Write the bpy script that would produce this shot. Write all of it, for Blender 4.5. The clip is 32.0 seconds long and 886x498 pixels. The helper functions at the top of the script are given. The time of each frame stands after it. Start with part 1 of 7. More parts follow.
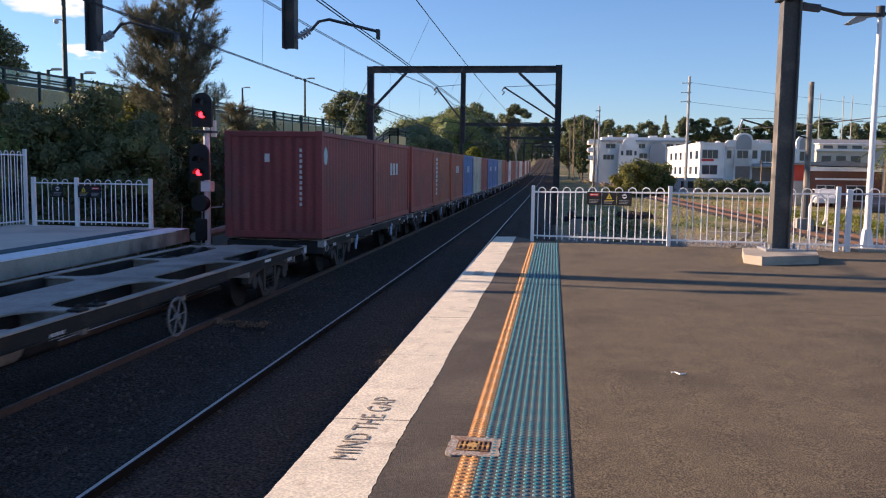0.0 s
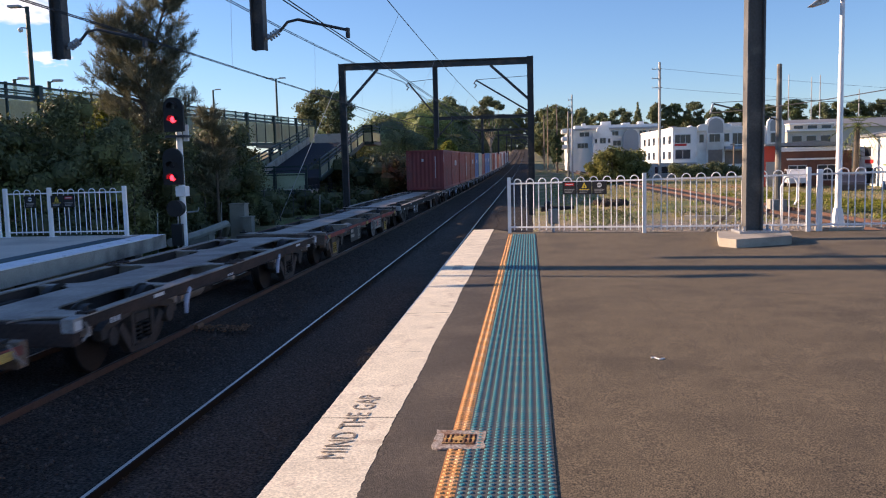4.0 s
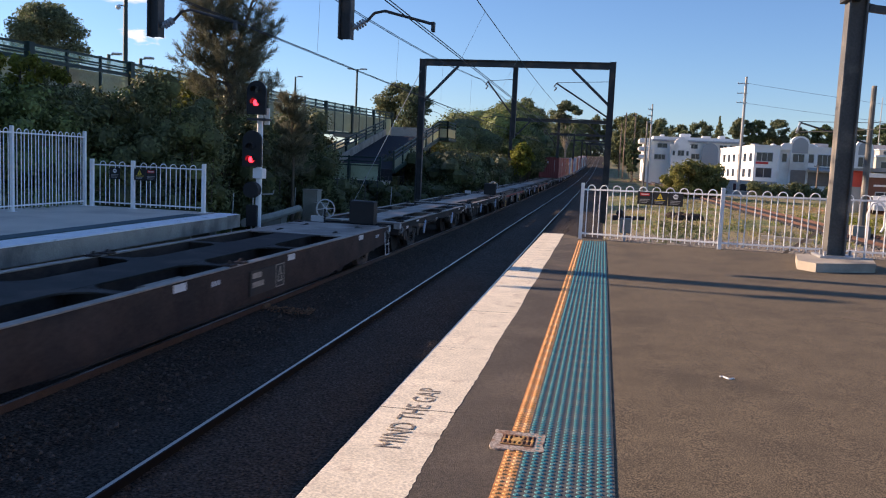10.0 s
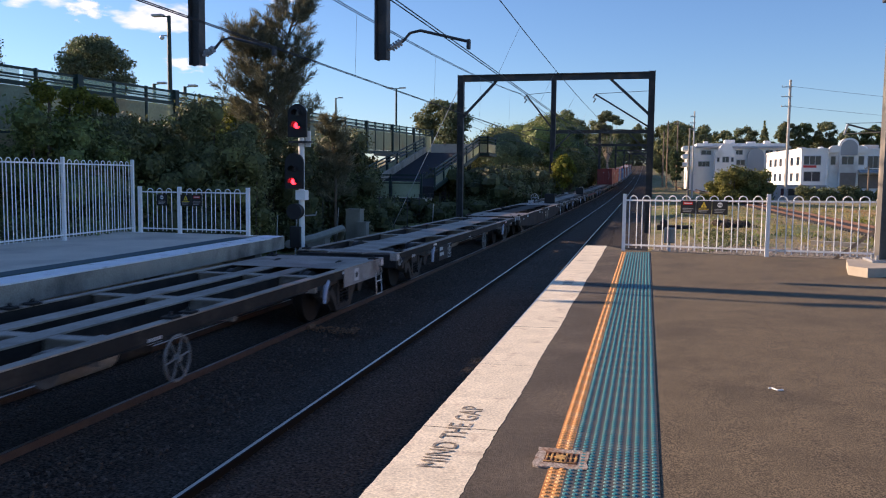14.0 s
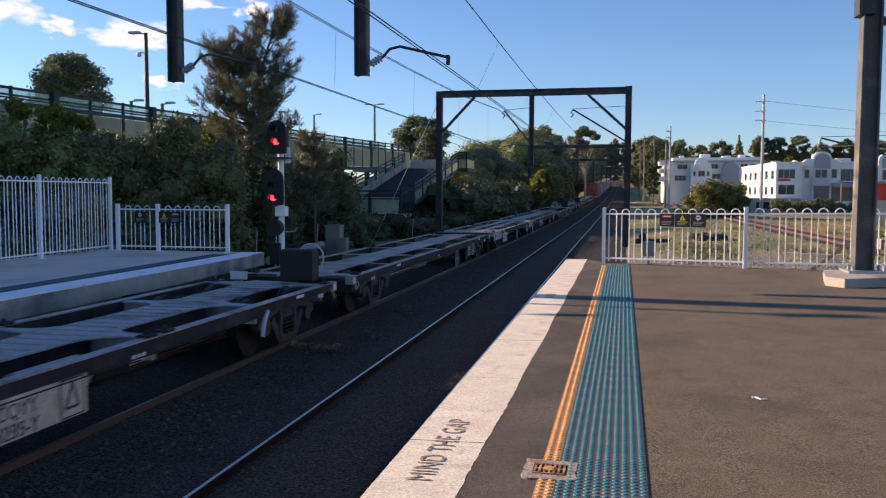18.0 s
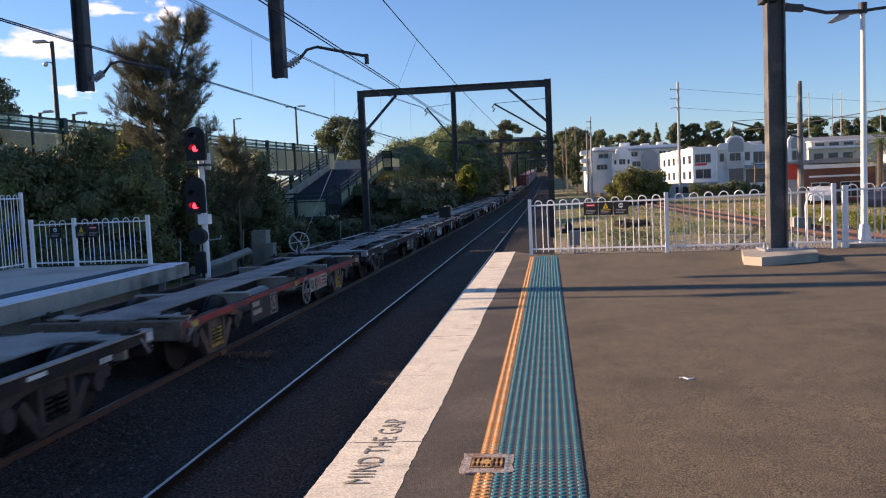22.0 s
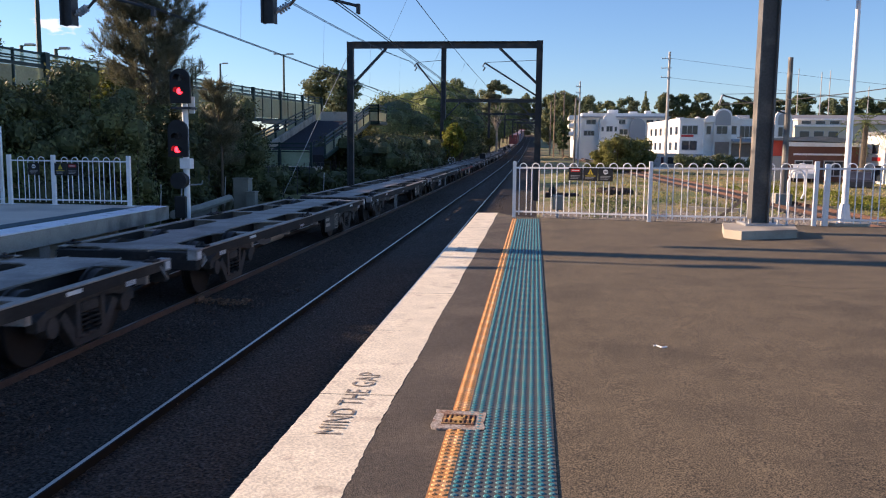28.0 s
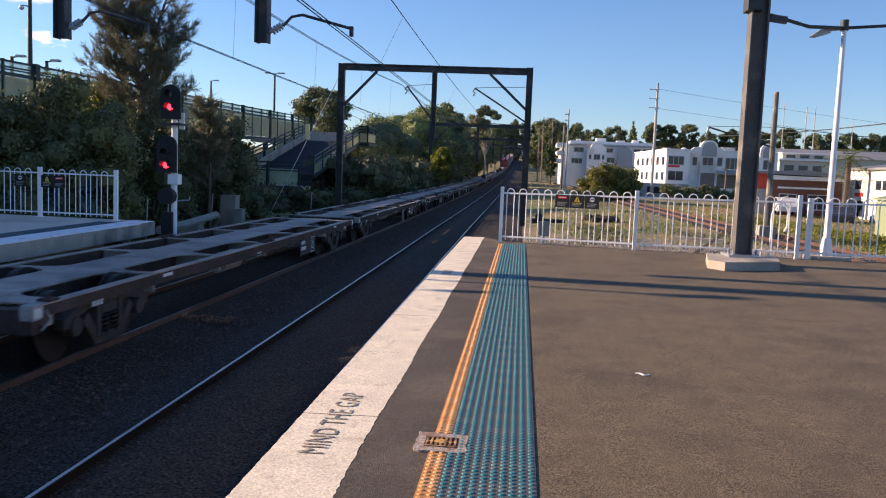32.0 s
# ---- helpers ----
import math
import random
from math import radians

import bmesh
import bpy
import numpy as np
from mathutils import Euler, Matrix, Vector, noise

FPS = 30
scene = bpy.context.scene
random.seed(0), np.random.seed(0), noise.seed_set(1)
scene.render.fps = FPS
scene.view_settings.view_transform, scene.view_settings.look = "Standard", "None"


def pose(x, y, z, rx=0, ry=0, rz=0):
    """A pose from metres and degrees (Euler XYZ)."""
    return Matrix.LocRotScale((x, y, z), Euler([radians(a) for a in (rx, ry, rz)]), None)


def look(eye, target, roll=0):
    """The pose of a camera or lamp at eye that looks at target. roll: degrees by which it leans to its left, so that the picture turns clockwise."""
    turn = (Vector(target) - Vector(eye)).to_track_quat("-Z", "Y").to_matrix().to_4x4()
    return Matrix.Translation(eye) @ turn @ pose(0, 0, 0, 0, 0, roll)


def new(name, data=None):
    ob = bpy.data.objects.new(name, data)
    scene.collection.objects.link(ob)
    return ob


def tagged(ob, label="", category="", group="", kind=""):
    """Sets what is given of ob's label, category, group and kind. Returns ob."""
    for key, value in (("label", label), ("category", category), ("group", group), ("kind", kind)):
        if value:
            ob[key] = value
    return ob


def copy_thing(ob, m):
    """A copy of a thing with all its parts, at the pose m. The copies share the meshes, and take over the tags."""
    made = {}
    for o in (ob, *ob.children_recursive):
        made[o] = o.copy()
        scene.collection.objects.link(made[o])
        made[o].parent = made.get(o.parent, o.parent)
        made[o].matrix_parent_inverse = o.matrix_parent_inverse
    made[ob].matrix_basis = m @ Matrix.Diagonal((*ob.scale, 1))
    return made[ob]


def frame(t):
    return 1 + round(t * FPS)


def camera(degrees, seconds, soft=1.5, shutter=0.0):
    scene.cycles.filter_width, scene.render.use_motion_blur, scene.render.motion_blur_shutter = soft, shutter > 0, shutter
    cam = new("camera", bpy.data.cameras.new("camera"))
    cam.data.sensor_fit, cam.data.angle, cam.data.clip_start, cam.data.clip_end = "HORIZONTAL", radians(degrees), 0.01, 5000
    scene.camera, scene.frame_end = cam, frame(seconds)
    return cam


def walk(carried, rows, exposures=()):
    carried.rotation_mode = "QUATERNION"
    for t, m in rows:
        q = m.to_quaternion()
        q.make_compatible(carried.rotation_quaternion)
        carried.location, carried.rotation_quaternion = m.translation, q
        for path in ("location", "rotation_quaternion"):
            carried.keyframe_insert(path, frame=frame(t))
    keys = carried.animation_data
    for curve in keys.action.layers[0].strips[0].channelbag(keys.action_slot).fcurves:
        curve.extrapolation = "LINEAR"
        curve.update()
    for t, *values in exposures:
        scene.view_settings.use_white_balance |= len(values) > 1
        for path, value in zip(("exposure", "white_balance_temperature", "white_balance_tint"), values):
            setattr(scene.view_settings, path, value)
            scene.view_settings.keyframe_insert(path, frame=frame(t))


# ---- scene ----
cam = camera(56.1, 32.0, soft=1.1, shutter=0.3)
PATH = [
    (0, (0.042, 0.01, 1.548), (-0.218, 1.984, 1.36), 0.8),
    (0.5, (0.025, -0.03, 1.551), (-0.21, 1.947, 1.358), 0.8),
    (1, (-0.01, -0.086, 1.554), (-0.196, 1.895, 1.356), 0.8),
    (1.5, (-0.045, -0.093, 1.553), (-0.181, 1.892, 1.345), 0.9),
    (2, (-0.02, -0.073, 1.557), (-0.16, 1.913, 1.361), 0.2),
    (2.5, (0.023, -0.087, 1.571), (-0.159, 1.897, 1.396), -0.5),
    (4.5, (0.057, -0.031, 1.565), (-0.167, 1.944, 1.344), -1.9),
    (5, (0.065, -0.025, 1.559), (-0.22, 1.94, 1.32), -2.8),
    (5.5, (0.071, -0.021, 1.557), (-0.348, 1.92, 1.314), -3.8),
    (6, (0.069, -0.01, 1.553), (-0.389, 1.923, 1.32), -3.8),
    (6.5, (0.059, -0.018, 1.548), (-0.354, 1.928, 1.338), -2.5),
    (7, (0.024, -0.038, 1.547), (-0.338, 1.921, 1.367), 0.1),
    (7.5, (0.012, -0.052, 1.55), (-0.347, 1.908, 1.38), 1.1),
    (8, (0.016, -0.045, 1.548), (-0.364, 1.911, 1.373), 1.5),
    (8.5, (0.013, -0.038, 1.549), (-0.375, 1.915, 1.368), 2.3),
    (9, (0.01, -0.033, 1.553), (-0.369, 1.922, 1.365), 2.7),
    (9.5, (0.014, -0.012, 1.544), (-0.352, 1.944, 1.344), 2.8),
    (10, (0.009, -0.016, 1.546), (-0.357, 1.939, 1.34), 2.6),
    (10.5, (0.013, -0.021, 1.553), (-0.387, 1.929, 1.358), 2.5),
    (11, (0.01, -0.006, 1.545), (-0.429, 1.936, 1.359), 1.9),
    (11.5, (0.034, -0.01, 1.55), (-0.451, 1.921, 1.36), -0.0),
    (12, (0.049, -0.044, 1.56), (-0.498, 1.871, 1.378), -1.5),
    (12.5, (0.06, -0.002, 1.551), (-0.49, 1.91, 1.346), -2.4),
    (13, (0.089, 0.006, 1.57), (-0.379, 1.936, 1.331), -1.9),
    (13.5, (0.055, -0.009, 1.567), (-0.387, 1.931, 1.368), 1.3),
    (14, (0.05, -0.017, 1.566), (-0.421, 1.919, 1.394), 0.6),
    (14.5, (0.032, 0.004, 1.562), (-0.445, 1.939, 1.387), 0.6),
    (15, (0.007, 0.04, 1.559), (-0.539, 1.957, 1.399), 0.4),
    (15.5, (0.006, -0.004, 1.564), (-0.624, 1.886, 1.383), 0.1),
    (17.5, (0.021, -0.039, 1.553), (-0.477, 1.893, 1.422), 0.1),
    (18, (0.013, -0.039, 1.548), (-0.41, 1.911, 1.414), 0.2),
    (18.5, (0.008, -0.04, 1.552), (-0.326, 1.927, 1.421), -0.3),
    (19, (0.016, -0.036, 1.553), (-0.255, 1.942, 1.437), -1.0),
    (19.5, (0.026, -0.023, 1.556), (-0.216, 1.96, 1.445), -1.8),
    (20, (0.024, -0.01, 1.551), (-0.222, 1.972, 1.437), -2.3),
    (20.5, (0.025, -0.002, 1.545), (-0.233, 1.977, 1.42), -2.2),
    (21, (0.019, 0.001, 1.547), (-0.235, 1.981, 1.416), -2.2),
    (21.5, (0.019, 0.012, 1.545), (-0.234, 1.991, 1.412), -2.3),
    (22, (0.029, -0.012, 1.547), (-0.228, 1.966, 1.405), -2.5),
    (22.5, (0.03, -0.005, 1.545), (-0.212, 1.974, 1.391), -2.5),
    (23, (0.045, -0.004, 1.542), (-0.176, 1.978, 1.385), -3.0),
    (23.5, (0.054, 0.009, 1.544), (-0.153, 1.993, 1.399), -3.1),
    (24, (0.05, 0.018, 1.544), (-0.147, 2.004, 1.418), -1.7),
    (24.5, (0.054, -0.001, 1.547), (-0.112, 1.988, 1.422), -0.9),
    (25, (0.045, 0.015, 1.539), (-0.115, 2.003, 1.392), -0.2),
    (25.5, (0.032, -0.004, 1.543), (-0.152, 1.98, 1.367), 1.0),
    (26, (0.017, 0.021, 1.531), (-0.178, 2.0, 1.319), 1.5),
    (26.5, (0.017, 0.012, 1.533), (-0.185, 1.987, 1.29), 1.1),
    (28.5, (0.025, 0.005, 1.538), (-0.189, 1.979, 1.295), 0.5),
    (29, (0.024, 0.012, 1.536), (-0.18, 1.985, 1.283), -0.0),
    (29.5, (0.023, 0.007, 1.536), (-0.175, 1.979, 1.269), -0.1),
    (30, (0.018, 0.018, 1.536), (-0.182, 1.988, 1.255), 0.1),
    (30.5, (0.016, -0.004, 1.534), (-0.188, 1.967, 1.264), 1.0),
    (31, (0.011, -0.018, 1.539), (-0.183, 1.959, 1.305), 1.2),
    (31.5, (0.017, -0.031, 1.541), (-0.171, 1.95, 1.339), 1.5),
    (32, (0.019, -0.043, 1.543), (-0.162, 1.94, 1.356), 2.3),
]
walk(cam, [(t, look(eye, target, roll)) for t, eye, target, roll in PATH],
     exposures=[(0, 0.86, 6250, 21), (5, 0.90, 6250, 21), (10, 0.83, 6250, 21), (15, 0.80, 6250, 21), (20, 0.80, 6250, 21), (24, 0.86, 6250, 21), (26, 0.88, 6250, 21), (29, 0.94, 6250, 21), (30, 0.94, 6250, 21), (32, 0.88, 6250, 21)])

# ---- world, sun ----
TO_SUN = Vector((-0.978, 0.212, 0.331)).normalized()
sun = new("sun", bpy.data.lights.new("sun", "SUN"))
sun.data.energy, sun.data.angle, sun.data.color = 5.0, radians(0.6), (1.0, 0.76, 0.50)
sun.rotation_mode = "QUATERNION"
sun.rotation_quaternion = TO_SUN.to_track_quat("Z", "Y")
world = bpy.data.worlds.new("world")
scene.world = world
world.use_nodes = True
wn, wl = world.node_tree.nodes, world.node_tree.links
sky = wn.new("ShaderNodeTexSky")
sky.sky_type, sky.sun_disc = "NISHITA", False
sky.sun_elevation = math.asin(TO_SUN.z)
sky.sun_rotation = math.atan2(TO_SUN.x, TO_SUN.y)
sky.air_density, sky.dust_density, sky.ozone_density = 1.0, 0.1, 5.0
wl.new(sky.outputs[0], wn["Background"].inputs[0])
wn["Background"].inputs[1].default_value = 0.09


# ---- materials ----
def mat(name, color, rough=0.7, metal=0.0, vary=0.15, scale=6.0, fine=60.0, bump=0.0, tint=None, patch=0.0, patch_scale=0.5,
        island=0.0, per_object=0.0, spec=0.5, emit=None, alpha=None, through_light=0.0, speckle=0.0, speckle_scale=150.0):
    """A surface with variation at a coarse and a fine scale; tint: a second colour mixed in by large patches."""
    m = bpy.data.materials.new(name)
    m.use_nodes = True
    n, l = m.node_tree.nodes, m.node_tree.links
    b = n["Principled BSDF"]
    b.inputs["Roughness"].default_value, b.inputs["Metallic"].default_value = rough, metal
    b.inputs["Specular IOR Level"].default_value = spec
    geo = n.new("ShaderNodeTexCoord")

    def noise_at(s, detail=3.0):
        t = n.new("ShaderNodeTexNoise")
        t.inputs["Scale"].default_value, t.inputs["Detail"].default_value = s, detail
        l.new(geo.outputs["Object"], t.inputs["Vector"])
        return t.outputs["Fac"]

    def math_node(op, a, c):
        k = n.new("ShaderNodeMath")
        k.operation = op
        for i, v in enumerate((a, c)):
            if isinstance(v, (int, float)):
                k.inputs[i].default_value = v
            else:
                l.new(v, k.inputs[i])
        return k.outputs[0]

    coarse, grain = noise_at(scale), noise_at(fine, 2.0)
    both = math_node("ADD", math_node("MULTIPLY", coarse, 0.9), math_node("MULTIPLY", grain, 1.1))
    value = math_node("ADD", math_node("MULTIPLY", math_node("SUBTRACT", both, 1.0), 3.6 * vary), 1.0)
    if speckle:
        ramp = n.new("ShaderNodeMapRange")
        ramp.inputs[1].default_value, ramp.inputs[2].default_value = 0.36, 0.64
        ramp.inputs[3].default_value, ramp.inputs[4].default_value = 1 - speckle, 1 + speckle
        grit = noise_at(speckle_scale, 1.5)
        l.new(grit, ramp.inputs[0])
        value = math_node("MULTIPLY", value, ramp.outputs[0])
        both = math_node("ADD", both, math_node("MULTIPLY", grit, 1.5))
    if island:
        g = n.new("ShaderNodeNewGeometry")
        value = math_node("MULTIPLY", value, math_node("ADD", math_node("MULTIPLY", g.outputs["Random Per Island"], island), 1 - island / 2))
    if per_object:
        o = n.new("ShaderNodeObjectInfo")
        value = math_node("MULTIPLY", value, math_node("ADD", math_node("MULTIPLY", o.outputs["Random"], per_object), 1 - per_object / 2))
    base = n.new("ShaderNodeMix")
    base.data_type = "RGBA"
    base.inputs[6].default_value = (*color, 1)
    base.inputs[7].default_value = (*(tint or color), 1)
    base.inputs[0].default_value = 0
    if tint:
        ramp = n.new("ShaderNodeMapRange")
        ramp.inputs[1].default_value, ramp.inputs[2].default_value = 0.62 - patch * 0.4, 0.74 - patch * 0.3
        l.new(noise_at(patch_scale, 6.0), ramp.inputs[0])
        l.new(ramp.outputs[0], base.inputs[0])
    mul = n.new("ShaderNodeVectorMath")
    mul.operation = "SCALE"
    l.new(base.outputs[2], mul.inputs[0])
    l.new(value, mul.inputs[3])
    l.new(mul.outputs[0], b.inputs["Base Color"])
    if bump:
        k = n.new("ShaderNodeBump")
        k.inputs["Strength"].default_value, k.inputs["Distance"].default_value = 1.0, bump
        l.new(both, k.inputs["Height"])
        l.new(k.outputs[0], b.inputs["Normal"])
    if through_light:
        tr = n.new("ShaderNodeBsdfTranslucent")
        mix = n.new("ShaderNodeMixShader")
        mix.inputs[0].default_value = through_light
        l.new(mul.outputs[0], tr.inputs[0])
        l.new(b.outputs[0], mix.inputs[1])
        l.new(tr.outputs[0], mix.inputs[2])
        l.new(mix.outputs[0], n["Material Output"].inputs[0])
    if emit:
        b.inputs["Emission Color"].default_value, b.inputs["Emission Strength"].default_value = (*emit[0], 1), emit[1]
    if alpha is not None:
        b.inputs["Alpha"].default_value = alpha
    return m


ASPHALT = mat("asphalt", (0.132, 0.099, 0.057), 0.9, vary=0.2, scale=4.0, fine=40, bump=0.0011, tint=(0.096, 0.072, 0.042), patch=0.3, patch_scale=0.9, speckle=0.8, speckle_scale=130)
BITUMEN = mat("dark_bitumen_strip", (0.078, 0.062, 0.046), 0.9, vary=0.25, scale=1.6, fine=30, bump=0.003, tint=(0.115, 0.09, 0.065), patch=0.4, patch_scale=1.2, speckle=0.5, speckle_scale=150)
# unpainted vertical faces, colour darkened to hold down the blue skylight on them
COPING_SIDE = mat("sky_darkened_coping_face", (0.045, 0.036, 0.03), 0.9, vary=0.25, scale=5, fine=50)
FAR_EDGE = mat("weathered_edge_concrete", (0.40, 0.35, 0.29), 0.9, vary=0.2, scale=2, fine=40, tint=(0.18, 0.16, 0.14), patch=0.3, patch_scale=0.9)
COPING = mat("coping_paint", (0.79, 0.70, 0.535), 0.8, vary=0.16, scale=4, fine=60, bump=0.0012, tint=(0.55, 0.46, 0.35), patch=0.08, patch_scale=5.0, speckle=0.15, speckle_scale=70)
CONCRETE = mat("concrete", (0.42, 0.37, 0.30), 0.85, vary=0.15, scale=2.5, fine=70, bump=0.003, tint=(0.25, 0.22, 0.18), patch=0.2, patch_scale=1.1)
GREY_SLAB = mat("grey_slab", (0.68, 0.60, 0.49), 0.85, vary=0.12, scale=0.8, fine=50, bump=0.002, tint=(0.53, 0.46, 0.38), patch=0.2, patch_scale=0.5)
LEFT_EDGE = mat("edge_paint_white", (0.94, 0.94, 0.95), 0.75, vary=0.1, scale=2, fine=60, bump=0.002, tint=(0.5, 0.5, 0.5), patch=0.1, patch_scale=3)
TEAL = mat("teal_tactile", (0.035, 0.225, 0.25), 0.5, vary=0.2, scale=4, fine=120, bump=0.001, tint=(0.10, 0.21, 0.22), patch=0.35, patch_scale=3, per_object=0.05)
ORANGE = mat("orange_tactile", (0.86, 0.41, 0.12), 0.55, vary=0.2, scale=4, fine=120, bump=0.001, tint=(0.78, 0.46, 0.20), patch=0.3, patch_scale=6, per_object=0.15)
TEAL_BASE = mat("teal_base", (0.07, 0.082, 0.088), 0.8, vary=0.25, scale=4, fine=120, tint=(0.085, 0.085, 0.08), patch=0.3, patch_scale=5)
ORANGE_BASE = mat("orange_base", (0.60, 0.27, 0.085), 0.8, vary=0.25, scale=4, fine=120, tint=(0.45, 0.24, 0.11), patch=0.3, patch_scale=6)
DARK_LETTER = mat("worn_letter_paint", (0.17, 0.14, 0.11), 0.85, vary=0.3, scale=9, fine=120, tint=(0.5, 0.44, 0.36), patch=0.42, patch_scale=26)
BALLAST = mat("ballast_stone", (0.105, 0.082, 0.065), 0.9, vary=0.35, scale=9, fine=60, bump=0.012, tint=(0.085, 0.066, 0.05), patch=0.2, patch_scale=1.3, island=0.9)
BALLAST_SHEET = mat("ballast_bed", (0.082, 0.063, 0.049), 0.95, spec=0.2, vary=0.35, scale=9, fine=24, bump=0.04, speckle=0.6, speckle_scale=30, tint=(0.07, 0.055, 0.043), patch=0.3, patch_scale=0.7)
SLEEPER = mat("sleeper_concrete", (0.12, 0.112, 0.10), 0.85, vary=0.2, scale=5, fine=60, bump=0.003, per_object=0.3)
NEAR_RUST = mat("dark_rail_steel", (0.012, 0.011, 0.011), 0.8, vary=0.25, scale=7, fine=80, spec=0.2)
RAIL_RUST = mat("rail_rust", (0.105, 0.062, 0.043), 0.85, vary=0.25, scale=7, fine=80, bump=0.001)
RAIL_HEAD = mat("rail_polished", (0.56, 0.50, 0.45), 0.3, metal=1.0, vary=0.06, scale=3, fine=40)
RED_RAIL = mat("red_rust_rail", (0.115, 0.06, 0.044), 0.9, vary=0.25, scale=4, fine=60)
WHITE_FENCE = mat("white_powder_coat", (0.92, 0.91, 0.9), 0.45, vary=0.06, scale=5, fine=50)
GALV = mat("galvanised_steel", (0.42, 0.43, 0.44), 0.5, metal=0.6, vary=0.12, scale=4, fine=30)
DARK_STEEL = mat("dark_portal_steel", (0.055, 0.058, 0.062), 0.6, metal=0.3, vary=0.25, scale=3, fine=30, tint=(0.12, 0.10, 0.085), patch=0.2, patch_scale=1.2)
POST_STEEL = mat("weathered_post_steel", (0.12, 0.115, 0.105), 0.6, vary=0.2, scale=2, fine=30, tint=(0.3, 0.26, 0.21), patch=0.3, patch_scale=1)
BLACK = mat("matt_black", (0.012, 0.012, 0.013), 0.6, vary=0.2)
SIGNAL_RED = mat("signal_red_lens", (0.4, 0.01, 0.01), 0.3, emit=((1.0, 0.02, 0.03), 4.5))
LENS_OFF = mat("dark_lens", (0.02, 0.02, 0.025), 0.15)
SIGN_BLACK = mat("sign_black", (0.02, 0.02, 0.022), 0.35, vary=0.05)
SIGN_RED = mat("sign_red", (0.55, 0.03, 0.03), 0.4, vary=0.05)
SIGN_YELLOW = mat("sign_yellow", (0.75, 0.55, 0.05), 0.4, vary=0.05)
SIGN_WHITE = mat("sign_white", (0.75, 0.75, 0.75), 0.4, vary=0.05)
SIGN_GREY = mat("sign_grey", (0.3, 0.3, 0.3), 0.4, vary=0.05)
SIGN_ORANGE = mat("sign_orange", (0.8, 0.14, 0.03), 0.4, vary=0.05)
GREEN_STEEL = mat("green_steel", (0.012, 0.034, 0.027), 0.5, vary=0.15, scale=3)
PANEL = mat("hazy_screen_panel", (0.47, 0.50, 0.36), 0.5, vary=0.14, scale=1.2, fine=10, tint=(0.40, 0.37, 0.25), patch=0.3, patch_scale=0.6, per_object=0.25, through_light=0.45)
GREEN_PANEL = mat("green_screen_panel", (0.42, 0.50, 0.34), 0.35, vary=0.1, scale=1.2, fine=10, tint=(0.28, 0.33, 0.2), patch=0.3, patch_scale=0.6)
GLASS_RAIL = mat("pale_green_glass", (0.35, 0.50, 0.42), 0.12, vary=0.05, alpha=0.45)
# near-black stands in for the shaded ramp interior, which skylight leaves too pale
RAMP_DARK = mat("shade_dark_concrete", (0.035, 0.035, 0.04), 0.9, vary=0.2, spec=0.15)
WALL_WHITE = mat("white_render", (0.88, 0.86, 0.82), 0.85, vary=0.06, scale=0.5, fine=8, tint=(0.6, 0.57, 0.52), patch=0.1, patch_scale=0.2)
WALL_BEIGE = mat("beige_render", (0.55, 0.5, 0.42), 0.85, vary=0.08, scale=0.5, fine=8)
WALL_GREY = mat("grey_render", (0.40, 0.40, 0.40), 0.85, vary=0.08, scale=0.5, fine=8)
WINDOW = mat("dark_window_glass", (0.03, 0.04, 0.055), 0.08, vary=0.1)
FRAME = mat("window_frame_paint", (0.55, 0.55, 0.55), 0.5, vary=0.05)
RED_SHED = mat("red_shed_cladding", (0.62, 0.07, 0.04), 0.6, vary=0.12, scale=0.6)
BROWN_BRICK = mat("brown_brick_wall", (0.17, 0.075, 0.05), 0.85, vary=0.2, scale=1.5, fine=14, bump=0.004)
ROOF_GREY = mat("grey_roof_sheet", (0.25, 0.25, 0.25), 0.6, vary=0.12)
OLIVE_SHED = mat("olive_sheet_metal", (0.27, 0.32, 0.18), 0.55, vary=0.1)
GRASS_SHEET = mat("dry_grass_ground", (0.33, 0.255, 0.13), 0.95, vary=0.35, scale=1.2, fine=18, bump=0.02, tint=(0.15, 0.175, 0.055), patch=0.5, patch_scale=0.3, speckle=0.15, speckle_scale=40)
GRASS_BLADE = mat("grass_blade", (0.40, 0.32, 0.14), 0.9, vary=0.3, scale=0.8, fine=5, tint=(0.20, 0.24, 0.065), patch=0.45, patch_scale=0.2, island=0.7, through_light=0.4, spec=0.2)
LEAF = mat("bush_leaf", (0.165, 0.20, 0.072), 0.6, vary=0.3, scale=0.7, fine=6, tint=(0.17, 0.205, 0.062), patch=0.4, patch_scale=0.5, island=0.9, spec=0.25, through_light=0.22)
LEAF_DARK = mat("dark_leaf", (0.155, 0.172, 0.078), 0.6, vary=0.3, scale=0.6, fine=6, tint=(0.18, 0.18, 0.065), patch=0.3, patch_scale=0.4, island=0.9, spec=0.25, through_light=0.22)
# darker copy of the leaf colour, with shade painted in for scrub under cover
LEAF_SHADED = mat("shade_toned_leaf", (0.098, 0.108, 0.05), 0.6, vary=0.3, scale=0.7, fine=6, tint=(0.07, 0.09, 0.036), patch=0.3, patch_scale=0.6, island=0.9, spec=0.25, through_light=0.22)
LEAF_YELLOW = mat("yellow_green_leaf", (0.20, 0.21, 0.035), 0.6, vary=0.3, scale=0.7, fine=6, island=0.9, spec=0.25, through_light=0.4)
NEEDLE = mat("grey_green_needles", (0.20, 0.195, 0.13), 0.8, vary=0.3, scale=0.6, fine=5, tint=(0.17, 0.16, 0.09), patch=0.3, patch_scale=0.5, island=0.8, spec=0.15, through_light=0.22)
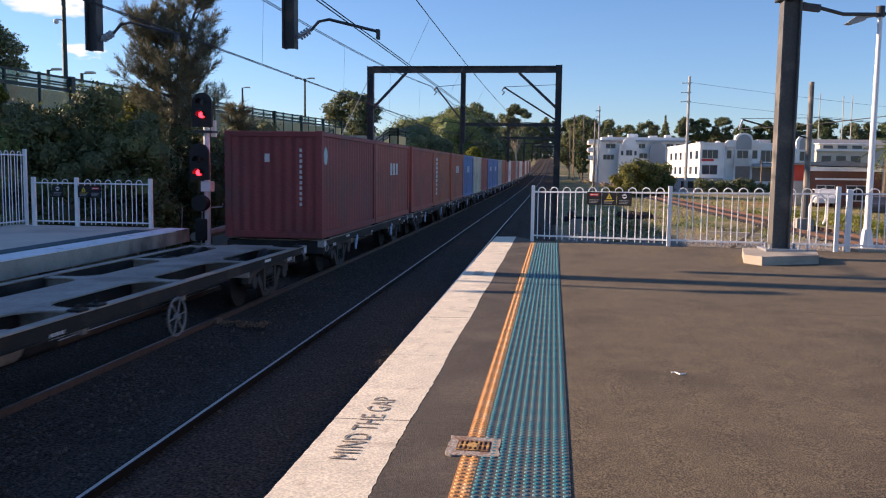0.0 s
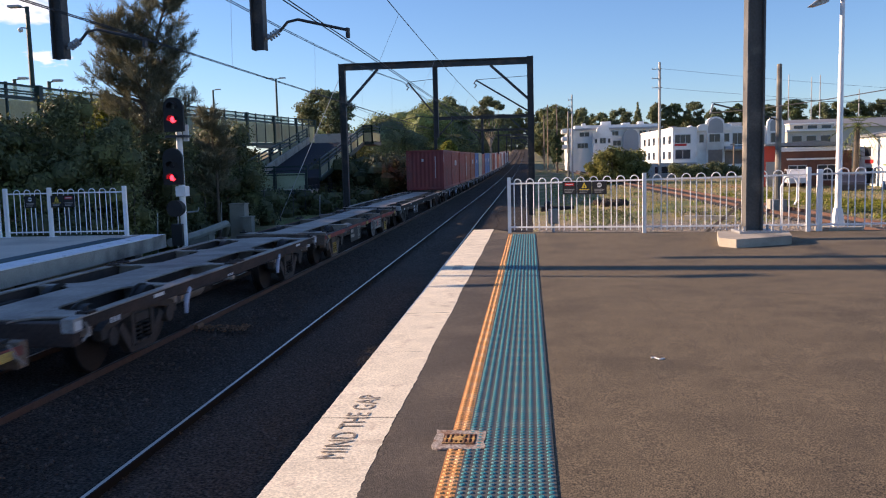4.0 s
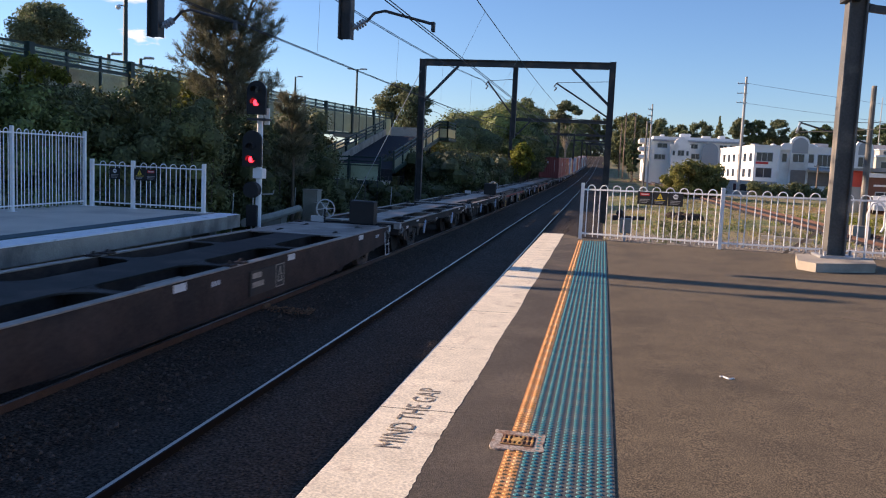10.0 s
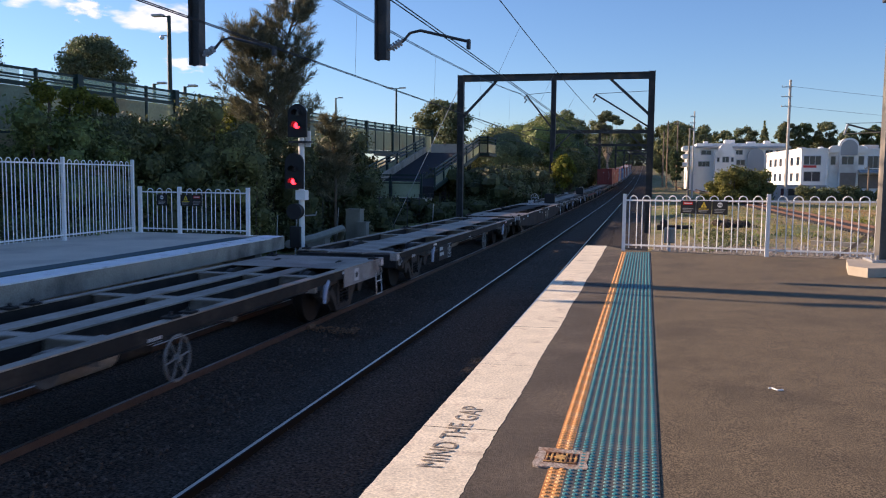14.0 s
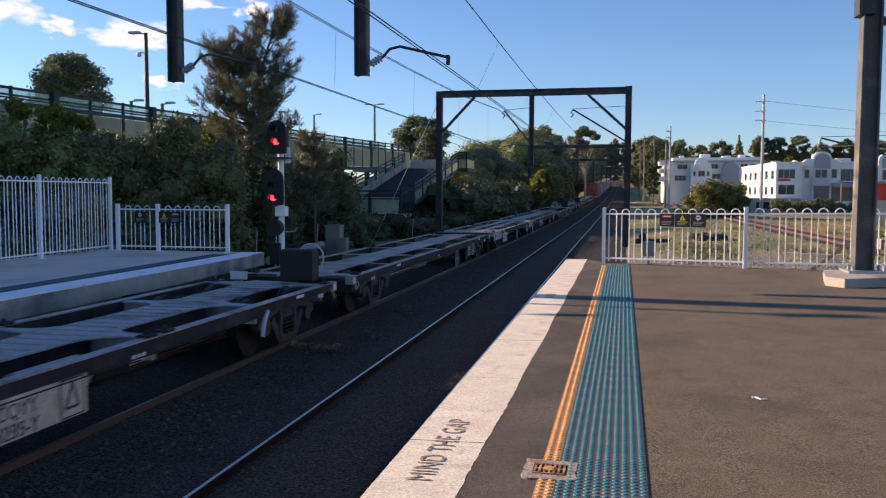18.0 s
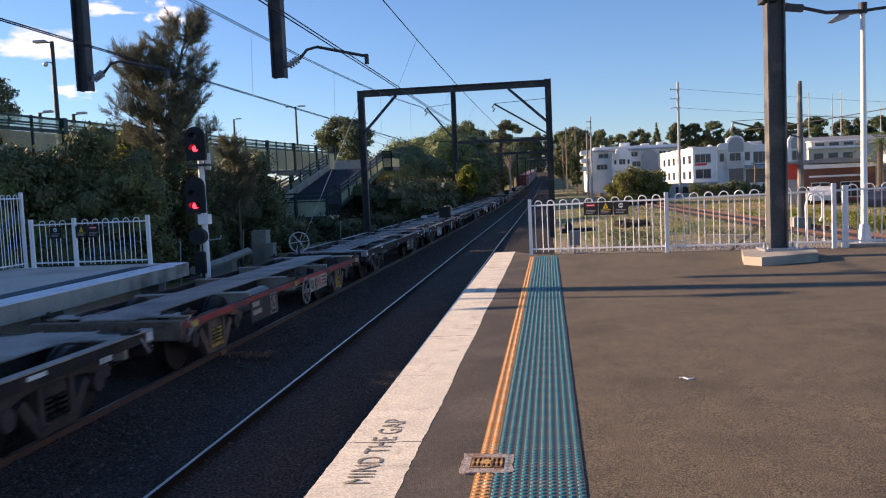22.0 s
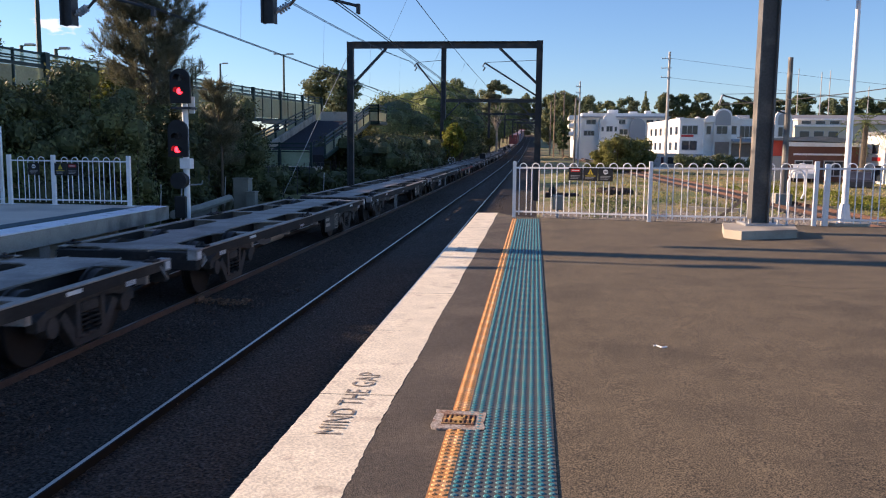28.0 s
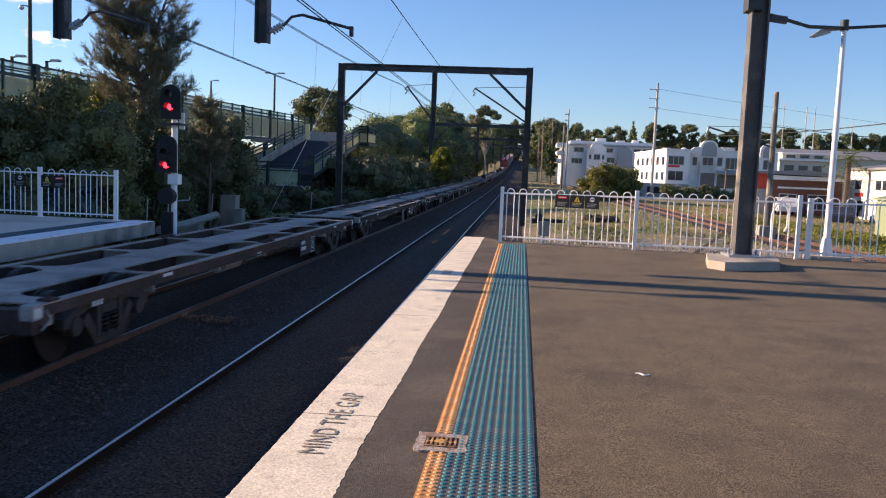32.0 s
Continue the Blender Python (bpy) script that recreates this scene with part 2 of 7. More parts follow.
LEAF_GUM = mat("gum_leaf", (0.088, 0.122, 0.054), 0.6, vary=0.3, scale=0.4, fine=4, tint=(0.13, 0.15, 0.064), patch=0.35, patch_scale=0.4, island=0.9, spec=0.25, through_light=0.22)
RIDGE_LEAF = mat("grey_olive_gum_leaf", (0.15, 0.182, 0.10), 0.6, vary=0.3, scale=0.4, fine=4, tint=(0.195, 0.205, 0.115), patch=0.35, patch_scale=0.3, island=0.8, spec=0.25, through_light=0.45)
BARK = mat("bark", (0.12, 0.095, 0.07), 0.9, vary=0.3, scale=3, fine=25, bump=0.01)
PALE_BARK = mat("pale_gum_bark", (0.38, 0.32, 0.25), 0.85, vary=0.2, scale=2, fine=20)
WAGON_DARK = mat("wagon_dark_paint", (0.021, 0.019, 0.018), 0.75, vary=0.35, scale=2, fine=25, tint=(0.05, 0.04, 0.034), patch=0.3, patch_scale=1.2, spec=0.3)
WAGON_DECK = mat("wagon_deck_worn", (0.36, 0.30, 0.25), 0.6, metal=0.1, vary=0.25, scale=1.5, fine=25, tint=(0.22, 0.18, 0.15), patch=0.35, patch_scale=1.0)
WAGON_GREY = mat("wagon_grey_paint", (0.33, 0.32, 0.31), 0.6, vary=0.25, scale=2, fine=25, tint=(0.1, 0.075, 0.06), patch=0.25, patch_scale=1.2)
WAGON_RED = mat("wagon_red_paint", (0.36, 0.055, 0.04), 0.7, vary=0.3, scale=2, fine=25, tint=(0.15, 0.05, 0.04), patch=0.35, patch_scale=1.4)
WAGON_BROWN = mat("wagon_brown_rust", (0.06, 0.042, 0.035), 0.8, vary=0.35, scale=2, fine=25, tint=(0.04, 0.031, 0.028), patch=0.35, patch_scale=1.2, spec=0.3)
WHEEL_STEEL = mat("wheel_steel", (0.028, 0.024, 0.022), 0.6, metal=0.5, vary=0.25, scale=6)
BOGIE_STEEL = mat("bogie_dusty_steel", (0.062, 0.052, 0.045), 0.8, metal=0.2, vary=0.35, scale=4, fine=30)
BOGIE_TAN = mat("bogie_tan_dust", (0.16, 0.115, 0.082), 0.9, vary=0.35, scale=3, fine=30, tint=(0.085, 0.062, 0.048), patch=0.35, patch_scale=2.0, bump=0.002)
SPRING_YELLOW = mat("faded_yellow_paint", (0.52, 0.34, 0.08), 0.7, vary=0.3, scale=6, tint=(0.2, 0.13, 0.06), patch=0.3, patch_scale=5)
PLACARD = mat("pale_placard", (0.42, 0.36, 0.29), 0.7, vary=0.2, scale=5, tint=(0.25, 0.2, 0.16), patch=0.25, patch_scale=6)
RUSTY_STONE = mat("rust_stained_stone", (0.20, 0.115, 0.065), 0.9, vary=0.3, scale=5, fine=40, island=1.1)
MOUND_LEAF = mat("olive_scrub_leaf", (0.24, 0.235, 0.075), 0.65, vary=0.3, scale=0.7, fine=6, tint=(0.13, 0.15, 0.055), patch=0.4, patch_scale=0.5, island=0.9, spec=0.2, through_light=0.4)
BEIGE_SHUTTER = mat("dull_brown_shutter", (0.24, 0.19, 0.16), 0.7, vary=0.15, scale=2, fine=20)
CABINET = mat("dull_cabinet_paint", (0.27, 0.26, 0.22), 0.7, vary=0.2, scale=3)
TEAL_FAR = mat("dark_teal_tactile", (0.03, 0.075, 0.085), 0.7, vary=0.2, scale=2, fine=60)
CREAM_PLATE = mat("cream_number_plate", (0.55, 0.48, 0.36), 0.6, vary=0.2, scale=5, tint=(0.35, 0.29, 0.2), patch=0.25, patch_scale=6)
ASPHALT_CRACK = mat("dirt_filled_crack", (0.088, 0.066, 0.044), 0.95, vary=0.3)
HANDWHEEL = mat("pale_handwheel_paint", (0.27, 0.255, 0.235), 0.55, vary=0.2)
REFLECT = mat("white_reflector", (0.75, 0.75, 0.74), 0.4, vary=0.1)
PLATE_BUFF = mat("grimy_number_plate", (0.045, 0.04, 0.034), 0.7, vary=0.25, scale=5)
BLUE_STEP = mat("pale_blue_step_paint", (0.42, 0.48, 0.62), 0.5, vary=0.2)
MARK = mat("white_marking", (0.6, 0.6, 0.6), 0.6, vary=0.1)


def box_paint(name, color):
    return mat(name, color, 0.55, vary=0.16, scale=0.9, fine=18, tint=tuple(c * 0.55 + 0.03 for c in color), patch=0.22, patch_scale=0.7)


PAINTS = {
    "maroon": box_paint("maroon_container", (0.23, 0.045, 0.045)),
    "rust": box_paint("rust_red_container", (0.33, 0.075, 0.055)),
    "orange": box_paint("orange_brown_container", (0.36, 0.11, 0.06)),
    "blue": box_paint("blue_container", (0.09, 0.19, 0.42)),
    "cream": box_paint("cream_container", (0.55, 0.52, 0.40)),
    "white": box_paint("white_container", (0.68, 0.68, 0.67)),
    "grey": box_paint("grey_container", (0.35, 0.36, 0.37)),
}


# ---- building blocks ----
class Geo:
    """Vertices and faces of one mesh."""

    def __init__(self):
        self.v, self.f = [], []

    def add(self, verts, faces):
        k = len(self.v)
        self.v += [tuple(p) for p in verts]
        self.f += [tuple(i + k for i in f) for f in faces]
        return self

    def box(self, x0, x1, y0, y1, z0, z1, c=0.0):
        """A box, with its long edges chamfered by c."""
        if c <= 0:
            p = [(x, y, z) for z in (z0, z1) for x, y in ((x0, y0), (x1, y0), (x1, y1), (x0, y1))]
            return self.add(p, [(3, 2, 1, 0), (4, 5, 6, 7), (0, 1, 5, 4), (1, 2, 6, 5), (2, 3, 7, 6), (3, 0, 4, 7)])
        rings = []
        for z, i in ((z0, c), (z0 + c, 0), (z1 - c, 0), (z1, c)):
            rings.append([(x0 + i, y0 + i, z), (x1 - i, y0 + i, z), (x1 - i, y1 - i, z), (x0 + i, y1 - i, z)])
        p = [q for r in rings for q in r]
        f = [(3, 2, 1, 0), (12, 13, 14, 15)]
        for k in (0, 4, 8):
            f += [(k + i, k + (i + 1) % 4, k + 4 + (i + 1) % 4, k + 4 + i) for i in range(4)]
        return self.add(p, f)

    def tube(self, points, r, n=8, r1=None, cap=True):
        """A round bar along a line of points, from radius r to r1."""
        pts = [Vector(p) for p in points]
        r1 = r if r1 is None else r1
        rings, ref = [], None
        for i, p in enumerate(pts):
            d = (pts[min(i + 1, len(pts) - 1)] - pts[max(i - 1, 0)]).normalized()
            if ref is None:
                ref = d.orthogonal().normalized()
            ref = (ref - d * ref.dot(d)).normalized()
            s = d.cross(ref)
            rr = r + (r1 - r) * i / max(1, len(pts) - 1)
            rings += [p + (ref * math.cos(a) + s * math.sin(a)) * rr for a in (2 * math.pi * k / n for k in range(n))]
        f = [(i * n + k, i * n + (k + 1) % n, (i + 1) * n + (k + 1) % n, (i + 1) * n + k) for i in range(len(pts) - 1) for k in range(n)]
        if cap:
            f += [tuple(range(n))[::-1], tuple(range((len(pts) - 1) * n, len(pts) * n))]
        return self.add(rings, f)

    def prism(self, pts, axis, a, b):
        """An outline in the plane across an axis, drawn out from a to b. x: (y, z), y: (x, z), z: (x, y)."""
        put = {"x": lambda u, w, t: (t, u, w), "y": lambda u, w, t: (u, t, w), "z": lambda u, w, t: (u, w, t)}[axis]
        n = len(pts)
        verts = [put(u, w, t) for t in (a, b) for u, w in pts]
        return self.add(verts, [tuple(range(n))[::-1], tuple(range(n, 2 * n))] + [(i, (i + 1) % n, n + (i + 1) % n, n + i) for i in range(n)])

    def beam(self, p, q, w, h):
        """A square bar from p to q, w wide across and h high."""
        p, q = Vector(p), Vector(q)
        d = (q - p).normalized()
        s = d.cross(Vector((0, 0, 1)))
        s = s.normalized() if s.length > 1e-4 else Vector((1, 0, 0))
        u = s.cross(d).normalized()
        c = [s * (w / 2) * i + u * (h / 2) * j for i, j in ((-1, -1), (1, -1), (1, 1), (-1, 1))]
        return self.add([p + k for k in c] + [q + k for k in c], [(3, 2, 1, 0), (4, 5, 6, 7), (0, 1, 5, 4), (1, 2, 6, 5), (2, 3, 7, 6), (3, 0, 4, 7)])

    def ball(self, c, r, n=8, m=5, squash=1.0):
        verts, faces = [], []
        for i in range(m + 1):
            th = math.pi * i / m
            verts += [(c[0] + r * math.sin(th) * math.cos(2 * math.pi * k / n), c[1] + r * math.sin(th) * math.sin(2 * math.pi * k / n), c[2] + r * squash * math.cos(th)) for k in range(n)]
        for i in range(m):
            faces += [(i * n + k, (i + 1) * n + k, (i + 1) * n + (k + 1) % n, i * n + (k + 1) % n) for k in range(n)]
        return self.add(verts, faces)

    def lay(self):
        """Follow the fall of the near platform."""
        self.v = [(a, b, c + FALL * a + 0.0015 * b) for a, b, c in self.v]
        return self

    def move(self, x=0, y=0, z=0):
        self.v = [(a + x, b + y, c + z) for a, b, c in self.v]
        return self

    def mesh(self, name, material, smooth=True):
        me = bpy.data.meshes.new(name)
        me.from_pydata(self.v, [], self.f)
        b = bmesh.new()
        b.from_mesh(me)
        bmesh.ops.recalc_face_normals(b, faces=b.faces)
        b.to_mesh(me)
        b.free()
        me.materials.append(material)
        if smooth:
            me.shade_smooth()
            me.set_sharp_from_angle(angle=radians(35))
        return me


def part(name, geo, material, parent, label="", at=None):
    ob = new(name, geo.mesh(name, material) if isinstance(geo, Geo) else geo)
    ob.parent = parent
    if at is not None:
        ob.matrix_basis = at
    return tagged(ob, label) if label else ob


def thing(name, label, category, at=None, group="", kind=""):
    ob = new(name)
    ob.empty_display_size = 0.2
    if at is not None:
        ob.matrix_basis = at
    return tagged(ob, label, category, group, kind)


def single(name, geo, material, label, category, at=None, group="", kind=""):
    ob = new(name, geo.mesh(name, material) if isinstance(geo, Geo) else geo)
    if at is not None:
        ob.matrix_basis = at
    return tagged(ob, label, category, group, kind)


def words(name, text, size, material, parent, at, depth=0.002, spread=1.0):
    """Raised lettering as a mesh part."""
    c = bpy.data.curves.new(name, "FONT")
    c.body, c.size, c.extrude, c.align_x, c.align_y, c.space_character = text, size, depth, "CENTER", "CENTER", spread
    o = bpy.data.objects.new(name, c)
    me = bpy.data.meshes.new_from_object(o)
    bpy.data.objects.remove(o)
    me.materials.clear()
    me.materials.append(material)
    return part(name, me, material, parent, at=at)


def leaves(name, centers, radii, count, size, material, seed, narrow=0.5, droop=0.0, shell=0.55):
    """A mesh of many small leaves scattered through the outer part of uneven clumps."""
    rng = np.random.default_rng(seed)
    centers, radii = np.asarray(centers, float), np.asarray(radii, float)
    w = (radii[:, 0] * radii[:, 1] + radii[:, 0] * radii[:, 2])
    pick = rng.choice(len(centers), count, p=w / w.sum())
    d = rng.normal(size=(count, 3))
    d /= np.linalg.norm(d, axis=1)[:, None]
    r = (shell + (1 - shell) * rng.random(count) ** 0.6) * (1 + 0.18 * rng.normal(size=count)).clip(0.5, 1.45)
    pos = centers[pick] + d * radii[pick] * r[:, None]
    out = d + 0.75 * rng.normal(size=(count, 3)) + np.array([0, 0, 0.25])
    a = np.cross(out, rng.normal(size=(count, 3))) + np.array([0, 0, -droop])
    a /= np.linalg.norm(a, axis=1)[:, None]
    b = np.cross(a, out)
    b /= np.linalg.norm(b, axis=1)[:, None]
    s = size * (0.6 + 0.8 * rng.random(count))[:, None]
    quad = np.stack([pos - a * s, pos + b * s * narrow, pos + a * s, pos - b * s * narrow], 1).reshape(-1, 3)
    me = bpy.data.meshes.new(name)
    me.vertices.add(4 * count)
    me.vertices.foreach_set("co", quad.astype(np.float32).ravel())
    me.loops.add(4 * count)
    me.loops.foreach_set("vertex_index", np.arange(4 * count, dtype=np.int32))
    me.polygons.add(count)
    me.polygons.foreach_set("loop_start", np.arange(0, 4 * count, 4, dtype=np.int32))
    me.update(calc_edges=True)
    me.materials.append(material)
    return me


def inner_clumps(blobs, f=0.62):
    """The dense shaded middle of a crown or bush."""
    g = Geo()
    for c, r in blobs:
        k = len(g.v)
        g.ball((0, 0, 0), 1.0, 7, 5)
        for i in range(k, len(g.v)):
            x, y, z = g.v[i]
            w = f * (1 + 0.3 * noise.noise(Vector((x * 1.7 + c[0], y * 1.7 + c[1], z * 1.7 + c[2]))))
            g.v[i] = (c[0] + x * r[0] * w, c[1] + y * r[1] * w, c[2] + z * r[2] * w)
    return g


# ---- the plan: y runs along the tracks, platform top at z = 0 ----
RAIL_Z = -1.10
NEAR_X, FAR_X = -2.97, -6.70
EDGE_X = -1.285
FALL = 0.018  # cross fall of the near platform, down towards the track


def deck_z(x, y):
    return FALL * x + 0.0015 * y


ON_DECK = Matrix(((1, 0, 0, 0), (0, 1, 0, 0), (FALL, 0.0015, 1, 0), (0, 0, 0, 1)))


def rise(y):
    """The climb of the line ahead of the platforms."""
    return 4.8e-5 * max(0.0, y - 10) ** 2


def slope(y):
    return 9.6e-5 * max(0.0, y - 10)


def ground_z(x, y):
    up = rise(y)
    if x < -9.2:
        bank = min(1.0, max(0.0, (-x - 14.5) / 4.0))
        near = 1.0 if y < 42 else max(0.0, 1 - (y - 42) / 6)
        if y < 24:
            near = 0.15 + 0.85 * max(0.0, (y - 20.5) / 3.5)
        far = min(1.0, max(0.0, (-x - 22.0) / 8.0))
        return -1.32 + up + max(4.2 * bank * near, 2.6 * far, 0.9 * bank) + 0.06 * noise.noise(Vector((x * 0.3, y * 0.3, 0)))
    if x < 0.2:
        return -1.40 + up
    k = min(1.0, (x - 0.2) / 2.5)
    low = -0.36 if y < 19 else max(-1.22, -0.36 - (y - 19) * 0.10)
    return -1.40 * (1 - k) + low * k + up * (1 - 0.6 * min(1, max(0, x) / 40)) + 0.05 * noise.noise(Vector((x * 0.4, y * 0.4, 3)))


def ground():
    xs = [-900, -400, -200, -100, -60, -45, -35, -30, -27, -25, -23, -21, -19, -17, -15.5, -14, -12, -10.5, -9.2, -8.5, -5, -2, -1.2, 0.1, 0.5, 1, 2, 3, 4.5, 6, 8, 10, 12, 14, 17, 20, 25, 30, 40, 60, 100, 200, 400, 900]
    ys = [-900, -300, -100, -40, -15, -5, 0, 4, 8, 12, 15, 16.5, 18, 19, 20, 21, 22, 24, 26, 29, 32, 36, 40, 45, 50, 56, 62, 70, 80, 90, 100, 115, 130, 150, 170, 200, 240, 300, 400, 600, 900, 1600]
    g = Geo()
    for y in ys:
        for x in xs:
            z = ground_z(x, min(y, 460))
            if y > 460:
                z += (y - 460) * 0.02
            if x > 0.3 and y < 14.5:
                z = -1.4
            if -14.6 < x < -8.5 and y < 20.5:
                z = -1.4
            g.v.append((x, y, z))
    n = len(xs)
    g.f = [(j * n + i, j * n + i + 1, (j + 1) * n + i + 1, (j + 1) * n + i) for j in range(len(ys) - 1) for i in range(n - 1)]
    single("ground", g, GRASS_SHEET, "dry winter grass and dirt ground beside the railway", "ground", kind="structure")


ground()


def clouds():
    """Small fair-weather clouds low in the sky, far behind everything."""
    m = bpy.data.materials.new("cloud")
    m.use_nodes = True
    n, l = m.node_tree.nodes, m.node_tree.links
    n.remove(n["Principled BSDF"])
    tc, ns, ln = n.new("ShaderNodeTexCoord"), n.new("ShaderNodeTexNoise"), n.new("ShaderNodeVectorMath")
    oi = n.new("ShaderNodeObjectInfo")
    add = n.new("ShaderNodeVectorMath")
    l.new(tc.outputs["Object"], add.inputs[0])
    l.new(oi.outputs["Location"], add.inputs[1])
    ns.inputs["Scale"].default_value, ns.inputs["Detail"].default_value = 1.7, 7.0
    l.new(add.outputs[0], ns.inputs["Vector"])
    ln.operation = "LENGTH"
    l.new(tc.outputs["Object"], ln.inputs[0])
    k = n.new("ShaderNodeMath")
    k.operation = "MULTIPLY_ADD"
    l.new(ns.outputs["Fac"], k.inputs[0])
    k.inputs[1].default_value, k.inputs[2].default_value = 2.4, -0.62
    s = n.new("ShaderNodeMath")
    s.operation = "SUBTRACT"
    l.new(k.outputs[0], s.inputs[0])
    l.new(ln.outputs["Value"], s.inputs[1])
    r = n.new("ShaderNodeMapRange")
    r.inputs[1].default_value, r.inputs[2].default_value, r.inputs[4].default_value = -0.12, 0.36, 0.95
    l.new(s.outputs[0], r.inputs[0])
    e, t, mix = n.new("ShaderNodeEmission"), n.new("ShaderNodeBsdfTransparent"), n.new("ShaderNodeMixShader")
    e.inputs[0].default_value, e.inputs[1].default_value = (1.0, 0.94, 0.88, 1), 0.7
    l.new(r.outputs[0], mix.inputs[0])
    l.new(t.outputs[0], mix.inputs[1])
    l.new(e.outputs[0], mix.inputs[2])
    l.new(mix.outputs[0], n["Material Output"].inputs[0])
    far = 2200.0
    for i, (x, z, w, h) in enumerate(((-0.637, 0.206, 0.085, 0.030), (-0.463, 0.232, 0.034, 0.022), (-0.597, 0.145, 0.034, 0.013), (-0.745, 0.222, 0.036, 0.02), (-0.84, 0.25, 0.08, 0.035), (-1.02, 0.265, 0.09, 0.04), (-0.545, 0.245, 0.05, 0.014))):
        c = new("cloud", Geo().add([(-1.3, 0, -1.3), (1.3, 0, -1.3), (1.3, 0, 1.3), (-1.3, 0, 1.3)], [(0, 1, 2, 3)]).mesh("cloud", m, False))
        c.matrix_basis = Matrix.Translation((x * far, far, z * far + 1.5)) @ Matrix.Rotation(math.atan2(-x, 1), 4, "Z") @ Matrix.Diagonal((w * far, 1, h * far, 1))
        tagged(c, "small bright white cloud in the blue sky", "cloud", "clouds", "structure")


clouds()


# ---- railway ----
def line_ys(y0, y1):
    ys, y = [], y0
    while y < y1:
        ys.append(y)
        y += 6 if y < 60 else 15
    return ys + [y1]


def track_bed():
    g = Geo()
    ys = line_ys(-30, 470)
    prof = [(-9.3, -1.55), (-8.5, -1.24), (-8.0, -1.20), (-5.6, -1.20), (-5.0, -1.27), (-4.6, -1.26), (-4.3, -1.20), (-1.7, -1.20), (-1.2, -1.25), (-0.2, -1.30), (0.6, -1.5)]
    for y in ys:
        g.v += [(x, y, z + rise(y)) for x, z in prof]
    n = len(prof)
    g.f = [(j * n + i, j * n + i + 1, (j + 1) * n + i + 1, (j + 1) * n + i) for j in range(len(ys) - 1) for i in range(n - 1)]
    single("track_bed", g, BALLAST_SHEET, "dark crushed stone ballast bed under both tracks", "track bed", kind="structure")
    # loose stones on the bed where it is seen close
    rng = np.random.default_rng(5)
    s = Geo()
    for _ in range(15000):
        y = 4 + 44 * rng.random() ** 1.5
        x = rng.uniform(-8.6, -1.3)
        r = rng.uniform(0.014, 0.034)
        z = -1.215 + rise(y) + r * 0.3
        c, d, h = r * rng.uniform(0.7, 1.2), r * rng.uniform(0.7, 1.2), r * rng.uniform(0.6, 1.0)
        t = rng.uniform(0, 6.28)
        p = [(x + c * math.cos(t + k * 2.1) * rng.uniform(0.7, 1.2), y + d * math.sin(t + k * 2.1), z - h * 0.4) for k in range(3)]
        q = [(x + c * 0.7 * math.cos(t + 1 + k * 2.1), y + d * 0.7 * math.sin(t + 1 + k * 2.1), z + h * rng.uniform(0.4, 0.9)) for k in range(3)]
        s.add(p + q, [(3, 4, 5), (0, 1, 4, 3), (1, 2, 5, 4), (2, 0, 3, 5)])
    single("ballast_stones", s.mesh("ballast_stones", BALLAST, smooth=False), BALLAST, "loose dark angular ballast stones between the rails", "gravel", kind="stuff")


RAIL_PROFILE = [(-0.07, -0.155), (0.07, -0.155), (0.07, -0.14), (0.012, -0.12), (0.012, -0.045), (0.035, -0.035), (0.035, -0.004), (-0.035, -0.004), (-0.035, -0.035), (-0.012, -0.045), (-0.012, -0.12), (-0.07, -0.14)]


def rail(parent, x, y0, y1, z=RAIL_Z, rust=None, xf=None, head=True):
    g, h = Geo(), Geo()
    ys = line_ys(y0, y1)
    n = len(RAIL_PROFILE)
    for y in ys:
        cx = xf(y) + x if xf else x
        g.v += [(cx + u, y, z + w + rise(y)) for u, w in RAIL_PROFILE]
        h.v += [(cx - 0.020, y, z - 0.0035 + rise(y)), (cx - 0.014, y, z + rise(y)), (cx + 0.014, y, z + rise(y)), (cx + 0.020, y, z - 0.0035 + rise(y))]
    g.f = [(j * n + i, j * n + (i + 1) % n, (j + 1) * n + (i + 1) % n, (j + 1) * n + i) for j in range(len(ys) - 1) for i in range(n)]
    h.f = [(j * 4 + i, j * 4 + i + 1, (j + 1) * 4 + i + 1, (j + 1) * 4 + i) for j in range(len(ys) - 1) for i in range(3)]
    r = part("rail", g, rust or RAIL_RUST, parent)
    if head:
        part("running_surface", h, RAIL_HEAD, r, "bright polished rail head")


def track(name, cx, y0, y1, label, xf=None, z=RAIL_Z, rust=None, head=True, sleepers=(4, 70)):
    t = thing(name, label, "railway track", kind="structure")
    for s in (-0.7525, 0.7525):
        rail(t, cx + s, y0, y1, z, rust, xf, head)
    g = Geo().box(-1.25, 1.25, -0.11, 0.11, -0.22, 0.0, 0.02)
    me = g.mesh("sleeper", SLEEPER)
    y = sleepers[0]
    while y < sleepers[1]:
        o = part("sleeper", me, SLEEPER, t)
        o.location = ((xf(y) if xf else 0) + cx, y, z - 0.158 + rise(y))
        y += 0.62
    return t


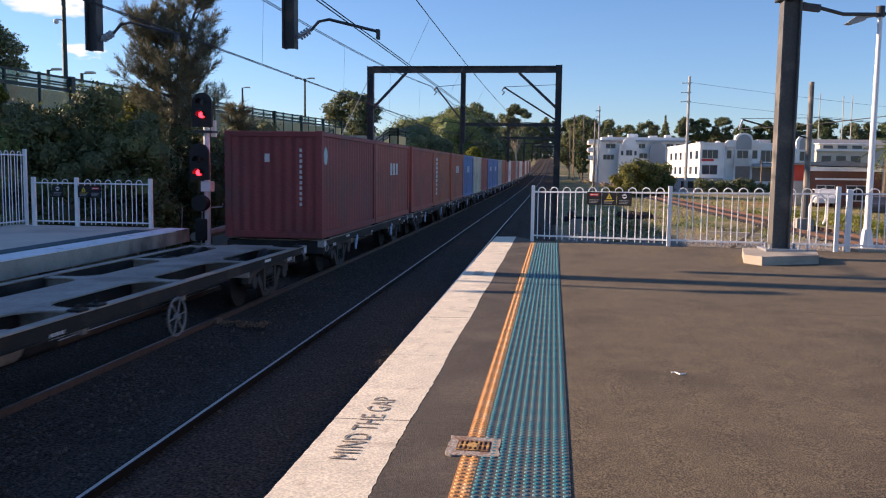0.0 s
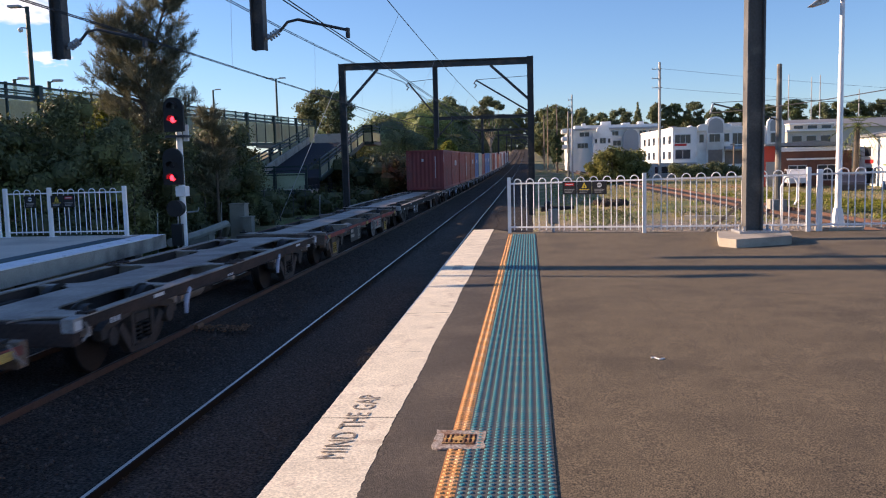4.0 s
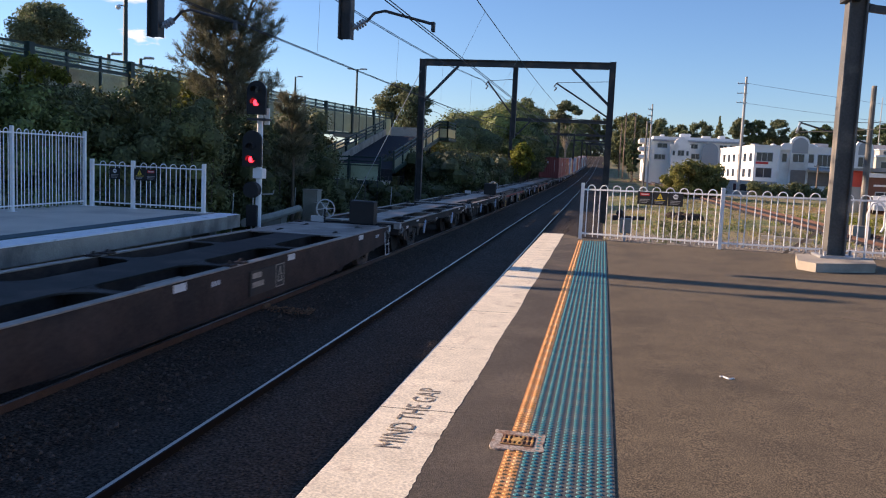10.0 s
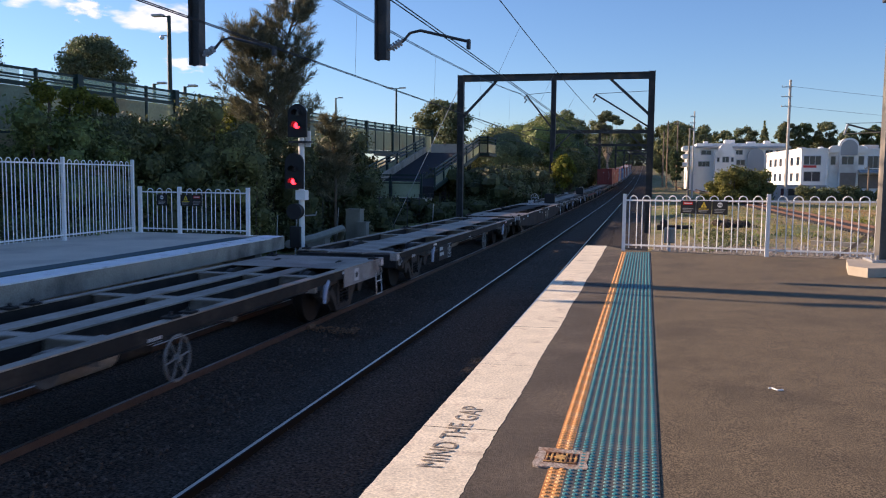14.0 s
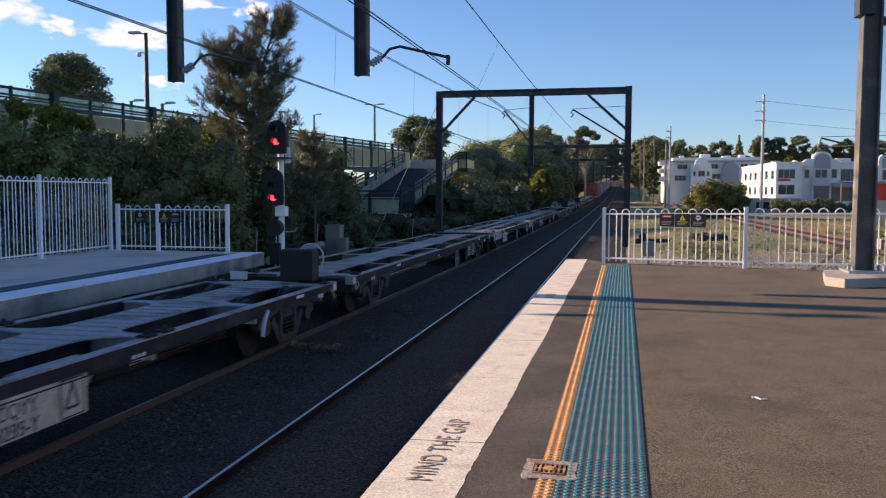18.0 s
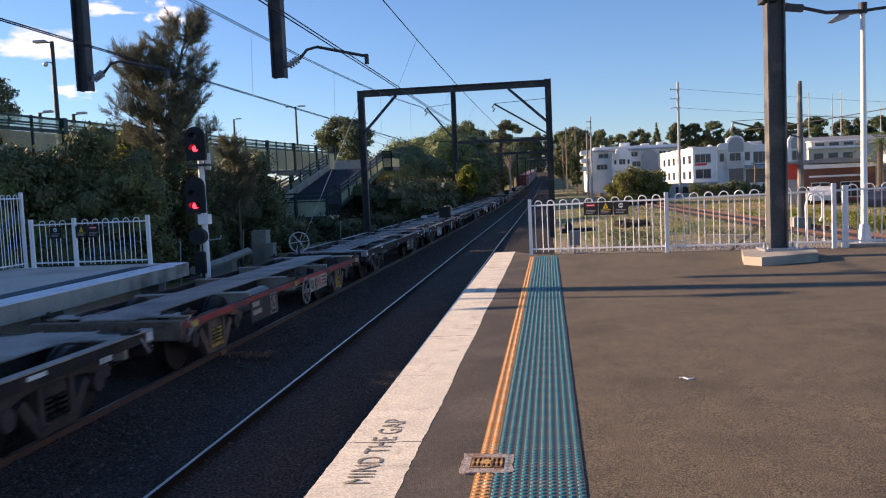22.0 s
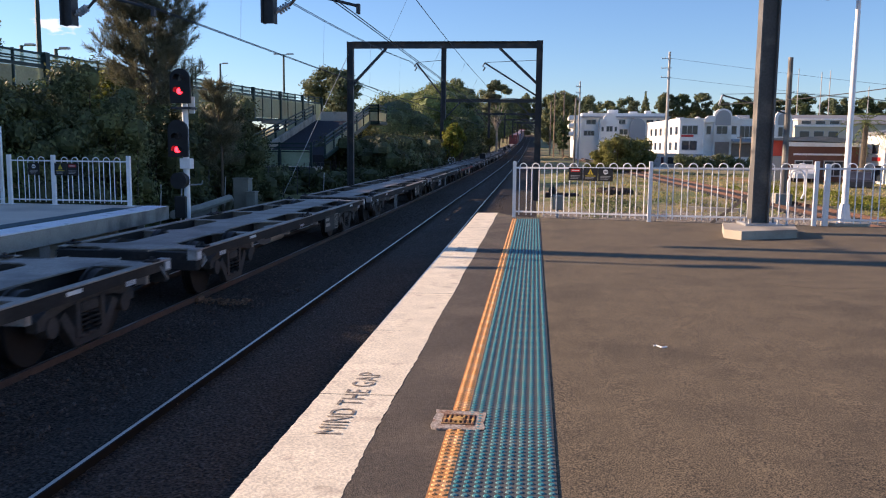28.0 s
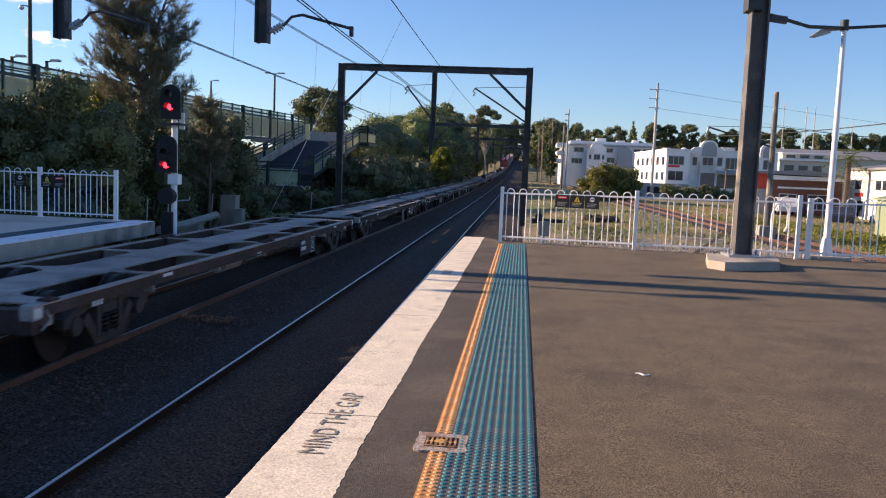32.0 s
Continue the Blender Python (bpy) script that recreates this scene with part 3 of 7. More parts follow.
track_bed()
track("track_near", NEAR_X, -25, 470, "main line track beside the platform with shiny rail heads", rust=NEAR_RUST, xf=lambda y: 0.08 - 0.005 * min(40.0, max(0.0, y)))
track("track_far", FAR_X + 0.1, -25, 470, "main line track with rusty brown rail sides under the freight train", sleepers=(4, 60))
SIDING_X = lambda y: 12.95 - 0.034 * max(0, y - 20) - 0.00012 * max(0, y - 60) ** 2 + 0.004 * max(0, 26 - y) ** 2
track("siding_track", 0.0, 12, 170, "disused siding track with rust-red rails in dry grass", xf=SIDING_X, z=-0.99, rust=RED_RAIL, head=False, sleepers=(13, 110))


def trackside_bits():
    rng = random.Random(77)
    g = Geo()
    for _ in range(160):
        x, y, r = rng.uniform(-5.72, -4.85), rng.gauss(13.85, 0.14), rng.uniform(0.016, 0.032)
        g.ball((x, y, -1.19 + r * 0.5), r, 5, 3, 0.7)
    single("rusty_stones", g, RUSTY_STONE, "small heap of rust-stained stones beside the rail", "stones", kind="stuff")
    single("rail_joint_block", Geo().box(-5.92, -5.76, 13.8, 14.06, -1.24, -1.12, 0.02), RUSTY_STONE, "rusty block at the rail foot", "rail block")
    for y in (22.7, 25.1):
        single("track_marker", Geo().box(-3.35, -2.8, y - 0.09, y + 0.09, -1.25 + rise(y), -1.215 + rise(y), 0.008), SIGN_GREY, "pale flat marker plate lying between the rails", "track marker", group="track marker plates")


trackside_bits()


# ---- near platform ----
FENCE_LINE = [(-0.40, 18.42), (2.39, 17.37), (5.35, 16.5), (10.5, 15.3), (20.0, 13.2), (30.0, 11.0)]


def platform_near():
    g = Geo()
    back = [(-0.80, 19.6), (-0.3, 18.62), (2.45, 17.5), (5.4, 16.64), (10.6, 15.42), (20.1, 13.3), (40, 9.0)]
    pts = [(-0.80, -30)] + back + [(40, -30)]
    g.prism(pts, "z", -1.5, 0.0)
    single("platform_near", g.lay(), ASPHALT, "worn brown-grey asphalt railway platform surface", "platform", kind="structure")
    single("bitumen_strip", Geo().box(-0.802, -0.4185, -30, 18.55, -0.02, 0.004).lay(), BITUMEN, "dark bitumen strip between the coping and the tactile paving", "paving strip", kind="structure")
    # face wall under the coping
    f = Geo().box(EDGE_X + 0.16, -0.804, -30, 19.5, -1.6, -0.225)
    single("platform_wall", f, CONCRETE, "stained concrete wall under the platform edge", "platform wall", kind="structure")


def coping():
    t = thing("platform_coping", "row of cream-painted concrete coping stones, paint worn and chipped", "platform edge", kind="structure")
    rng = random.Random(4)
    y = -13.32
    while y < 19.55:
        ln = min(1.83, 19.6 - y)
        g = Geo()
        n = 44
        inner, outer = [], []
        for i in range(n + 1):
            yy = y + 0.004 + (ln - 0.008) * i / n
            inner.append((-0.798 + rng.uniform(-0.007, 0.005) + 0.006 * math.sin(yy * 2.3), yy))
            outer.append((EDGE_X + rng.uniform(-0.001, 0.004), yy))
        g.prism(outer + inner[::-1], "z", -0.2, 0.006 + rng.uniform(-0.001, 0.001))
        me = g.lay().mesh("coping_stone", COPING, smooth=False)
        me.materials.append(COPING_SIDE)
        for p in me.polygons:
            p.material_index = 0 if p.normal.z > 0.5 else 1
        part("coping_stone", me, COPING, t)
        y += ln
    # lettering along the edge
    o = words("lettering", "MIND THE GAP", 0.232, DARK_LETTER, t, Matrix.Identity(4), 0.0006, 1.05)
    o.data.transform(ON_DECK @ Matrix.Translation((-1.045, 4.86, 0.0092)) @ Matrix.Rotation(radians(90), 4, "Z") @ Matrix.Diagonal((0.75, 0.92, 1, 1)))
    # faded stencil further on
    for k in range(3):
        part("faded_mark", Geo().box(-1.12, -0.98, 12.25 + k * 0.2, 12.36 + k * 0.2, 0.0065, 0.0085).lay(), CONCRETE, t, "faded grey stencil bar")


def tactile():
    def tile(name, cols, width, material, under):
        g = Geo().box(-width / 2, width / 2, -0.1495, 0.1495, 0.001, 0.006)
        for i in range(cols):
            for j in range(6):
                x, y = -width / 2 + (i + 0.5) * width / cols, -0.15 + (j + 0.5) * 0.05
                lo = [(x + 0.0165 * math.cos(a), y + 0.0175 * math.sin(a), 0.006) for a in (k * math.pi / 4 for k in range(8))]
                hi = [(x + 0.0105 * math.cos(a), y + 0.0115 * math.sin(a), 0.0115) for a in (k * math.pi / 4 for k in range(8))]
                g.add(lo + hi, [tuple(range(8, 16))] + [(k, (k + 1) % 8, 8 + (k + 1) % 8, 8 + k) for k in range(8)])
        me = g.mesh(name, material, smooth=False)
        me.materials.append(under)
        for p in me.polygons:
            if p.index < 6:
                p.material_index = 1
        return me

    teal, orange = tile("teal_tile", 10, 0.484, TEAL, TEAL_BASE), tile("orange_tile", 2, 0.096, ORANGE, ORANGE_BASE)
    t = thing("tactile_strip", "studded tactile strip, teal with an orange edge line, on the asphalt", "tactile paving", kind="structure")
    y = -6.8
    while y < 18.1:
        o = part("orange_tile", orange, ORANGE, t)
        o.location = (-0.370, y, deck_z(-0.370, y))
        o = part("teal_tile", teal, TEAL, t)
        o.location = (-0.079, y, deck_z(-0.079, y))
        o.rotation_euler = (0, -math.atan(FALL), 0)
        y += 0.3
    p = thing("drain_cover", "small rusty drain grate set in a pale mortar patch", "drain cover")
    rng = random.Random(2)
    def ragged(x0, x1, y0, y1, n, amp):
        side = lambda p, q: [(p[0] + (q[0] - p[0]) * k / n + rng.uniform(-amp, amp), p[1] + (q[1] - p[1]) * k / n + rng.uniform(-amp, amp)) for k in range(n)]
        return side((x0, y0), (x1, y0)) + side((x1, y0), (x1, y1)) + side((x1, y1), (x0, y1)) + side((x0, y1), (x0, y0))

    mortar = mat("mortar_stained", (0.43, 0.36, 0.30), 0.95, vary=0.3, scale=14, fine=90, bump=0.002, tint=(0.24, 0.14, 0.09), patch=0.4, patch_scale=14, speckle=0.3, speckle_scale=70)
    rust = mat("rusty_grate", (0.20, 0.085, 0.045), 0.9, vary=0.4, scale=20, fine=90, bump=0.002, tint=(0.58, 0.33, 0.10), patch=0.5, patch_scale=16)
    grime = mat("rust_dark_recess", (0.10, 0.05, 0.03), 0.95, vary=0.35, scale=20, fine=90)
    part("mortar_patch", Geo().prism(ragged(-0.505, -0.212, 4.405, 4.72, 7, 0.008), "z", 0.0, 0.0128), mortar, p)
    part("grate_recess", Geo().prism(ragged(-0.455, -0.268, 4.475, 4.655, 4, 0.004), "z", 0.0, 0.0136), grime, p)
    for k in range(7):
        xx = -0.445 + k * 0.0265
        part("grate_bar", Geo().box(xx, xx + 0.013, 4.49 + rng.uniform(-0.008, 0.012), 4.645 + rng.uniform(-0.012, 0.006), 0.0138, 0.0175 + rng.uniform(0, 0.002), 0.002), rust, p)
    for yy in (4.485, 4.56, 4.63):
        part("grate_bar", Geo().box(-0.455, -0.268, yy, yy + 0.014, 0.0137, 0.0168, 0.002), rust, p)
    part("grate_hub", Geo().prism(ragged(-0.395, -0.335, 4.53, 4.60, 3, 0.004), "z", 0.0137, 0.0195), rust, p)
    p.location = (-0.005, -0.03, deck_z(-0.37, 4.5))


CRACKS = [[(1.72, 15.9), (1.58, 15.2), (1.6, 14.4), (1.53, 13.6)], [(1.41, 10.4), (1.33, 9.4), (1.40, 8.6), (1.36, 7.6), (1.42, 7.0), (1.34, 6.6)], [(2.6, 9.6), (3.1, 9.2), (3.9, 9.35), (4.6, 9.0)]]


def ground_litter():
    pts = [(0.975 + 0.10 * i / 9, 6.44 + 0.02 * math.sin(i * 0.9) - 0.05 * i / 9, 0.006 + deck_z(1.0, 6.4)) for i in range(10)]
    single("litter_strip", Geo().tube(pts, 0.0065, 5), SIGN_WHITE, "thin curled white scrap lying on the asphalt", "litter")

    # cracks in the asphalt
    rng = random.Random(12)
    for pts in CRACKS:
        fine = []
        for p, q in zip(pts, pts[1:]):
            for i in range(6):
                fine.append((p[0] + (q[0] - p[0]) * i / 6 + rng.uniform(-0.012, 0.012), p[1] + (q[1] - p[1]) * i / 6 + rng.uniform(-0.02, 0.02), 0.0))
        fine.append((*pts[-1], 0.0))
        single("asphalt_crack", Geo().tube(fine, 0.0016, 4).lay(), ASPHALT_CRACK, "thin dark crack running across the asphalt", "crack", group="cracks in the asphalt", kind="structure")


platform_near()
coping()
tactile()
ground_litter()


# ---- far platform ----
LZ = -0.06


def platform_far():
    edge = [(-8.94, -30), (-8.96, 8), (-9.02, 10.5), (-9.16, 15), (-9.34, 19.7)]
    g = Geo().prism([(-14.3, -30)] + [(x - 0.9, y) for x, y in edge] + [(-10.1, 20.75), (-14.3, 20.75)], "z", -1.5, LZ)
    single("platform_far", g, GREY_SLAB, "grey concrete slab of the opposite platform, in shade", "platform", kind="structure")
    g = Geo().prism([(x - 0.002, y) for x, y in edge] + [(-9.42, 20.75), (-10.098, 20.75)] + [(x - 0.898, y) for x, y in edge[::-1]], "z", LZ - 0.34, LZ - 0.003)
    single("platform_far_edge", g, FAR_EDGE, "concrete edge beam of the opposite platform", "platform edge", kind="structure")
    g = Geo().prism([(x, y) for x, y in edge] + [(-9.44, 20.72), (-10.0, 20.72)] + [(x - 0.58, y) for x, y in edge[::-1]], "z", LZ - 0.02, LZ + 0.006)
    single("platform_far_line", g, LEFT_EDGE, "white painted edge line on the opposite platform", "edge line", kind="structure")
    g = Geo().prism([(x - 0.66, y) for x, y in edge] + [(x - 1.06, y) for x, y in edge[::-1]], "z", LZ - 0.02, LZ + 0.012)
    single("tactile_far", g, TEAL_FAR, "teal tactile strip on the opposite platform", "tactile paving", kind="structure")
    for k in range(6):
        y = -2 + k * 4.2
        x = -9.0 - 0.028 * max(0, y - 8)
        single("edge_support", Geo().box(x - 0.6, x - 0.12, y, y + 0.35, -1.5, LZ - 0.343, 0.02), FAR_EDGE, "concrete pier under the overhanging platform edge", "pier", kind="structure")


platform_far()


# ---- fences ----
def fence_panel(fence, p, q, h, z, gap=0.143):
    """Rails, pickets joined in pairs by a hoop at the top."""
    p, q = Vector(p), Vector(q)
    d = Vector((q.x - p.x, q.y - p.y, 0))
    ln = d.length
    d.normalize()
    at = lambda s, zz: (p.x + d.x * s, p.y + d.y * s, z + p.z * (1 - s / ln) + q.z * s / ln + zz)
    for zz in (0.13, h - 0.11):
        part("fence_rail", Geo().beam(at(0.02, zz), at(ln - 0.02, zz), 0.035, 0.035), WHITE_FENCE, fence)
    n = int((ln - 0.1) / (2 * gap))
    wide, r = gap * 1.18, gap * 0.59
    off = (ln - (n - 1) * 2 * gap - wide) / 2
    for i in range(n):
        s = off + i * 2 * gap
        e = s + wide
        pts = [at(s, 0.06), at(s, h - r - 0.01)] + [at(s + r - r * math.cos(a), h - r - 0.01 + r * math.sin(a)) for a in (math.pi * k / 6 for k in range(1, 6))] + [at(e, h - r - 0.01), at(e, 0.06)]
        part("hoop_picket", Geo().tube(pts, 0.0115, 6), WHITE_FENCE, fence)


def fence_post(fence, x, y, z, h, w=0.075):
    g = Geo().box(x - w / 2, x + w / 2, y - w / 2, y + w / 2, z, z + h, 0.006)
    g.box(x - w, x + w, y - w, y + w, z + 0.0005, z + 0.012)
    part("fence_post", g, WHITE_FENCE, fence)


def warning_sign(p, q, z0, z1, kind, gap=0.03):
    """A small black plate hung on the pickets. kind: which symbol it shows."""
    p, q = Vector(p), Vector(q)
    d = (q - p).normalized()
    n = Vector((d.y, -d.x, 0))
    t = thing("warning_sign", {"stop": "black warning plate with a red header on the white fence", "danger": "black warning plate with a yellow triangle on the white fence", "ring": "black warning plate with a white ring symbol on the white fence"}[kind], "sign", group="signs on the platform end fences")
    w = (q - p).length
    o = p + n * gap
    turn = Matrix(((d.x, 0.0, n.x), (d.y, 0.0, n.y), (0.0, 1.0, 0.0))).to_4x4()
    t.matrix_basis = Matrix.Translation((o.x, o.y, z0)) @ turn
    h = z1 - z0
    part("plate", Geo().box(0, w, 0, h, 0, 0.006), SIGN_BLACK, t)
    if kind == "stop":
        part("header", Geo().box(w * 0.18, w * 0.82, h * 0.68, h * 0.90, 0.0065, 0.008), SIGN_RED, t)
        part("header_bar", Geo().box(w * 0.24, w * 0.76, h * 0.76, h * 0.82, 0.0085, 0.0095), SIGN_WHITE, t)
    elif kind == "danger":
        part("triangle", Geo().prism([(w * 0.30, h * 0.50), (w * 0.70, h * 0.50), (w * 0.5, h * 0.93)], "z", 0.0065, 0.008), SIGN_YELLOW, t)
        part("triangle_mark", Geo().prism([(w * 0.46, h * 0.56), (w * 0.54, h * 0.56), (w * 0.5, h * 0.80)], "z", 0.0085, 0.0095), SIGN_BLACK, t)
    else:
        ring = [(w * 0.5 + w * 0.17 * math.cos(a), h * 0.72 + w * 0.17 * math.sin(a)) for a in (2 * math.pi * k / 14 for k in range(14))]
        part("ring", Geo().prism(ring, "z", 0.0065, 0.008), SIGN_WHITE, t)
        part("ring_bar", Geo().box(w * 0.37, w * 0.63, h * 0.68, h * 0.76, 0.0085, 0.0095), SIGN_BLACK, t)
    for k, y in enumerate((0.36, 0.25, 0.14)):
        part("text_bar", Geo().box(w * 0.15, w * (0.85 - 0.08 * k), h * y, h * (y + 0.05), 0.0065, 0.0075), SIGN_YELLOW if kind == "danger" and k == 0 else SIGN_GREY, t)


def fence_near():
    f = thing("platform_end_fence", "white hooped tubular steel fence across the end of the platform", "fence")
    for (x0, y0), (x1, y1) in zip(FENCE_LINE, FENCE_LINE[1:]):
        n = max(1, round(math.hypot(x1 - x0, y1 - y0) / 3.0))
        for k in range(n):
            a, b = k / n, (k + 1) / n
            p, q = ((x0 + (x1 - x0) * c, y0 + (y1 - y0) * c) for c in (a, b))
            p, q = (*p, deck_z(*p)), (*q, deck_z(*q))
            fence_post(f, p[0], p[1], p[2] - 0.02, 1.25)
            if x1 < 16:
                fence_panel(f, p, q, 1.2, 0.0)
    # gate posts by the lamp
    fence_post(f, 5.56, 16.52, 0.105, 1.2, 0.09)
    d = (Vector(FENCE_LINE[1]) - Vector(FENCE_LINE[0])).normalized()
    a = Vector((0.765, 17.98))
    for k, kind in enumerate(("stop", "danger", "ring")):
        p = a + d * (0.325 * k)
        warning_sign((p.x, p.y, 0), (p.x + d.x * 0.31, p.y + d.y * 0.31, 0), 0.87, 1.14, kind)


def fence_far():
    f = thing("far_platform_fence", "tall white hooped steel fence along the back of the opposite platform", "fence")
    pts = [(-11.6, -1.6), (-12.0, 1.5), (-12.4, 4.7), (-12.8, 7.8), (-13.1, 10.9), (-13.4, 14.1), (-13.66, 17.4), (-13.86, 20.5)]
    for (x0, y0), (x1, y1) in zip(pts, pts[1:]):
        fence_post(f, x0, y0, LZ, 2.02)
        if y1 > 6:
            fence_panel(f, (x0, y0, 0), (x1, y1, 0), 1.97, LZ)
    fence_post(f, -13.86, 20.5, LZ, 2.02)
    e = thing("far_platform_end_fence", "white hooped steel fence closing the end of the opposite platform", "fence")
    ends = [(-13.60, 20.45), (-12.38, 20.45), (-10.33, 20.45)]
    for (x0, y0), (x1, y1) in zip(ends, ends[1:]):
        fence_panel(e, (x0, y0, 0), (x1, y1, 0), 1.25, LZ)
    for x, y in ends:
        fence_post(e, x, y, LZ, 1.29, 0.09)
    for x, kind in ((-13.06, "ring"), (-12.33, "danger"), (-12.0, "stop")):
        warning_sign((x, 20.45, 0), (x + 0.32, 20.45, 0), LZ + 0.77, LZ + 1.08, kind)


fence_near()
fence_far()


# ---- overhead line ----
def h_post(parent, x, y, z0, z1, w, material, name="post"):
    """A rolled steel column: two flanges and a web."""
    g = Geo()
    q = w / 2
    g.prism([(x - q, y - q), (x - q + 0.03, y - q), (x - q + 0.03, y - 0.02), (x + q - 0.03, y - 0.02), (x + q - 0.03, y - q), (x + q, y - q), (x + q, y + q), (x + q - 0.03, y + q), (x + q - 0.03, y + 0.02), (x - q + 0.03, y + 0.02), (x - q + 0.03, y + q), (x - q, y + q)], "z", z0, z1)
    return part(name, g, material, parent)


def arm(parent, x, y, z, reach, lift=0.22, material=DARK_STEEL):
    """An insulator and a bent registration arm with its clamp."""
    s = 1 if reach > 0 else -1
    ins = Geo()
    for k in range(4):
        ins.tube([(x + s * (0.06 + 0.05 * k), y, z + 0.03 * k), (x + s * (0.085 + 0.05 * k), y, z + 0.015 + 0.03 * k)], 0.075, 10)
    ins.tube([(x, y, z - 0.03), (x + s * 0.28, y, z + 0.14)], 0.03, 8)
    part("insulator", ins, GALV, parent, "pale ribbed insulator")
    pts = [(x + s * 0.26, y, z + 0.10), (x + s * 0.42, y, z + 0.10 + lift), (x + s * 0.62, y, z + 0.14 + lift), (x + reach, y, z + 0.02 + lift * 0.35)]
    part("registration_arm", Geo().tube(pts, 0.028, 8), material, parent)
    part("clamp", Geo().box(x + reach - 0.03, x + reach + 0.03, y - 0.05, y + 0.05, z - 0.12 + lift * 0.35, z + 0.06 + lift * 0.35, 0.005), material, parent)


def portal_near():
    p = thing("overhead_line_portal", "dark steel portal frame carrying the overhead wires above the platforms", "gantry")
    y = 15.35
    post = h_post(p, 3.99, y - 0.12, 0.26, 7.7, 0.30, POST_STEEL)
    part("base_plate", Geo().box(3.70, 4.34, y - 0.45, y + 0.2, 0.235, 0.275, 0.004), GALV, post)
    for dx, dy in ((-0.24, -0.27), (0.24, -0.27), (-0.24, 0.03), (0.24, 0.03)):
        part("anchor_bolt", Geo().tube([(4.02 + dx, y - 0.12 + dy, 0.265), (4.02 + dx, y - 0.12 + dy, 0.355)], 0.022, 8), GALV, post)
    h_post(p, -15.45, y + 0.2, -0.1, 7.7, 0.42, POST_STEEL)
    part("beam", Geo().beam((-15.6, y, 7.35), (4.2, y, 7.35), 0.26, 0.42), DARK_STEEL, p)
    part("knee_brace", Geo().beam((4.0, y - 0.1, 4.75), (1.7, y, 7.2), 0.12, 0.16), DARK_STEEL, p)
    part("knee_brace", Geo().beam((-15.4, y + 0.1, 4.75), (-13.1, y, 7.2), 0.12, 0.16), DARK_STEEL, p)
    part("brace_bracket", Geo().box(3.76, 4.02, y - 0.30, y + 0.06, 4.52, 4.82, 0.01), DARK_STEEL, p)
    for x, zb in ((-8.83, 3.76), (-4.92, 3.78)):
        h_post(p, x, y, zb, 7.15, 0.24, DARK_STEEL, "drop_post")
        arm(p, x + 0.13, y, zb + 0.22, 1.55, 0.17)
    part("side_arm", Geo().beam((4.18, y - 0.1, 4.43), (4.48, y - 0.05, 4.40), 0.09, 0.12), DARK_STEEL, p)
    single("post_footing", Geo().prism([(3.22, 14.35), (3.42, 13.98), (4.40, 14.32), (4.62, 15.25), (3.45, 15.55)], "z", -0.05, 0.145).lay(), CONCRETE, "chipped concrete footing under the steel portal post", "footing", kind="structure")
    single("post_footing", Geo().box(-15.95, -14.95, y - 0.3, y + 0.7, -0.5, -0.065, 0.02), CONCRETE, "concrete footing under the steel portal post", "footing", kind="structure")


def portal_far(y, z0, x0=-10.2, x1=0.17):
    p = thing("overhead_line_gantry", "dark steel gantry spanning both tracks with braces and a drop post", "gantry", group="gantries along the line")
    top = z0 + 8.39
    h_post(p, x0, y, z0 - 0.4, top, 0.34, DARK_STEEL)
    h_post(p, x1, y, z0 - 0.4, top + 0.05, 0.34, DARK_STEEL)
    b = Geo().prism([(y - 0.15, top - 0.36), (y + 0.15, top - 0.36), (y + 0.15, top - 0.30), (y + 0.02, top - 0.30), (y + 0.02, top - 0.06), (y + 0.15, top - 0.06), (y + 0.15, top), (y - 0.15, top), (y - 0.15, top - 0.06), (y - 0.02, top - 0.06), (y - 0.02, top - 0.30), (y - 0.15, top - 0.30)], "x", x0 + 0.171, x1 - 0.171)
    part("beam", b, DARK_STEEL, p)
    part("brace", Geo().beam((x0 + 0.1, y, top - 2.35), (x0 + 2.0, y, top - 0.36), 0.11, 0.14), DARK_STEEL, p)
    part("brace", Geo().beam((x1 - 0.1, y, top - 2.25), (x1 - 2.15, y, top - 0.36), 0.11, 0.14), DARK_STEEL, p)
    h_post(p, (x0 + x1) / 2, y, top - 4.2, top - 0.36, 0.26, DARK_STEEL, "drop_post")
    xm = (x0 + x1) / 2
    for xa, xb in ((xm - 0.1, xm - 1.5), (x1 - 0.1, NEAR_X + 0.2)):
        part("cantilever", Geo().tube([(xa, y, top - 2.9), (xb, y, top - 1.15)], 0.045, 8), DARK_STEEL, p)
        part("tie_rod", Geo().tube([(xa, y, top - 1.0), (xb, y, top - 1.12)], 0.014, 6), DARK_STEEL, p)
        part("insulator", Geo().tube([(xb, y, top - 1.15), (xb - 0.12, y, top - 1.32), (xb + 0.02, y, top - 1.4), (xb - 0.1, y, top - 1.56)], 0.035, 8), DARK_STEEL, p)
        part("registration_arm", Geo().tube([(xa, y, top - 3.1), (xb + 0.5, y, top - 3.0), (xb - 0.2, y, top - 3.15)], 0.02, 6), DARK_STEEL, p)
    return p


portal_near()
for yy in (46.0, 92.0, 140.0, 190.0, 245.0, 310.0):
    portal_far(yy, RAIL_Z - 0.1 + rise(yy) - (0.7 if yy > 50 else 0))


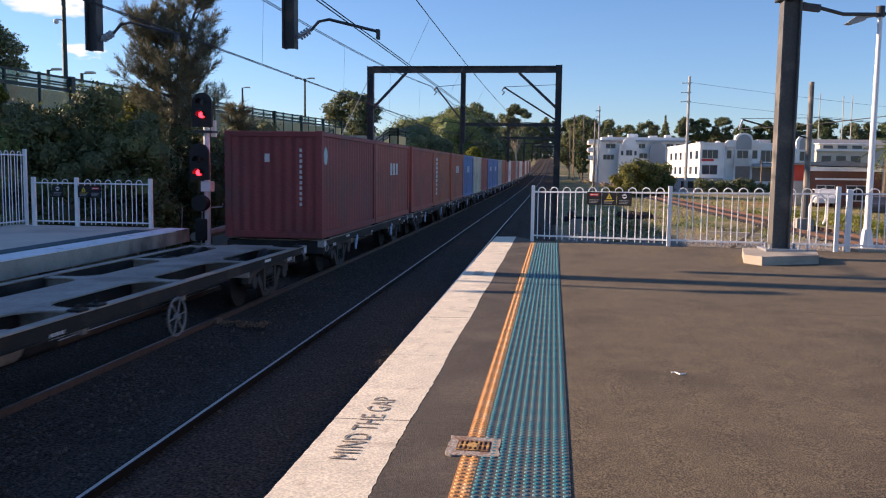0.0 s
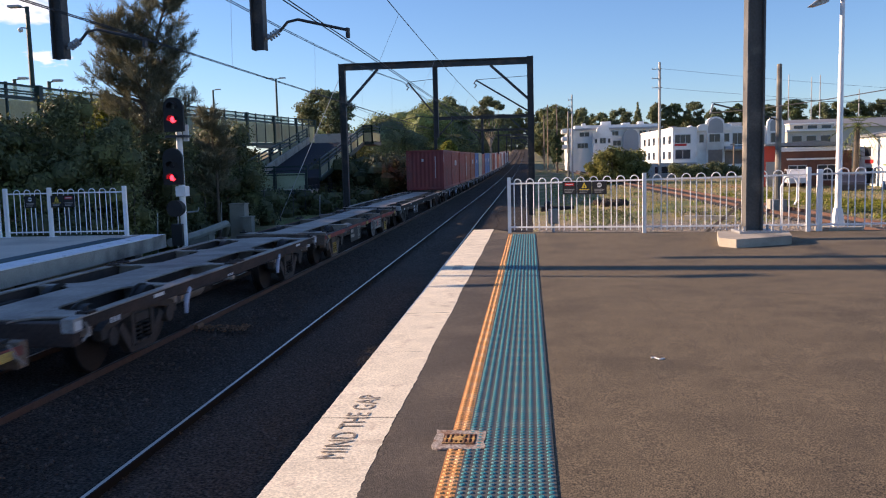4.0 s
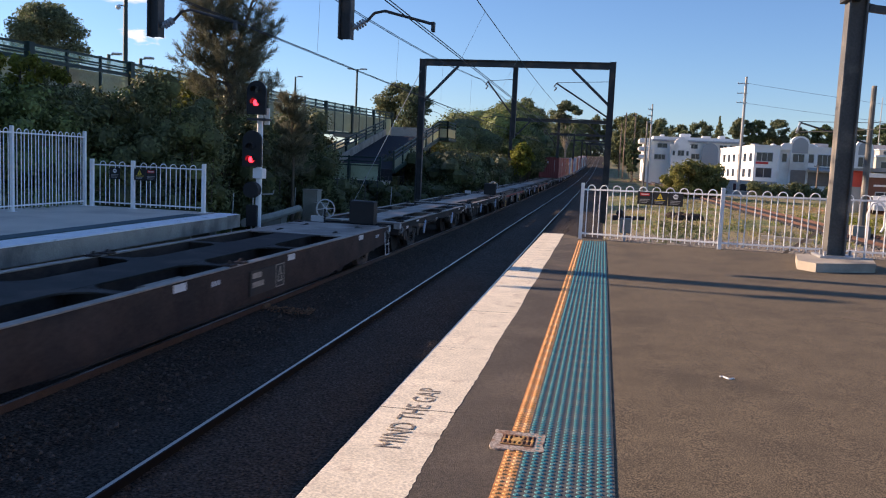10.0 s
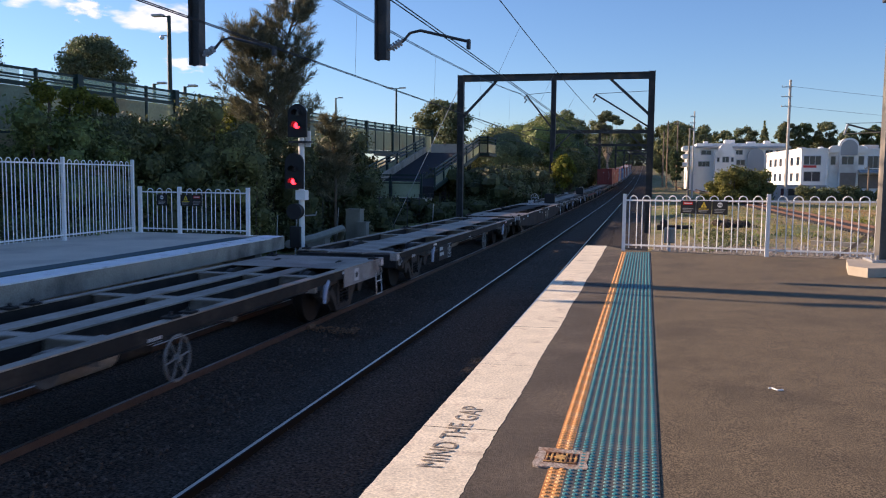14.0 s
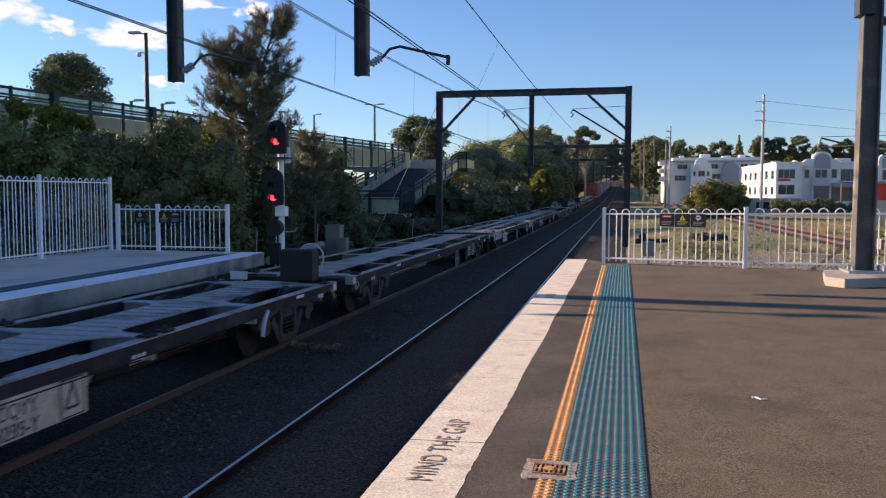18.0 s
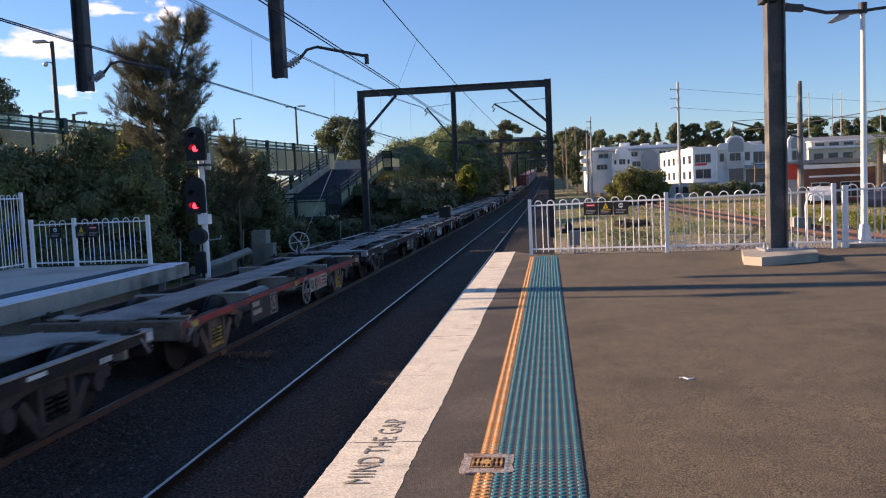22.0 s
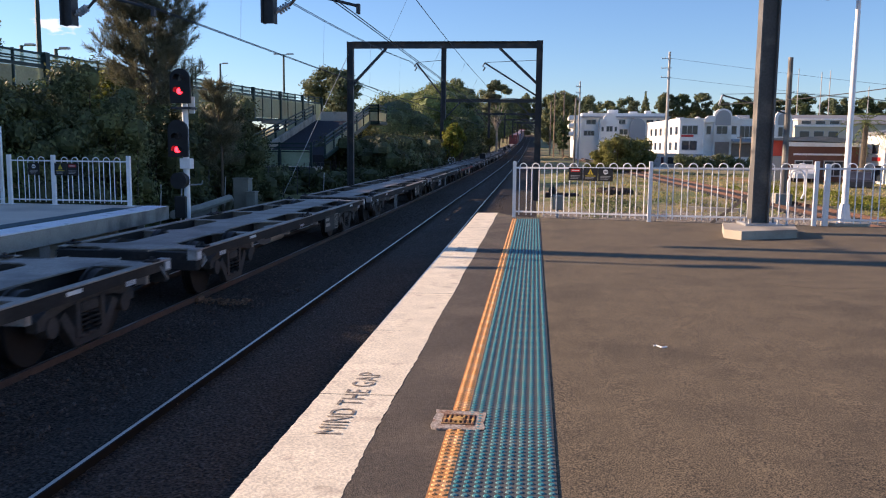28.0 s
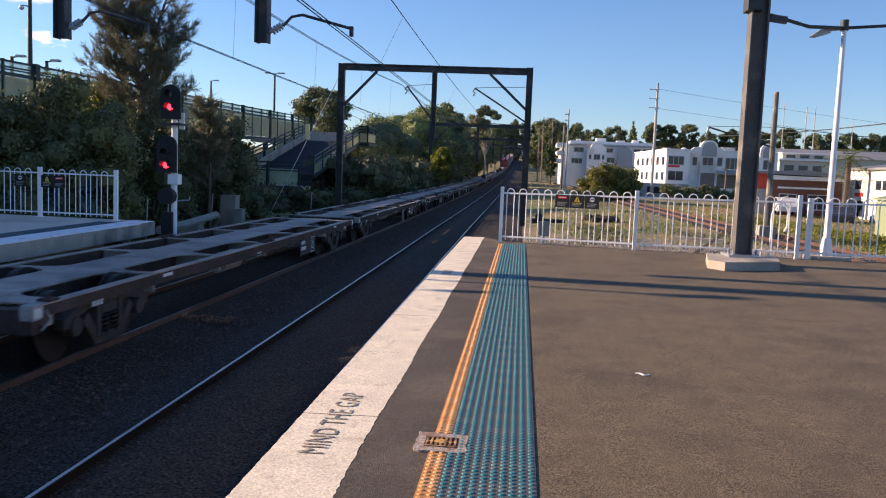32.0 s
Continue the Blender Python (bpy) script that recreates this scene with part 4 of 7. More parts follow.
def wires():
    def span(p, q, sag, n=8):
        p, q = Vector(p), Vector(q)
        return [p.lerp(q, i / n) - Vector((0, 0, sag * 4 * (i / n) * (1 - i / n))) for i in range(n + 1)]

    ys = (-30.0, 15.35, 46.0, 92.0, 140.0, 190.0, 245.0)
    for cx in (-3.35, -6.84):
        t = thing("overhead_wire", "twin overhead contact wires and their carrier wires with thin droppers", "overhead wire", group="overhead wires", kind="structure")
        for a, b in zip(ys, ys[1:]):
            zc, zm, mx = (3.95 if cx > -5 else 3.97), (5.05 if cx > -5 else 5.25), (-2.86 if cx > -5 else -6.84)
            for dx in (-0.035, 0.035):
                part("contact_wire", Geo().tube(span((cx + dx, a, zc + rise(a)), (cx + dx, b, zc + rise(b)), 0.02), 0.0095, 5), BLACK, t)
            for dx in ((0.0,) if cx > -5 else (-0.04, 0.04)):
                hi = {15.35: 5.50, 46.0: 6.12, 92.0: 5.8}
                za, zb = (zm, zm) if cx > -5 else (hi[a] if a in hi else 5.5, hi[b] if b in hi else 5.5)
                car = span((mx + dx, a, za + rise(a)), (mx + dx, b, zb + rise(b)), 0.10 if cx > -5 else 0.22)
                part("carrier_wire", Geo().tube(car, 0.0105, 5), BLACK, t)
            if a < 100:
                for k in range(1, 8, 2):
                    low = Vector((cx, a, zc + rise(a))).lerp(Vector((cx, b, zc + rise(b))), k / 8)
                    part("dropper", Geo().tube([car[k], low], 0.004, 4), GALV, t)
    t = thing("feeder_wire", "thin feeder wire running along the line behind the gantry", "overhead wire", kind="structure")
    for dx, z in ((-10.9, 5.4), (-10.9, 4.9)):
        for a, b in zip(ys[2:], ys[3:]):
            part("wire", Geo().tube(span((dx, a, z + rise(a)), (dx, b, z + rise(b)), 0.4), 0.012, 5), BLACK, t)


wires()


# ---- signal beside the far track ----
def signal():
    s = thing("railway_signal", "railway colour-light signal with two red lamps on a white mast", "railway signal", pose(-9.45, 22.0, -0.12))
    part("mast", Geo().tube([(0, 0, -1.6), (0, 0, 2.75)], 0.085, 12), WHITE_FENCE, s)
    for zc, h in ((3.22, 0.92), (1.82, 1.0)):
        out = [(-0.275, zc - h / 2), (0.275, zc - h / 2)] + [(0.275 * math.cos(a), zc + h / 2 - 0.275 + 0.275 * math.sin(a)) for a in (math.pi * k / 10 for k in range(11))]
        x = -0.03 if zc > 2 else -0.13
        head = part("signal_head", Geo().prism(out, "y", -0.24, -0.15).move(x), BLACK, s)
        red = zc - 0.14 if zc > 2 else zc - 0.3
        for k, zz in enumerate((red, red + 0.34)):
            cx = x + 0.0
            lens = Geo().tube([(cx, -0.245, zz), (cx, -0.262, zz)], 0.085 if k == 0 else 0.08, 14)
            part("lens", lens, SIGNAL_RED if k == 0 else LENS_OFF, head, "lit red lens" if k == 0 else "unlit dark lens")
            hood = [(cx + 0.115 * math.cos(a), zz + 0.115 * math.sin(a)) for a in (math.pi * (-0.1 + 1.2 * j / 12) for j in range(13))]
            inner = [(cx + 0.105 * math.cos(a), zz + 0.105 * math.sin(a)) for a in (math.pi * (-0.1 + 1.2 * j / 12) for j in range(13))]
            part("hood", Geo().prism(hood + inner[::-1], "y", -0.44, -0.24), BLACK, head)
    part("platform_grille", Geo().box(-0.28, 0.28, -0.28, 0.12, 2.60, 2.66), DARK_STEEL, s)
    part("ladder_back", Geo().box(0.12, 0.26, 0.0, 0.06, 2.5, 2.95), WHITE_FENCE, s)
    part("equipment_box", Geo().box(-0.12, 0.16, -0.16, 0.12, 1.0, 1.28, 0.01), WHITE_FENCE, s)
    part("round_head", Geo().tube([(-0.12, -0.3, 0.68), (-0.12, -0.05, 0.68)], 0.225, 18), BLACK, s)
    part("route_box", Geo().box(-0.28, 0.02, -0.2, 0.0, -0.35, 0.25, 0.02), BLACK, s)
    part("bracket_arm", Geo().tube([(0, 0, 0.55), (0.42, 0, 0.58), (0.45, 0, 0.68)], 0.02, 8), GALV, s)
    part("base", Geo().box(-0.25, 0.25, -0.25, 0.25, -1.7, -1.2, 0.02), CONCRETE, s)


signal()


# ---- footbridge and ramp ----
def railing_bay(parent, p, q, deck0, deck1, panel_mat, top=1.45, panels=3, hi=None):
    """A stretch of green railing with screen panels below it; deck heights at both ends."""
    p, q = Vector((p[0], p[1], deck0)), Vector((q[0], q[1], deck1))
    at = lambda s, h: p.lerp(q, s) + Vector((0, 0, h))
    for h in (top, top - 0.25, top - 0.5):
        part("handrail", Geo().beam(at(0, h), at(1, h), 0.08, 0.09 if h == top else 0.07), GREEN_STEEL, parent)
    part("edge_beam", Geo().beam(at(0, -0.12), at(1, -0.12), 0.2, 0.24), GREEN_STEEL, parent)
    for k in range(panels + 1):
        s = k / panels
        part("rail_post", Geo().beam(at(s, -0.2), at(s, top + 0.08), 0.1, 0.1), GREEN_STEEL, parent)
        if k < panels:
            a, b = at(s + 0.02, 0.05), at(s + 1 / panels - 0.02, 0.05)
            hi = hi or top - 0.55
            g = Geo().add([a, b, b + Vector((0, 0, hi)), a + Vector((0, 0, hi))], [(0, 1, 2, 3)])
            n = (b - a).cross(Vector((0, 0, 1))).normalized() * 0.02
            k4 = [Vector(v) + n for v in g.v]
            g = Geo().add([*g.v, *k4], [(0, 1, 2, 3), (7, 6, 5, 4), (0, 4, 5, 1), (1, 5, 6, 2), (2, 6, 7, 3), (3, 7, 4, 0)])
            part("screen_panel", g, panel_mat, parent)


def footbridge():
    b = thing("footbridge", "long green steel footbridge with hazy screen panels on posts", "footbridge")
    x = -22.0
    d = lambda y: 3.0 + 0.0165 * (y - 23) + 0.0002 * max(0, y - 60) ** 2
    # bays before y = 8 are out of view, added to shade the near ballast
    ys = [-20, -13, -6, 1, 8, 15, 22, 29, 36, 43, 50, 57, 64, 71, 78, 85]
    for y0, y1 in zip(ys, ys[1:]):
        railing_bay(b, (x, y0), (x, y1), d(y0), d(y1), PANEL, top=2.28, panels=3, hi=1.58)
        part("main_post", Geo().box(x - 0.08, x + 0.16, y1 - 0.16, y1 + 0.16, d(y1) - 0.25, d(y1) + 2.36), GREEN_STEEL, b)
        part("middle_rail", Geo().beam((x + 0.03, y0, d(y0) + 1.72), (x + 0.03, y1, d(y1) + 1.72), 0.1, 0.12), GREEN_STEEL, b)
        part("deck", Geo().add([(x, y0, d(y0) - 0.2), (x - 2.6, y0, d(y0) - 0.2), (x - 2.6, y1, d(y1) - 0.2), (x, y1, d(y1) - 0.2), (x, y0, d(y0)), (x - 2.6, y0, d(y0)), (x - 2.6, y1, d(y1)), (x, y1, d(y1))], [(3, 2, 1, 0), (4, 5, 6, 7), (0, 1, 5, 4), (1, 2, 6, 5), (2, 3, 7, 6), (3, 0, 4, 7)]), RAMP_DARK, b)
        for h in (2.28, 1.8):
            part("handrail", Geo().beam((x - 2.6, y0, d(y0) + h), (x - 2.6, y1, d(y1) + h), 0.07, 0.06), GREEN_STEEL, b)
        part("glass_screen", Geo().box(x - 2.62, x - 2.6, y0 + 0.1, y1 - 0.1, d(y0) + 0.1, d(y0) + 2.75), GLASS_RAIL, b, "pale green glass screen")
        part("pier", Geo().box(x - 0.5, x - 0.15, y1 - 0.2, y1 + 0.2, -0.5, d(y1) - 0.21), RAMP_DARK, b)
    # ramp that comes down from the landing
    r = thing("access_ramp", "sloping concrete access ramp with green railings below the footbridge", "ramp")
    lo, hi = (53.0, 0.95), (66.0, 3.55)
    for xa, xb in ((-18.3, -17.7), (-13.45, -13.1)):
        railing_bay(r, (xa, lo[0]), (xb, hi[0]), lo[1], hi[1], PANEL, top=1.15, panels=6)
    g = Geo().prism([(lo[0], lo[1] - 0.25), (hi[0], hi[1] - 0.25), (hi[0], hi[1]), (lo[0], lo[1])], "x", -18.0, -13.35)
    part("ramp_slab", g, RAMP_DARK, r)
    part("inner_wall", Geo().prism([(lo[0], lo[1]), (hi[0], hi[1]), (hi[0], hi[1] + 0.5), (lo[0], lo[1] + 0.5)], "x", -17.65, -17.5), CONCRETE, r)
    part("landing", Geo().box(-22.0, -12.4, 66.0, 69.5, 3.3, 3.55), CONCRETE, r)
    railing_bay(r, (-13.1, 66.0), (-12.4, 66.0), 3.55, 3.55, PANEL, top=1.25, panels=1)
    railing_bay(r, (-12.4, 66.0), (-12.4, 69.5), 3.55, 3.55, PANEL, top=1.25, panels=1)
    part("landing_wall", Geo().box(-18.0, -13.2, 69.4, 69.5, 3.55, 4.4), CONCRETE, r)
    part("lower_landing", Geo().box(-19.6, -13.6, 50.7, 53.0, 0.0, 0.22), CONCRETE, r)
    railing_bay(r, (-19.8, 50.6), (-13.7, 50.6), 0.22, 0.22, GREEN_PANEL, top=1.45, panels=3, hi=1.0)
    part("landing_riser", Geo().box(-18.2, -13.5, 52.9, 53.0, 0.22, 0.7), RAMP_DARK, r)
    for xx in (-19.2, -16.4, -13.8):
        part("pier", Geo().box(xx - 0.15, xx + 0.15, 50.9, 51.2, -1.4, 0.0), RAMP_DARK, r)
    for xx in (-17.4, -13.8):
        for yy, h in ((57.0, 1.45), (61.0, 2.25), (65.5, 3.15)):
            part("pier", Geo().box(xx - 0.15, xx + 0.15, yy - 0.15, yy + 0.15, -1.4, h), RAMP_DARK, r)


footbridge()


def street_lamp(x, y, z0, z1, reach, label, color=GREEN_STEEL):
    s = thing("street_lamp", label, "street lamp")
    part("pole", Geo().tube([(x, y, z0), (x, y, z1)], 0.15, 10, 0.1), color, s)
    part("bracket", Geo().tube([(x, y, z1 - 0.05), (x + reach * 0.5, y, z1)], 0.035, 8), color, s)
    a = x + reach * 0.35
    part("lamp_head", Geo().box(min(a, x + reach), max(a, x + reach), y - 0.16, y + 0.16, z1 - 0.03, z1 + 0.1, 0.03), GALV, s)
    return s


street_lamp(-24.7, 40.0, 2.0, 9.9, -0.95, "tall dark street lamp standing beside the footbridge")
cam_box = thing("security_camera", "small white security camera fixed to the lamp pole", "camera")
part("housing", Geo().ball((-25.0, 39.8, 8.75), 0.13, 10, 6), SIGN_WHITE, cam_box)
part("bracket", Geo().tube([(-24.75, 40, 8.85), (-25.0, 39.85, 8.87)], 0.03, 6), GALV, cam_box)
s2 = street_lamp(-27.4, 90.0, 1.0, 11.4, 1.1, "double-armed dark street lamp behind the footbridge")
part("lamp_head", Geo().box(-28.5, -27.8, 89.84, 90.16, 11.37, 11.5, 0.03), GALV, s2)
part("bracket", Geo().tube([(-27.4, 90, 11.35), (-28.0, 90, 11.4)], 0.035, 8), GREEN_STEEL, s2)
for x, y, z in ((-36.5, 95, 10.9), (-39.5, 95, 10.6), (-29.5, 46, 7.1), (-27.4, 46, 6.9)):
    street_lamp(x, y, 2.0, z, 0.9 if y > 50 else 0.8, "small distant street lamp behind the footbridge")


def left_lamp_and_sign():
    s = thing("platform_lamp", "grey platform lamp post with a curved outreach on the opposite platform", "platform lamp")
    part("pole", Geo().tube([(-13.6, 13.1, LZ), (-13.6, 13.1, 3.9)], 0.06, 10), GALV, s)
    part("base", Geo().tube([(-13.6, 13.1, LZ), (-13.6, 13.1, LZ + 0.3)], 0.13, 10, 0.07), GALV, s)
    part("outreach", Geo().tube([(-13.6, 13.1, 3.75), (-12.9, 13.1, 3.95), (-12.5, 13.1, 4.0)], 0.03, 8), GALV, s)
    part("lamp_head", Geo().box(-12.75, -12.1, 13.0, 13.2, 3.95, 4.05, 0.03), GALV, s)
    # unseen post, placed so its shadow draws the second line on the near platform
    k = thing("platform_lamp", "tall grey unseen lamp post, added to cast a shadow line across the platforms", "platform lamp")
    part("pole", Geo().tube([(-13.9, 14.33, LZ), (-13.9, 14.33, 5.45)], 0.075, 10, 0.05), GALV, k)
    part("lamp_head", Geo().prism([(-14.0, 5.4), (-13.2, 5.44), (-13.0, 5.5), (-13.3, 5.56), (-14.0, 5.5)], "y", 14.2, 14.46), GALV, k)
    t = thing("station_sign", "orange station name board with white lettering", "sign")
    part("board", Geo().box(-15.4, -12.55, 13.16, 13.2, 2.22, 2.58, 0.004), SIGN_ORANGE, t)
    words("lettering", "Thornleigh", 0.27, SIGN_WHITE, t, Matrix.Translation((-13.62, 13.157, 2.4)) @ Matrix.Rotation(radians(90), 4, "X"))
    for x in (-15.2, -13.6):
        part("sign_post", Geo().tube([(x, 13.24, LZ), (x, 13.24, 2.58)], 0.03, 8), GALV, t)


left_lamp_and_sign()


def lineside():
    """Cabinets, troughs and posts beside the far track."""
    for x, y, w, d, h in ((-11.45, 32.0, 0.6, 0.5, 1.5), (-10.95, 31.6, 0.36, 0.4, 1.0), (-11.0, 27.0, 0.7, 0.5, 0.75)):
        z = ground_z(x, y)
        c = thing("lineside_cabinet", "grey metal lineside equipment cabinet standing in the shade", "cabinet", pose(x, y, z), group="lineside cabinets")
        part("body", Geo().box(-w / 2, w / 2, -d / 2, d / 2, -0.1, h, 0.01), CABINET, c)
        part("lid", Geo().box(-w / 2 - 0.03, w / 2 + 0.03, -d / 2 - 0.03, d / 2 + 0.03, h, h + 0.05, 0.01), CABINET, c)
        part("door", Geo().box(-w / 2 + 0.05, w / 2 - 0.05, -d / 2 - 0.015, -d / 2, 0.1, h - 0.08), CABINET, c)
    pts = [(-10.4, 23.2, -0.5), (-10.3, 25, -0.42), (-10.5, 27, -0.36), (-10.9, 29.0, -0.36), (-11.3, 30.2, -0.5), (-11.6, 30.7, -0.9)]
    single("cable_trough", Geo().tube(pts, 0.13, 8), CABINET, "grey raised cable duct curving beside the track", "cable duct")
    for x, y in ((-11.0, 25.0), (-12.6, 27.0), (-10.4, 40.5), (-13.0, 34.0)):
        z = ground_z(x, y)
        single("marker_post", Geo().tube([(x, y, z - 0.2), (x + 0.08, y, z + 1.5)], 0.025, 6), GALV, "thin leaning grey steel post beside the track", "post", group="posts beside the track")
    wire = thing("guy_wire", "pale steel stay wire with a guard, running down from the gantry", "stay wire")
    part("wire", Geo().tube([(-10.3, 46, 6.6), (-13.4, 43.5, -1.2)], 0.018, 6), GALV, wire)
    # chain fence along the bank
    f = thing("lineside_fence", "dull dark wire fence along the foot of the bank", "fence")
    for k in range(16):
        y = 23.0 + 2.6 * k
        part("fence_post", Geo().tube([(-13.4, y, -1.5), (-13.4, y, 0.55)], 0.03, 6), DARK_STEEL, f)
    for h in (-0.7, -0.2, 0.2, 0.5):
        part("strand", Geo().tube([(-13.4, 23, h), (-13.4, 62, h)], 0.008, 4), DARK_STEEL, f)


lineside()


# ---- vegetation ----
def bush(name, label, blobs, count, size, material, seed, stems=True, category="bush", narrow=0.55):
    b = thing(name, label, category)
    part("foliage", leaves("foliage", [c for c, _ in blobs], [r for _, r in blobs], count, size, material, seed, narrow), material, b)
    part("inner_foliage", inner_clumps(blobs), material, b)
    if stems:
        for c, r in blobs[:: max(1, len(blobs) // 7)]:
            part("stem", Geo().tube([(c[0], c[1], ground_z(c[0], c[1]) - 0.2), (c[0] + 0.1, c[1], c[2])], 0.05, 6, 0.02), BARK, b)
    return b


def bank_bushes():
    rng = random.Random(11)
    top = lambda y: 4.6 - 0.1 * max(0, (y - 26) / 6) if y < 32 else max(3.0, 4.7 - 0.06 * (y - 32))
    spans = [(0, 8), (8, 14), (14, 19.2), (19.2, 24), (24, 28.5), (28.5, 33), (33, 38), (38, 44), (44, 50)]
    for k, (y0, y1) in enumerate(spans):
        blobs = []
        n = int((y1 - y0) * 15)
        for _ in range(n):
            y = rng.uniform(y0, y1)
            x = rng.uniform(-19.6, -14.6 if y < 40 else -16.6)
            f = (-14.6 - x) / 5.0
            crest = top(y) * (0.35 + 0.65 * min(1, f * 1.8)) if y > 20 else top(y) * (0.4 + 0.6 * min(1, f * 1.8))
            crest = min(crest, 0.9) if y < 20.6 else crest - (0.5 if y < 26 else 0.15)
            z = rng.uniform(max(-0.8, ground_z(x, y) - 0.2), max(ground_z(x, y) + 0.2, crest - 0.95))
            r = rng.uniform(0.45, 0.9)
            blobs.append(((x, y, z), (r, r, r * 0.8)))
        bush("bush", "dense dark green shrubs covering the railway bank, in shade", blobs, int(26000 * (y1 - y0) / 5), 0.078, LEAF if k % 2 else LEAF_DARK, 30 + k)
    # sunlit yellow tips on the crest
    for k, (x, y, z, r) in enumerate(((-18.3, 22.4, 3.95, 0.42), (-18.4, 24.2, 4.0, 0.42), (-18.4, 25.4, 3.9, 0.42), (-16.5, 31.5, 4.0, 0.7), (-17.2, 33.5, 4.2, 0.8))):
        blobs = [((x + rng.uniform(-0.4, 0.4), y + rng.uniform(-0.4, 0.4), z + rng.uniform(-0.5, 0.3)), (r * 0.6,) * 3) for _ in range(5)]
        bush("shrub", "yellow-green shrub catching the sun on top of the bank", blobs, 1100, 0.075, LEAF_YELLOW, 60 + k, category="shrub")
    # low scrub by the fence
    blobs = [((rng.uniform(-14.8, -13.0), rng.uniform(22, 46), rng.uniform(-1.2, 0.1)), (0.7, 0.8, 0.6)) for _ in range(70)]
    bush("undergrowth", "dark tangled undergrowth at the foot of the bank", blobs, 9000, 0.07, LEAF_SHADED, 71, stems=False, category="undergrowth")
    for k, (y0, y1) in enumerate(((34, 46), (46, 58), (58, 72))):
        blobs = [((rng.uniform(-27.5, -23.5), rng.uniform(y0, y1), rng.uniform(-0.5, 3.1)), (0.9, 1.0, 0.8)) for _ in range(80)]
        bush("bush", "dark scrub filling the space behind the footbridge piers", blobs, 7000, 0.16, LEAF_SHADED, 75 + k)
    blobs = [((rng.uniform(-20.5, -12.2), rng.uniform(46.5, 52), rng.uniform(-1.3, -0.1)), (0.8, 0.8, 0.6)) for _ in range(80)]
    bush("bush", "dark low scrub around the foot of the ramp", blobs, 7000, 0.11, LEAF_SHADED, 79)
    blobs = [((rng.uniform(-15.0, -10.2), rng.uniform(52, 60), rng.uniform(-1.3, -0.2)), (0.8, 0.8, 0.6)) for _ in range(50)]
    bush("bush", "dark low scrub around the foot of the ramp", blobs, 4500, 0.11, LEAF_SHADED, 89)
    # undergrowth below the wood beside the line
    for k, (y0, y1) in enumerate(((92, 112), (112, 135), (135, 165), (165, 210))):
        blobs = [((rng.uniform(-15.5, -10.2), rng.uniform(y0, y1), rise(y1) + rng.uniform(-1.2, 1.8)), (1.3, 1.8, 1.1)) for _ in range(70)]
        bush("undergrowth", "dark scrub growing below the trees beside the line", blobs, 9000, 0.14, LEAF_SHADED, 95 + k, stems=False, category="undergrowth")
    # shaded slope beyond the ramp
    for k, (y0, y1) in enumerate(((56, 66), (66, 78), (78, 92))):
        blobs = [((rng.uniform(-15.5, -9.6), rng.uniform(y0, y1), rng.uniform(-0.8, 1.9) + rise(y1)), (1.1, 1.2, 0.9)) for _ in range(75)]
        bush("bush", "dark green scrub on the shaded slope beside the line", blobs, 13000, 0.09, LEAF_SHADED, 80 + k)


def tree(name, label, x, y, z0, trunk_h, blobs, count, size, material, seed, bark=BARK, r=0.22, narrow=0.5, droop=0.0, shell=0.5, limbs=9, core=0.6):
    t = thing(name, label, "tree")
    g = Geo().tube([(x, y, z0 - 0.4), (x + 0.05, y, z0 + trunk_h * 0.5), (x - 0.05, y + 0.1, z0 + trunk_h)], r, 9, r * 0.55)
    part("trunk", g, bark, t)
    base = Vector((x - 0.03, y + 0.05, z0 + trunk_h * 0.85))
    for c, rr in blobs[:: max(1, len(blobs) // limbs)]:
        c = Vector(c)
        mid = base.lerp(c, 0.5) + Vector((0, 0, -0.15))
        part("limb", Geo().tube([base - Vector((0, 0, trunk_h * 0.15)), mid, c], r * 0.4, 6, r * 0.1), bark, t)
    crown = part("crown", leaves("crown", [c for c, _ in blobs], [q for _, q in blobs], count, size, material, seed, narrow, droop, shell), material, t)
    if core:
        part("inner_foliage", inner_clumps(blobs, core), material, crown)
    return t


def brushes(twigs, each, nrng):
    """Fine needles in tufts along twigs: start, direction, length."""
    c0 = np.repeat(np.array([tuple(q) for q, _, _ in twigs]), each, 0)
    dd = np.repeat(np.array([tuple(d) for _, d, _ in twigs]), each, 0)
    ll = np.repeat(np.array([v for _, _, v in twigs]), each)[:, None]
    m = len(c0)
    start = c0 + dd * ll * nrng.random((m, 1)) + nrng.normal(0, 0.03, (m, 3))
    way = dd + 0.42 * nrng.normal(size=(m, 3))
    way /= np.linalg.norm(way, axis=1)[:, None]
    side = np.cross(way, nrng.normal(size=(m, 3)))
    side /= np.linalg.norm(side, axis=1)[:, None]
    end = start + way * nrng.uniform(0.10, 0.26, (m, 1))
    v = np.stack([start - side * 0.007, start + side * 0.007, end + side * 0.004, end - side * 0.004], 1).reshape(-1, 3)
    me = bpy.data.meshes.new("crown")
    me.from_pydata(v.tolist(), [], np.arange(len(v)).reshape(-1, 4).tolist())
    me.materials.append(NEEDLE)
    return me


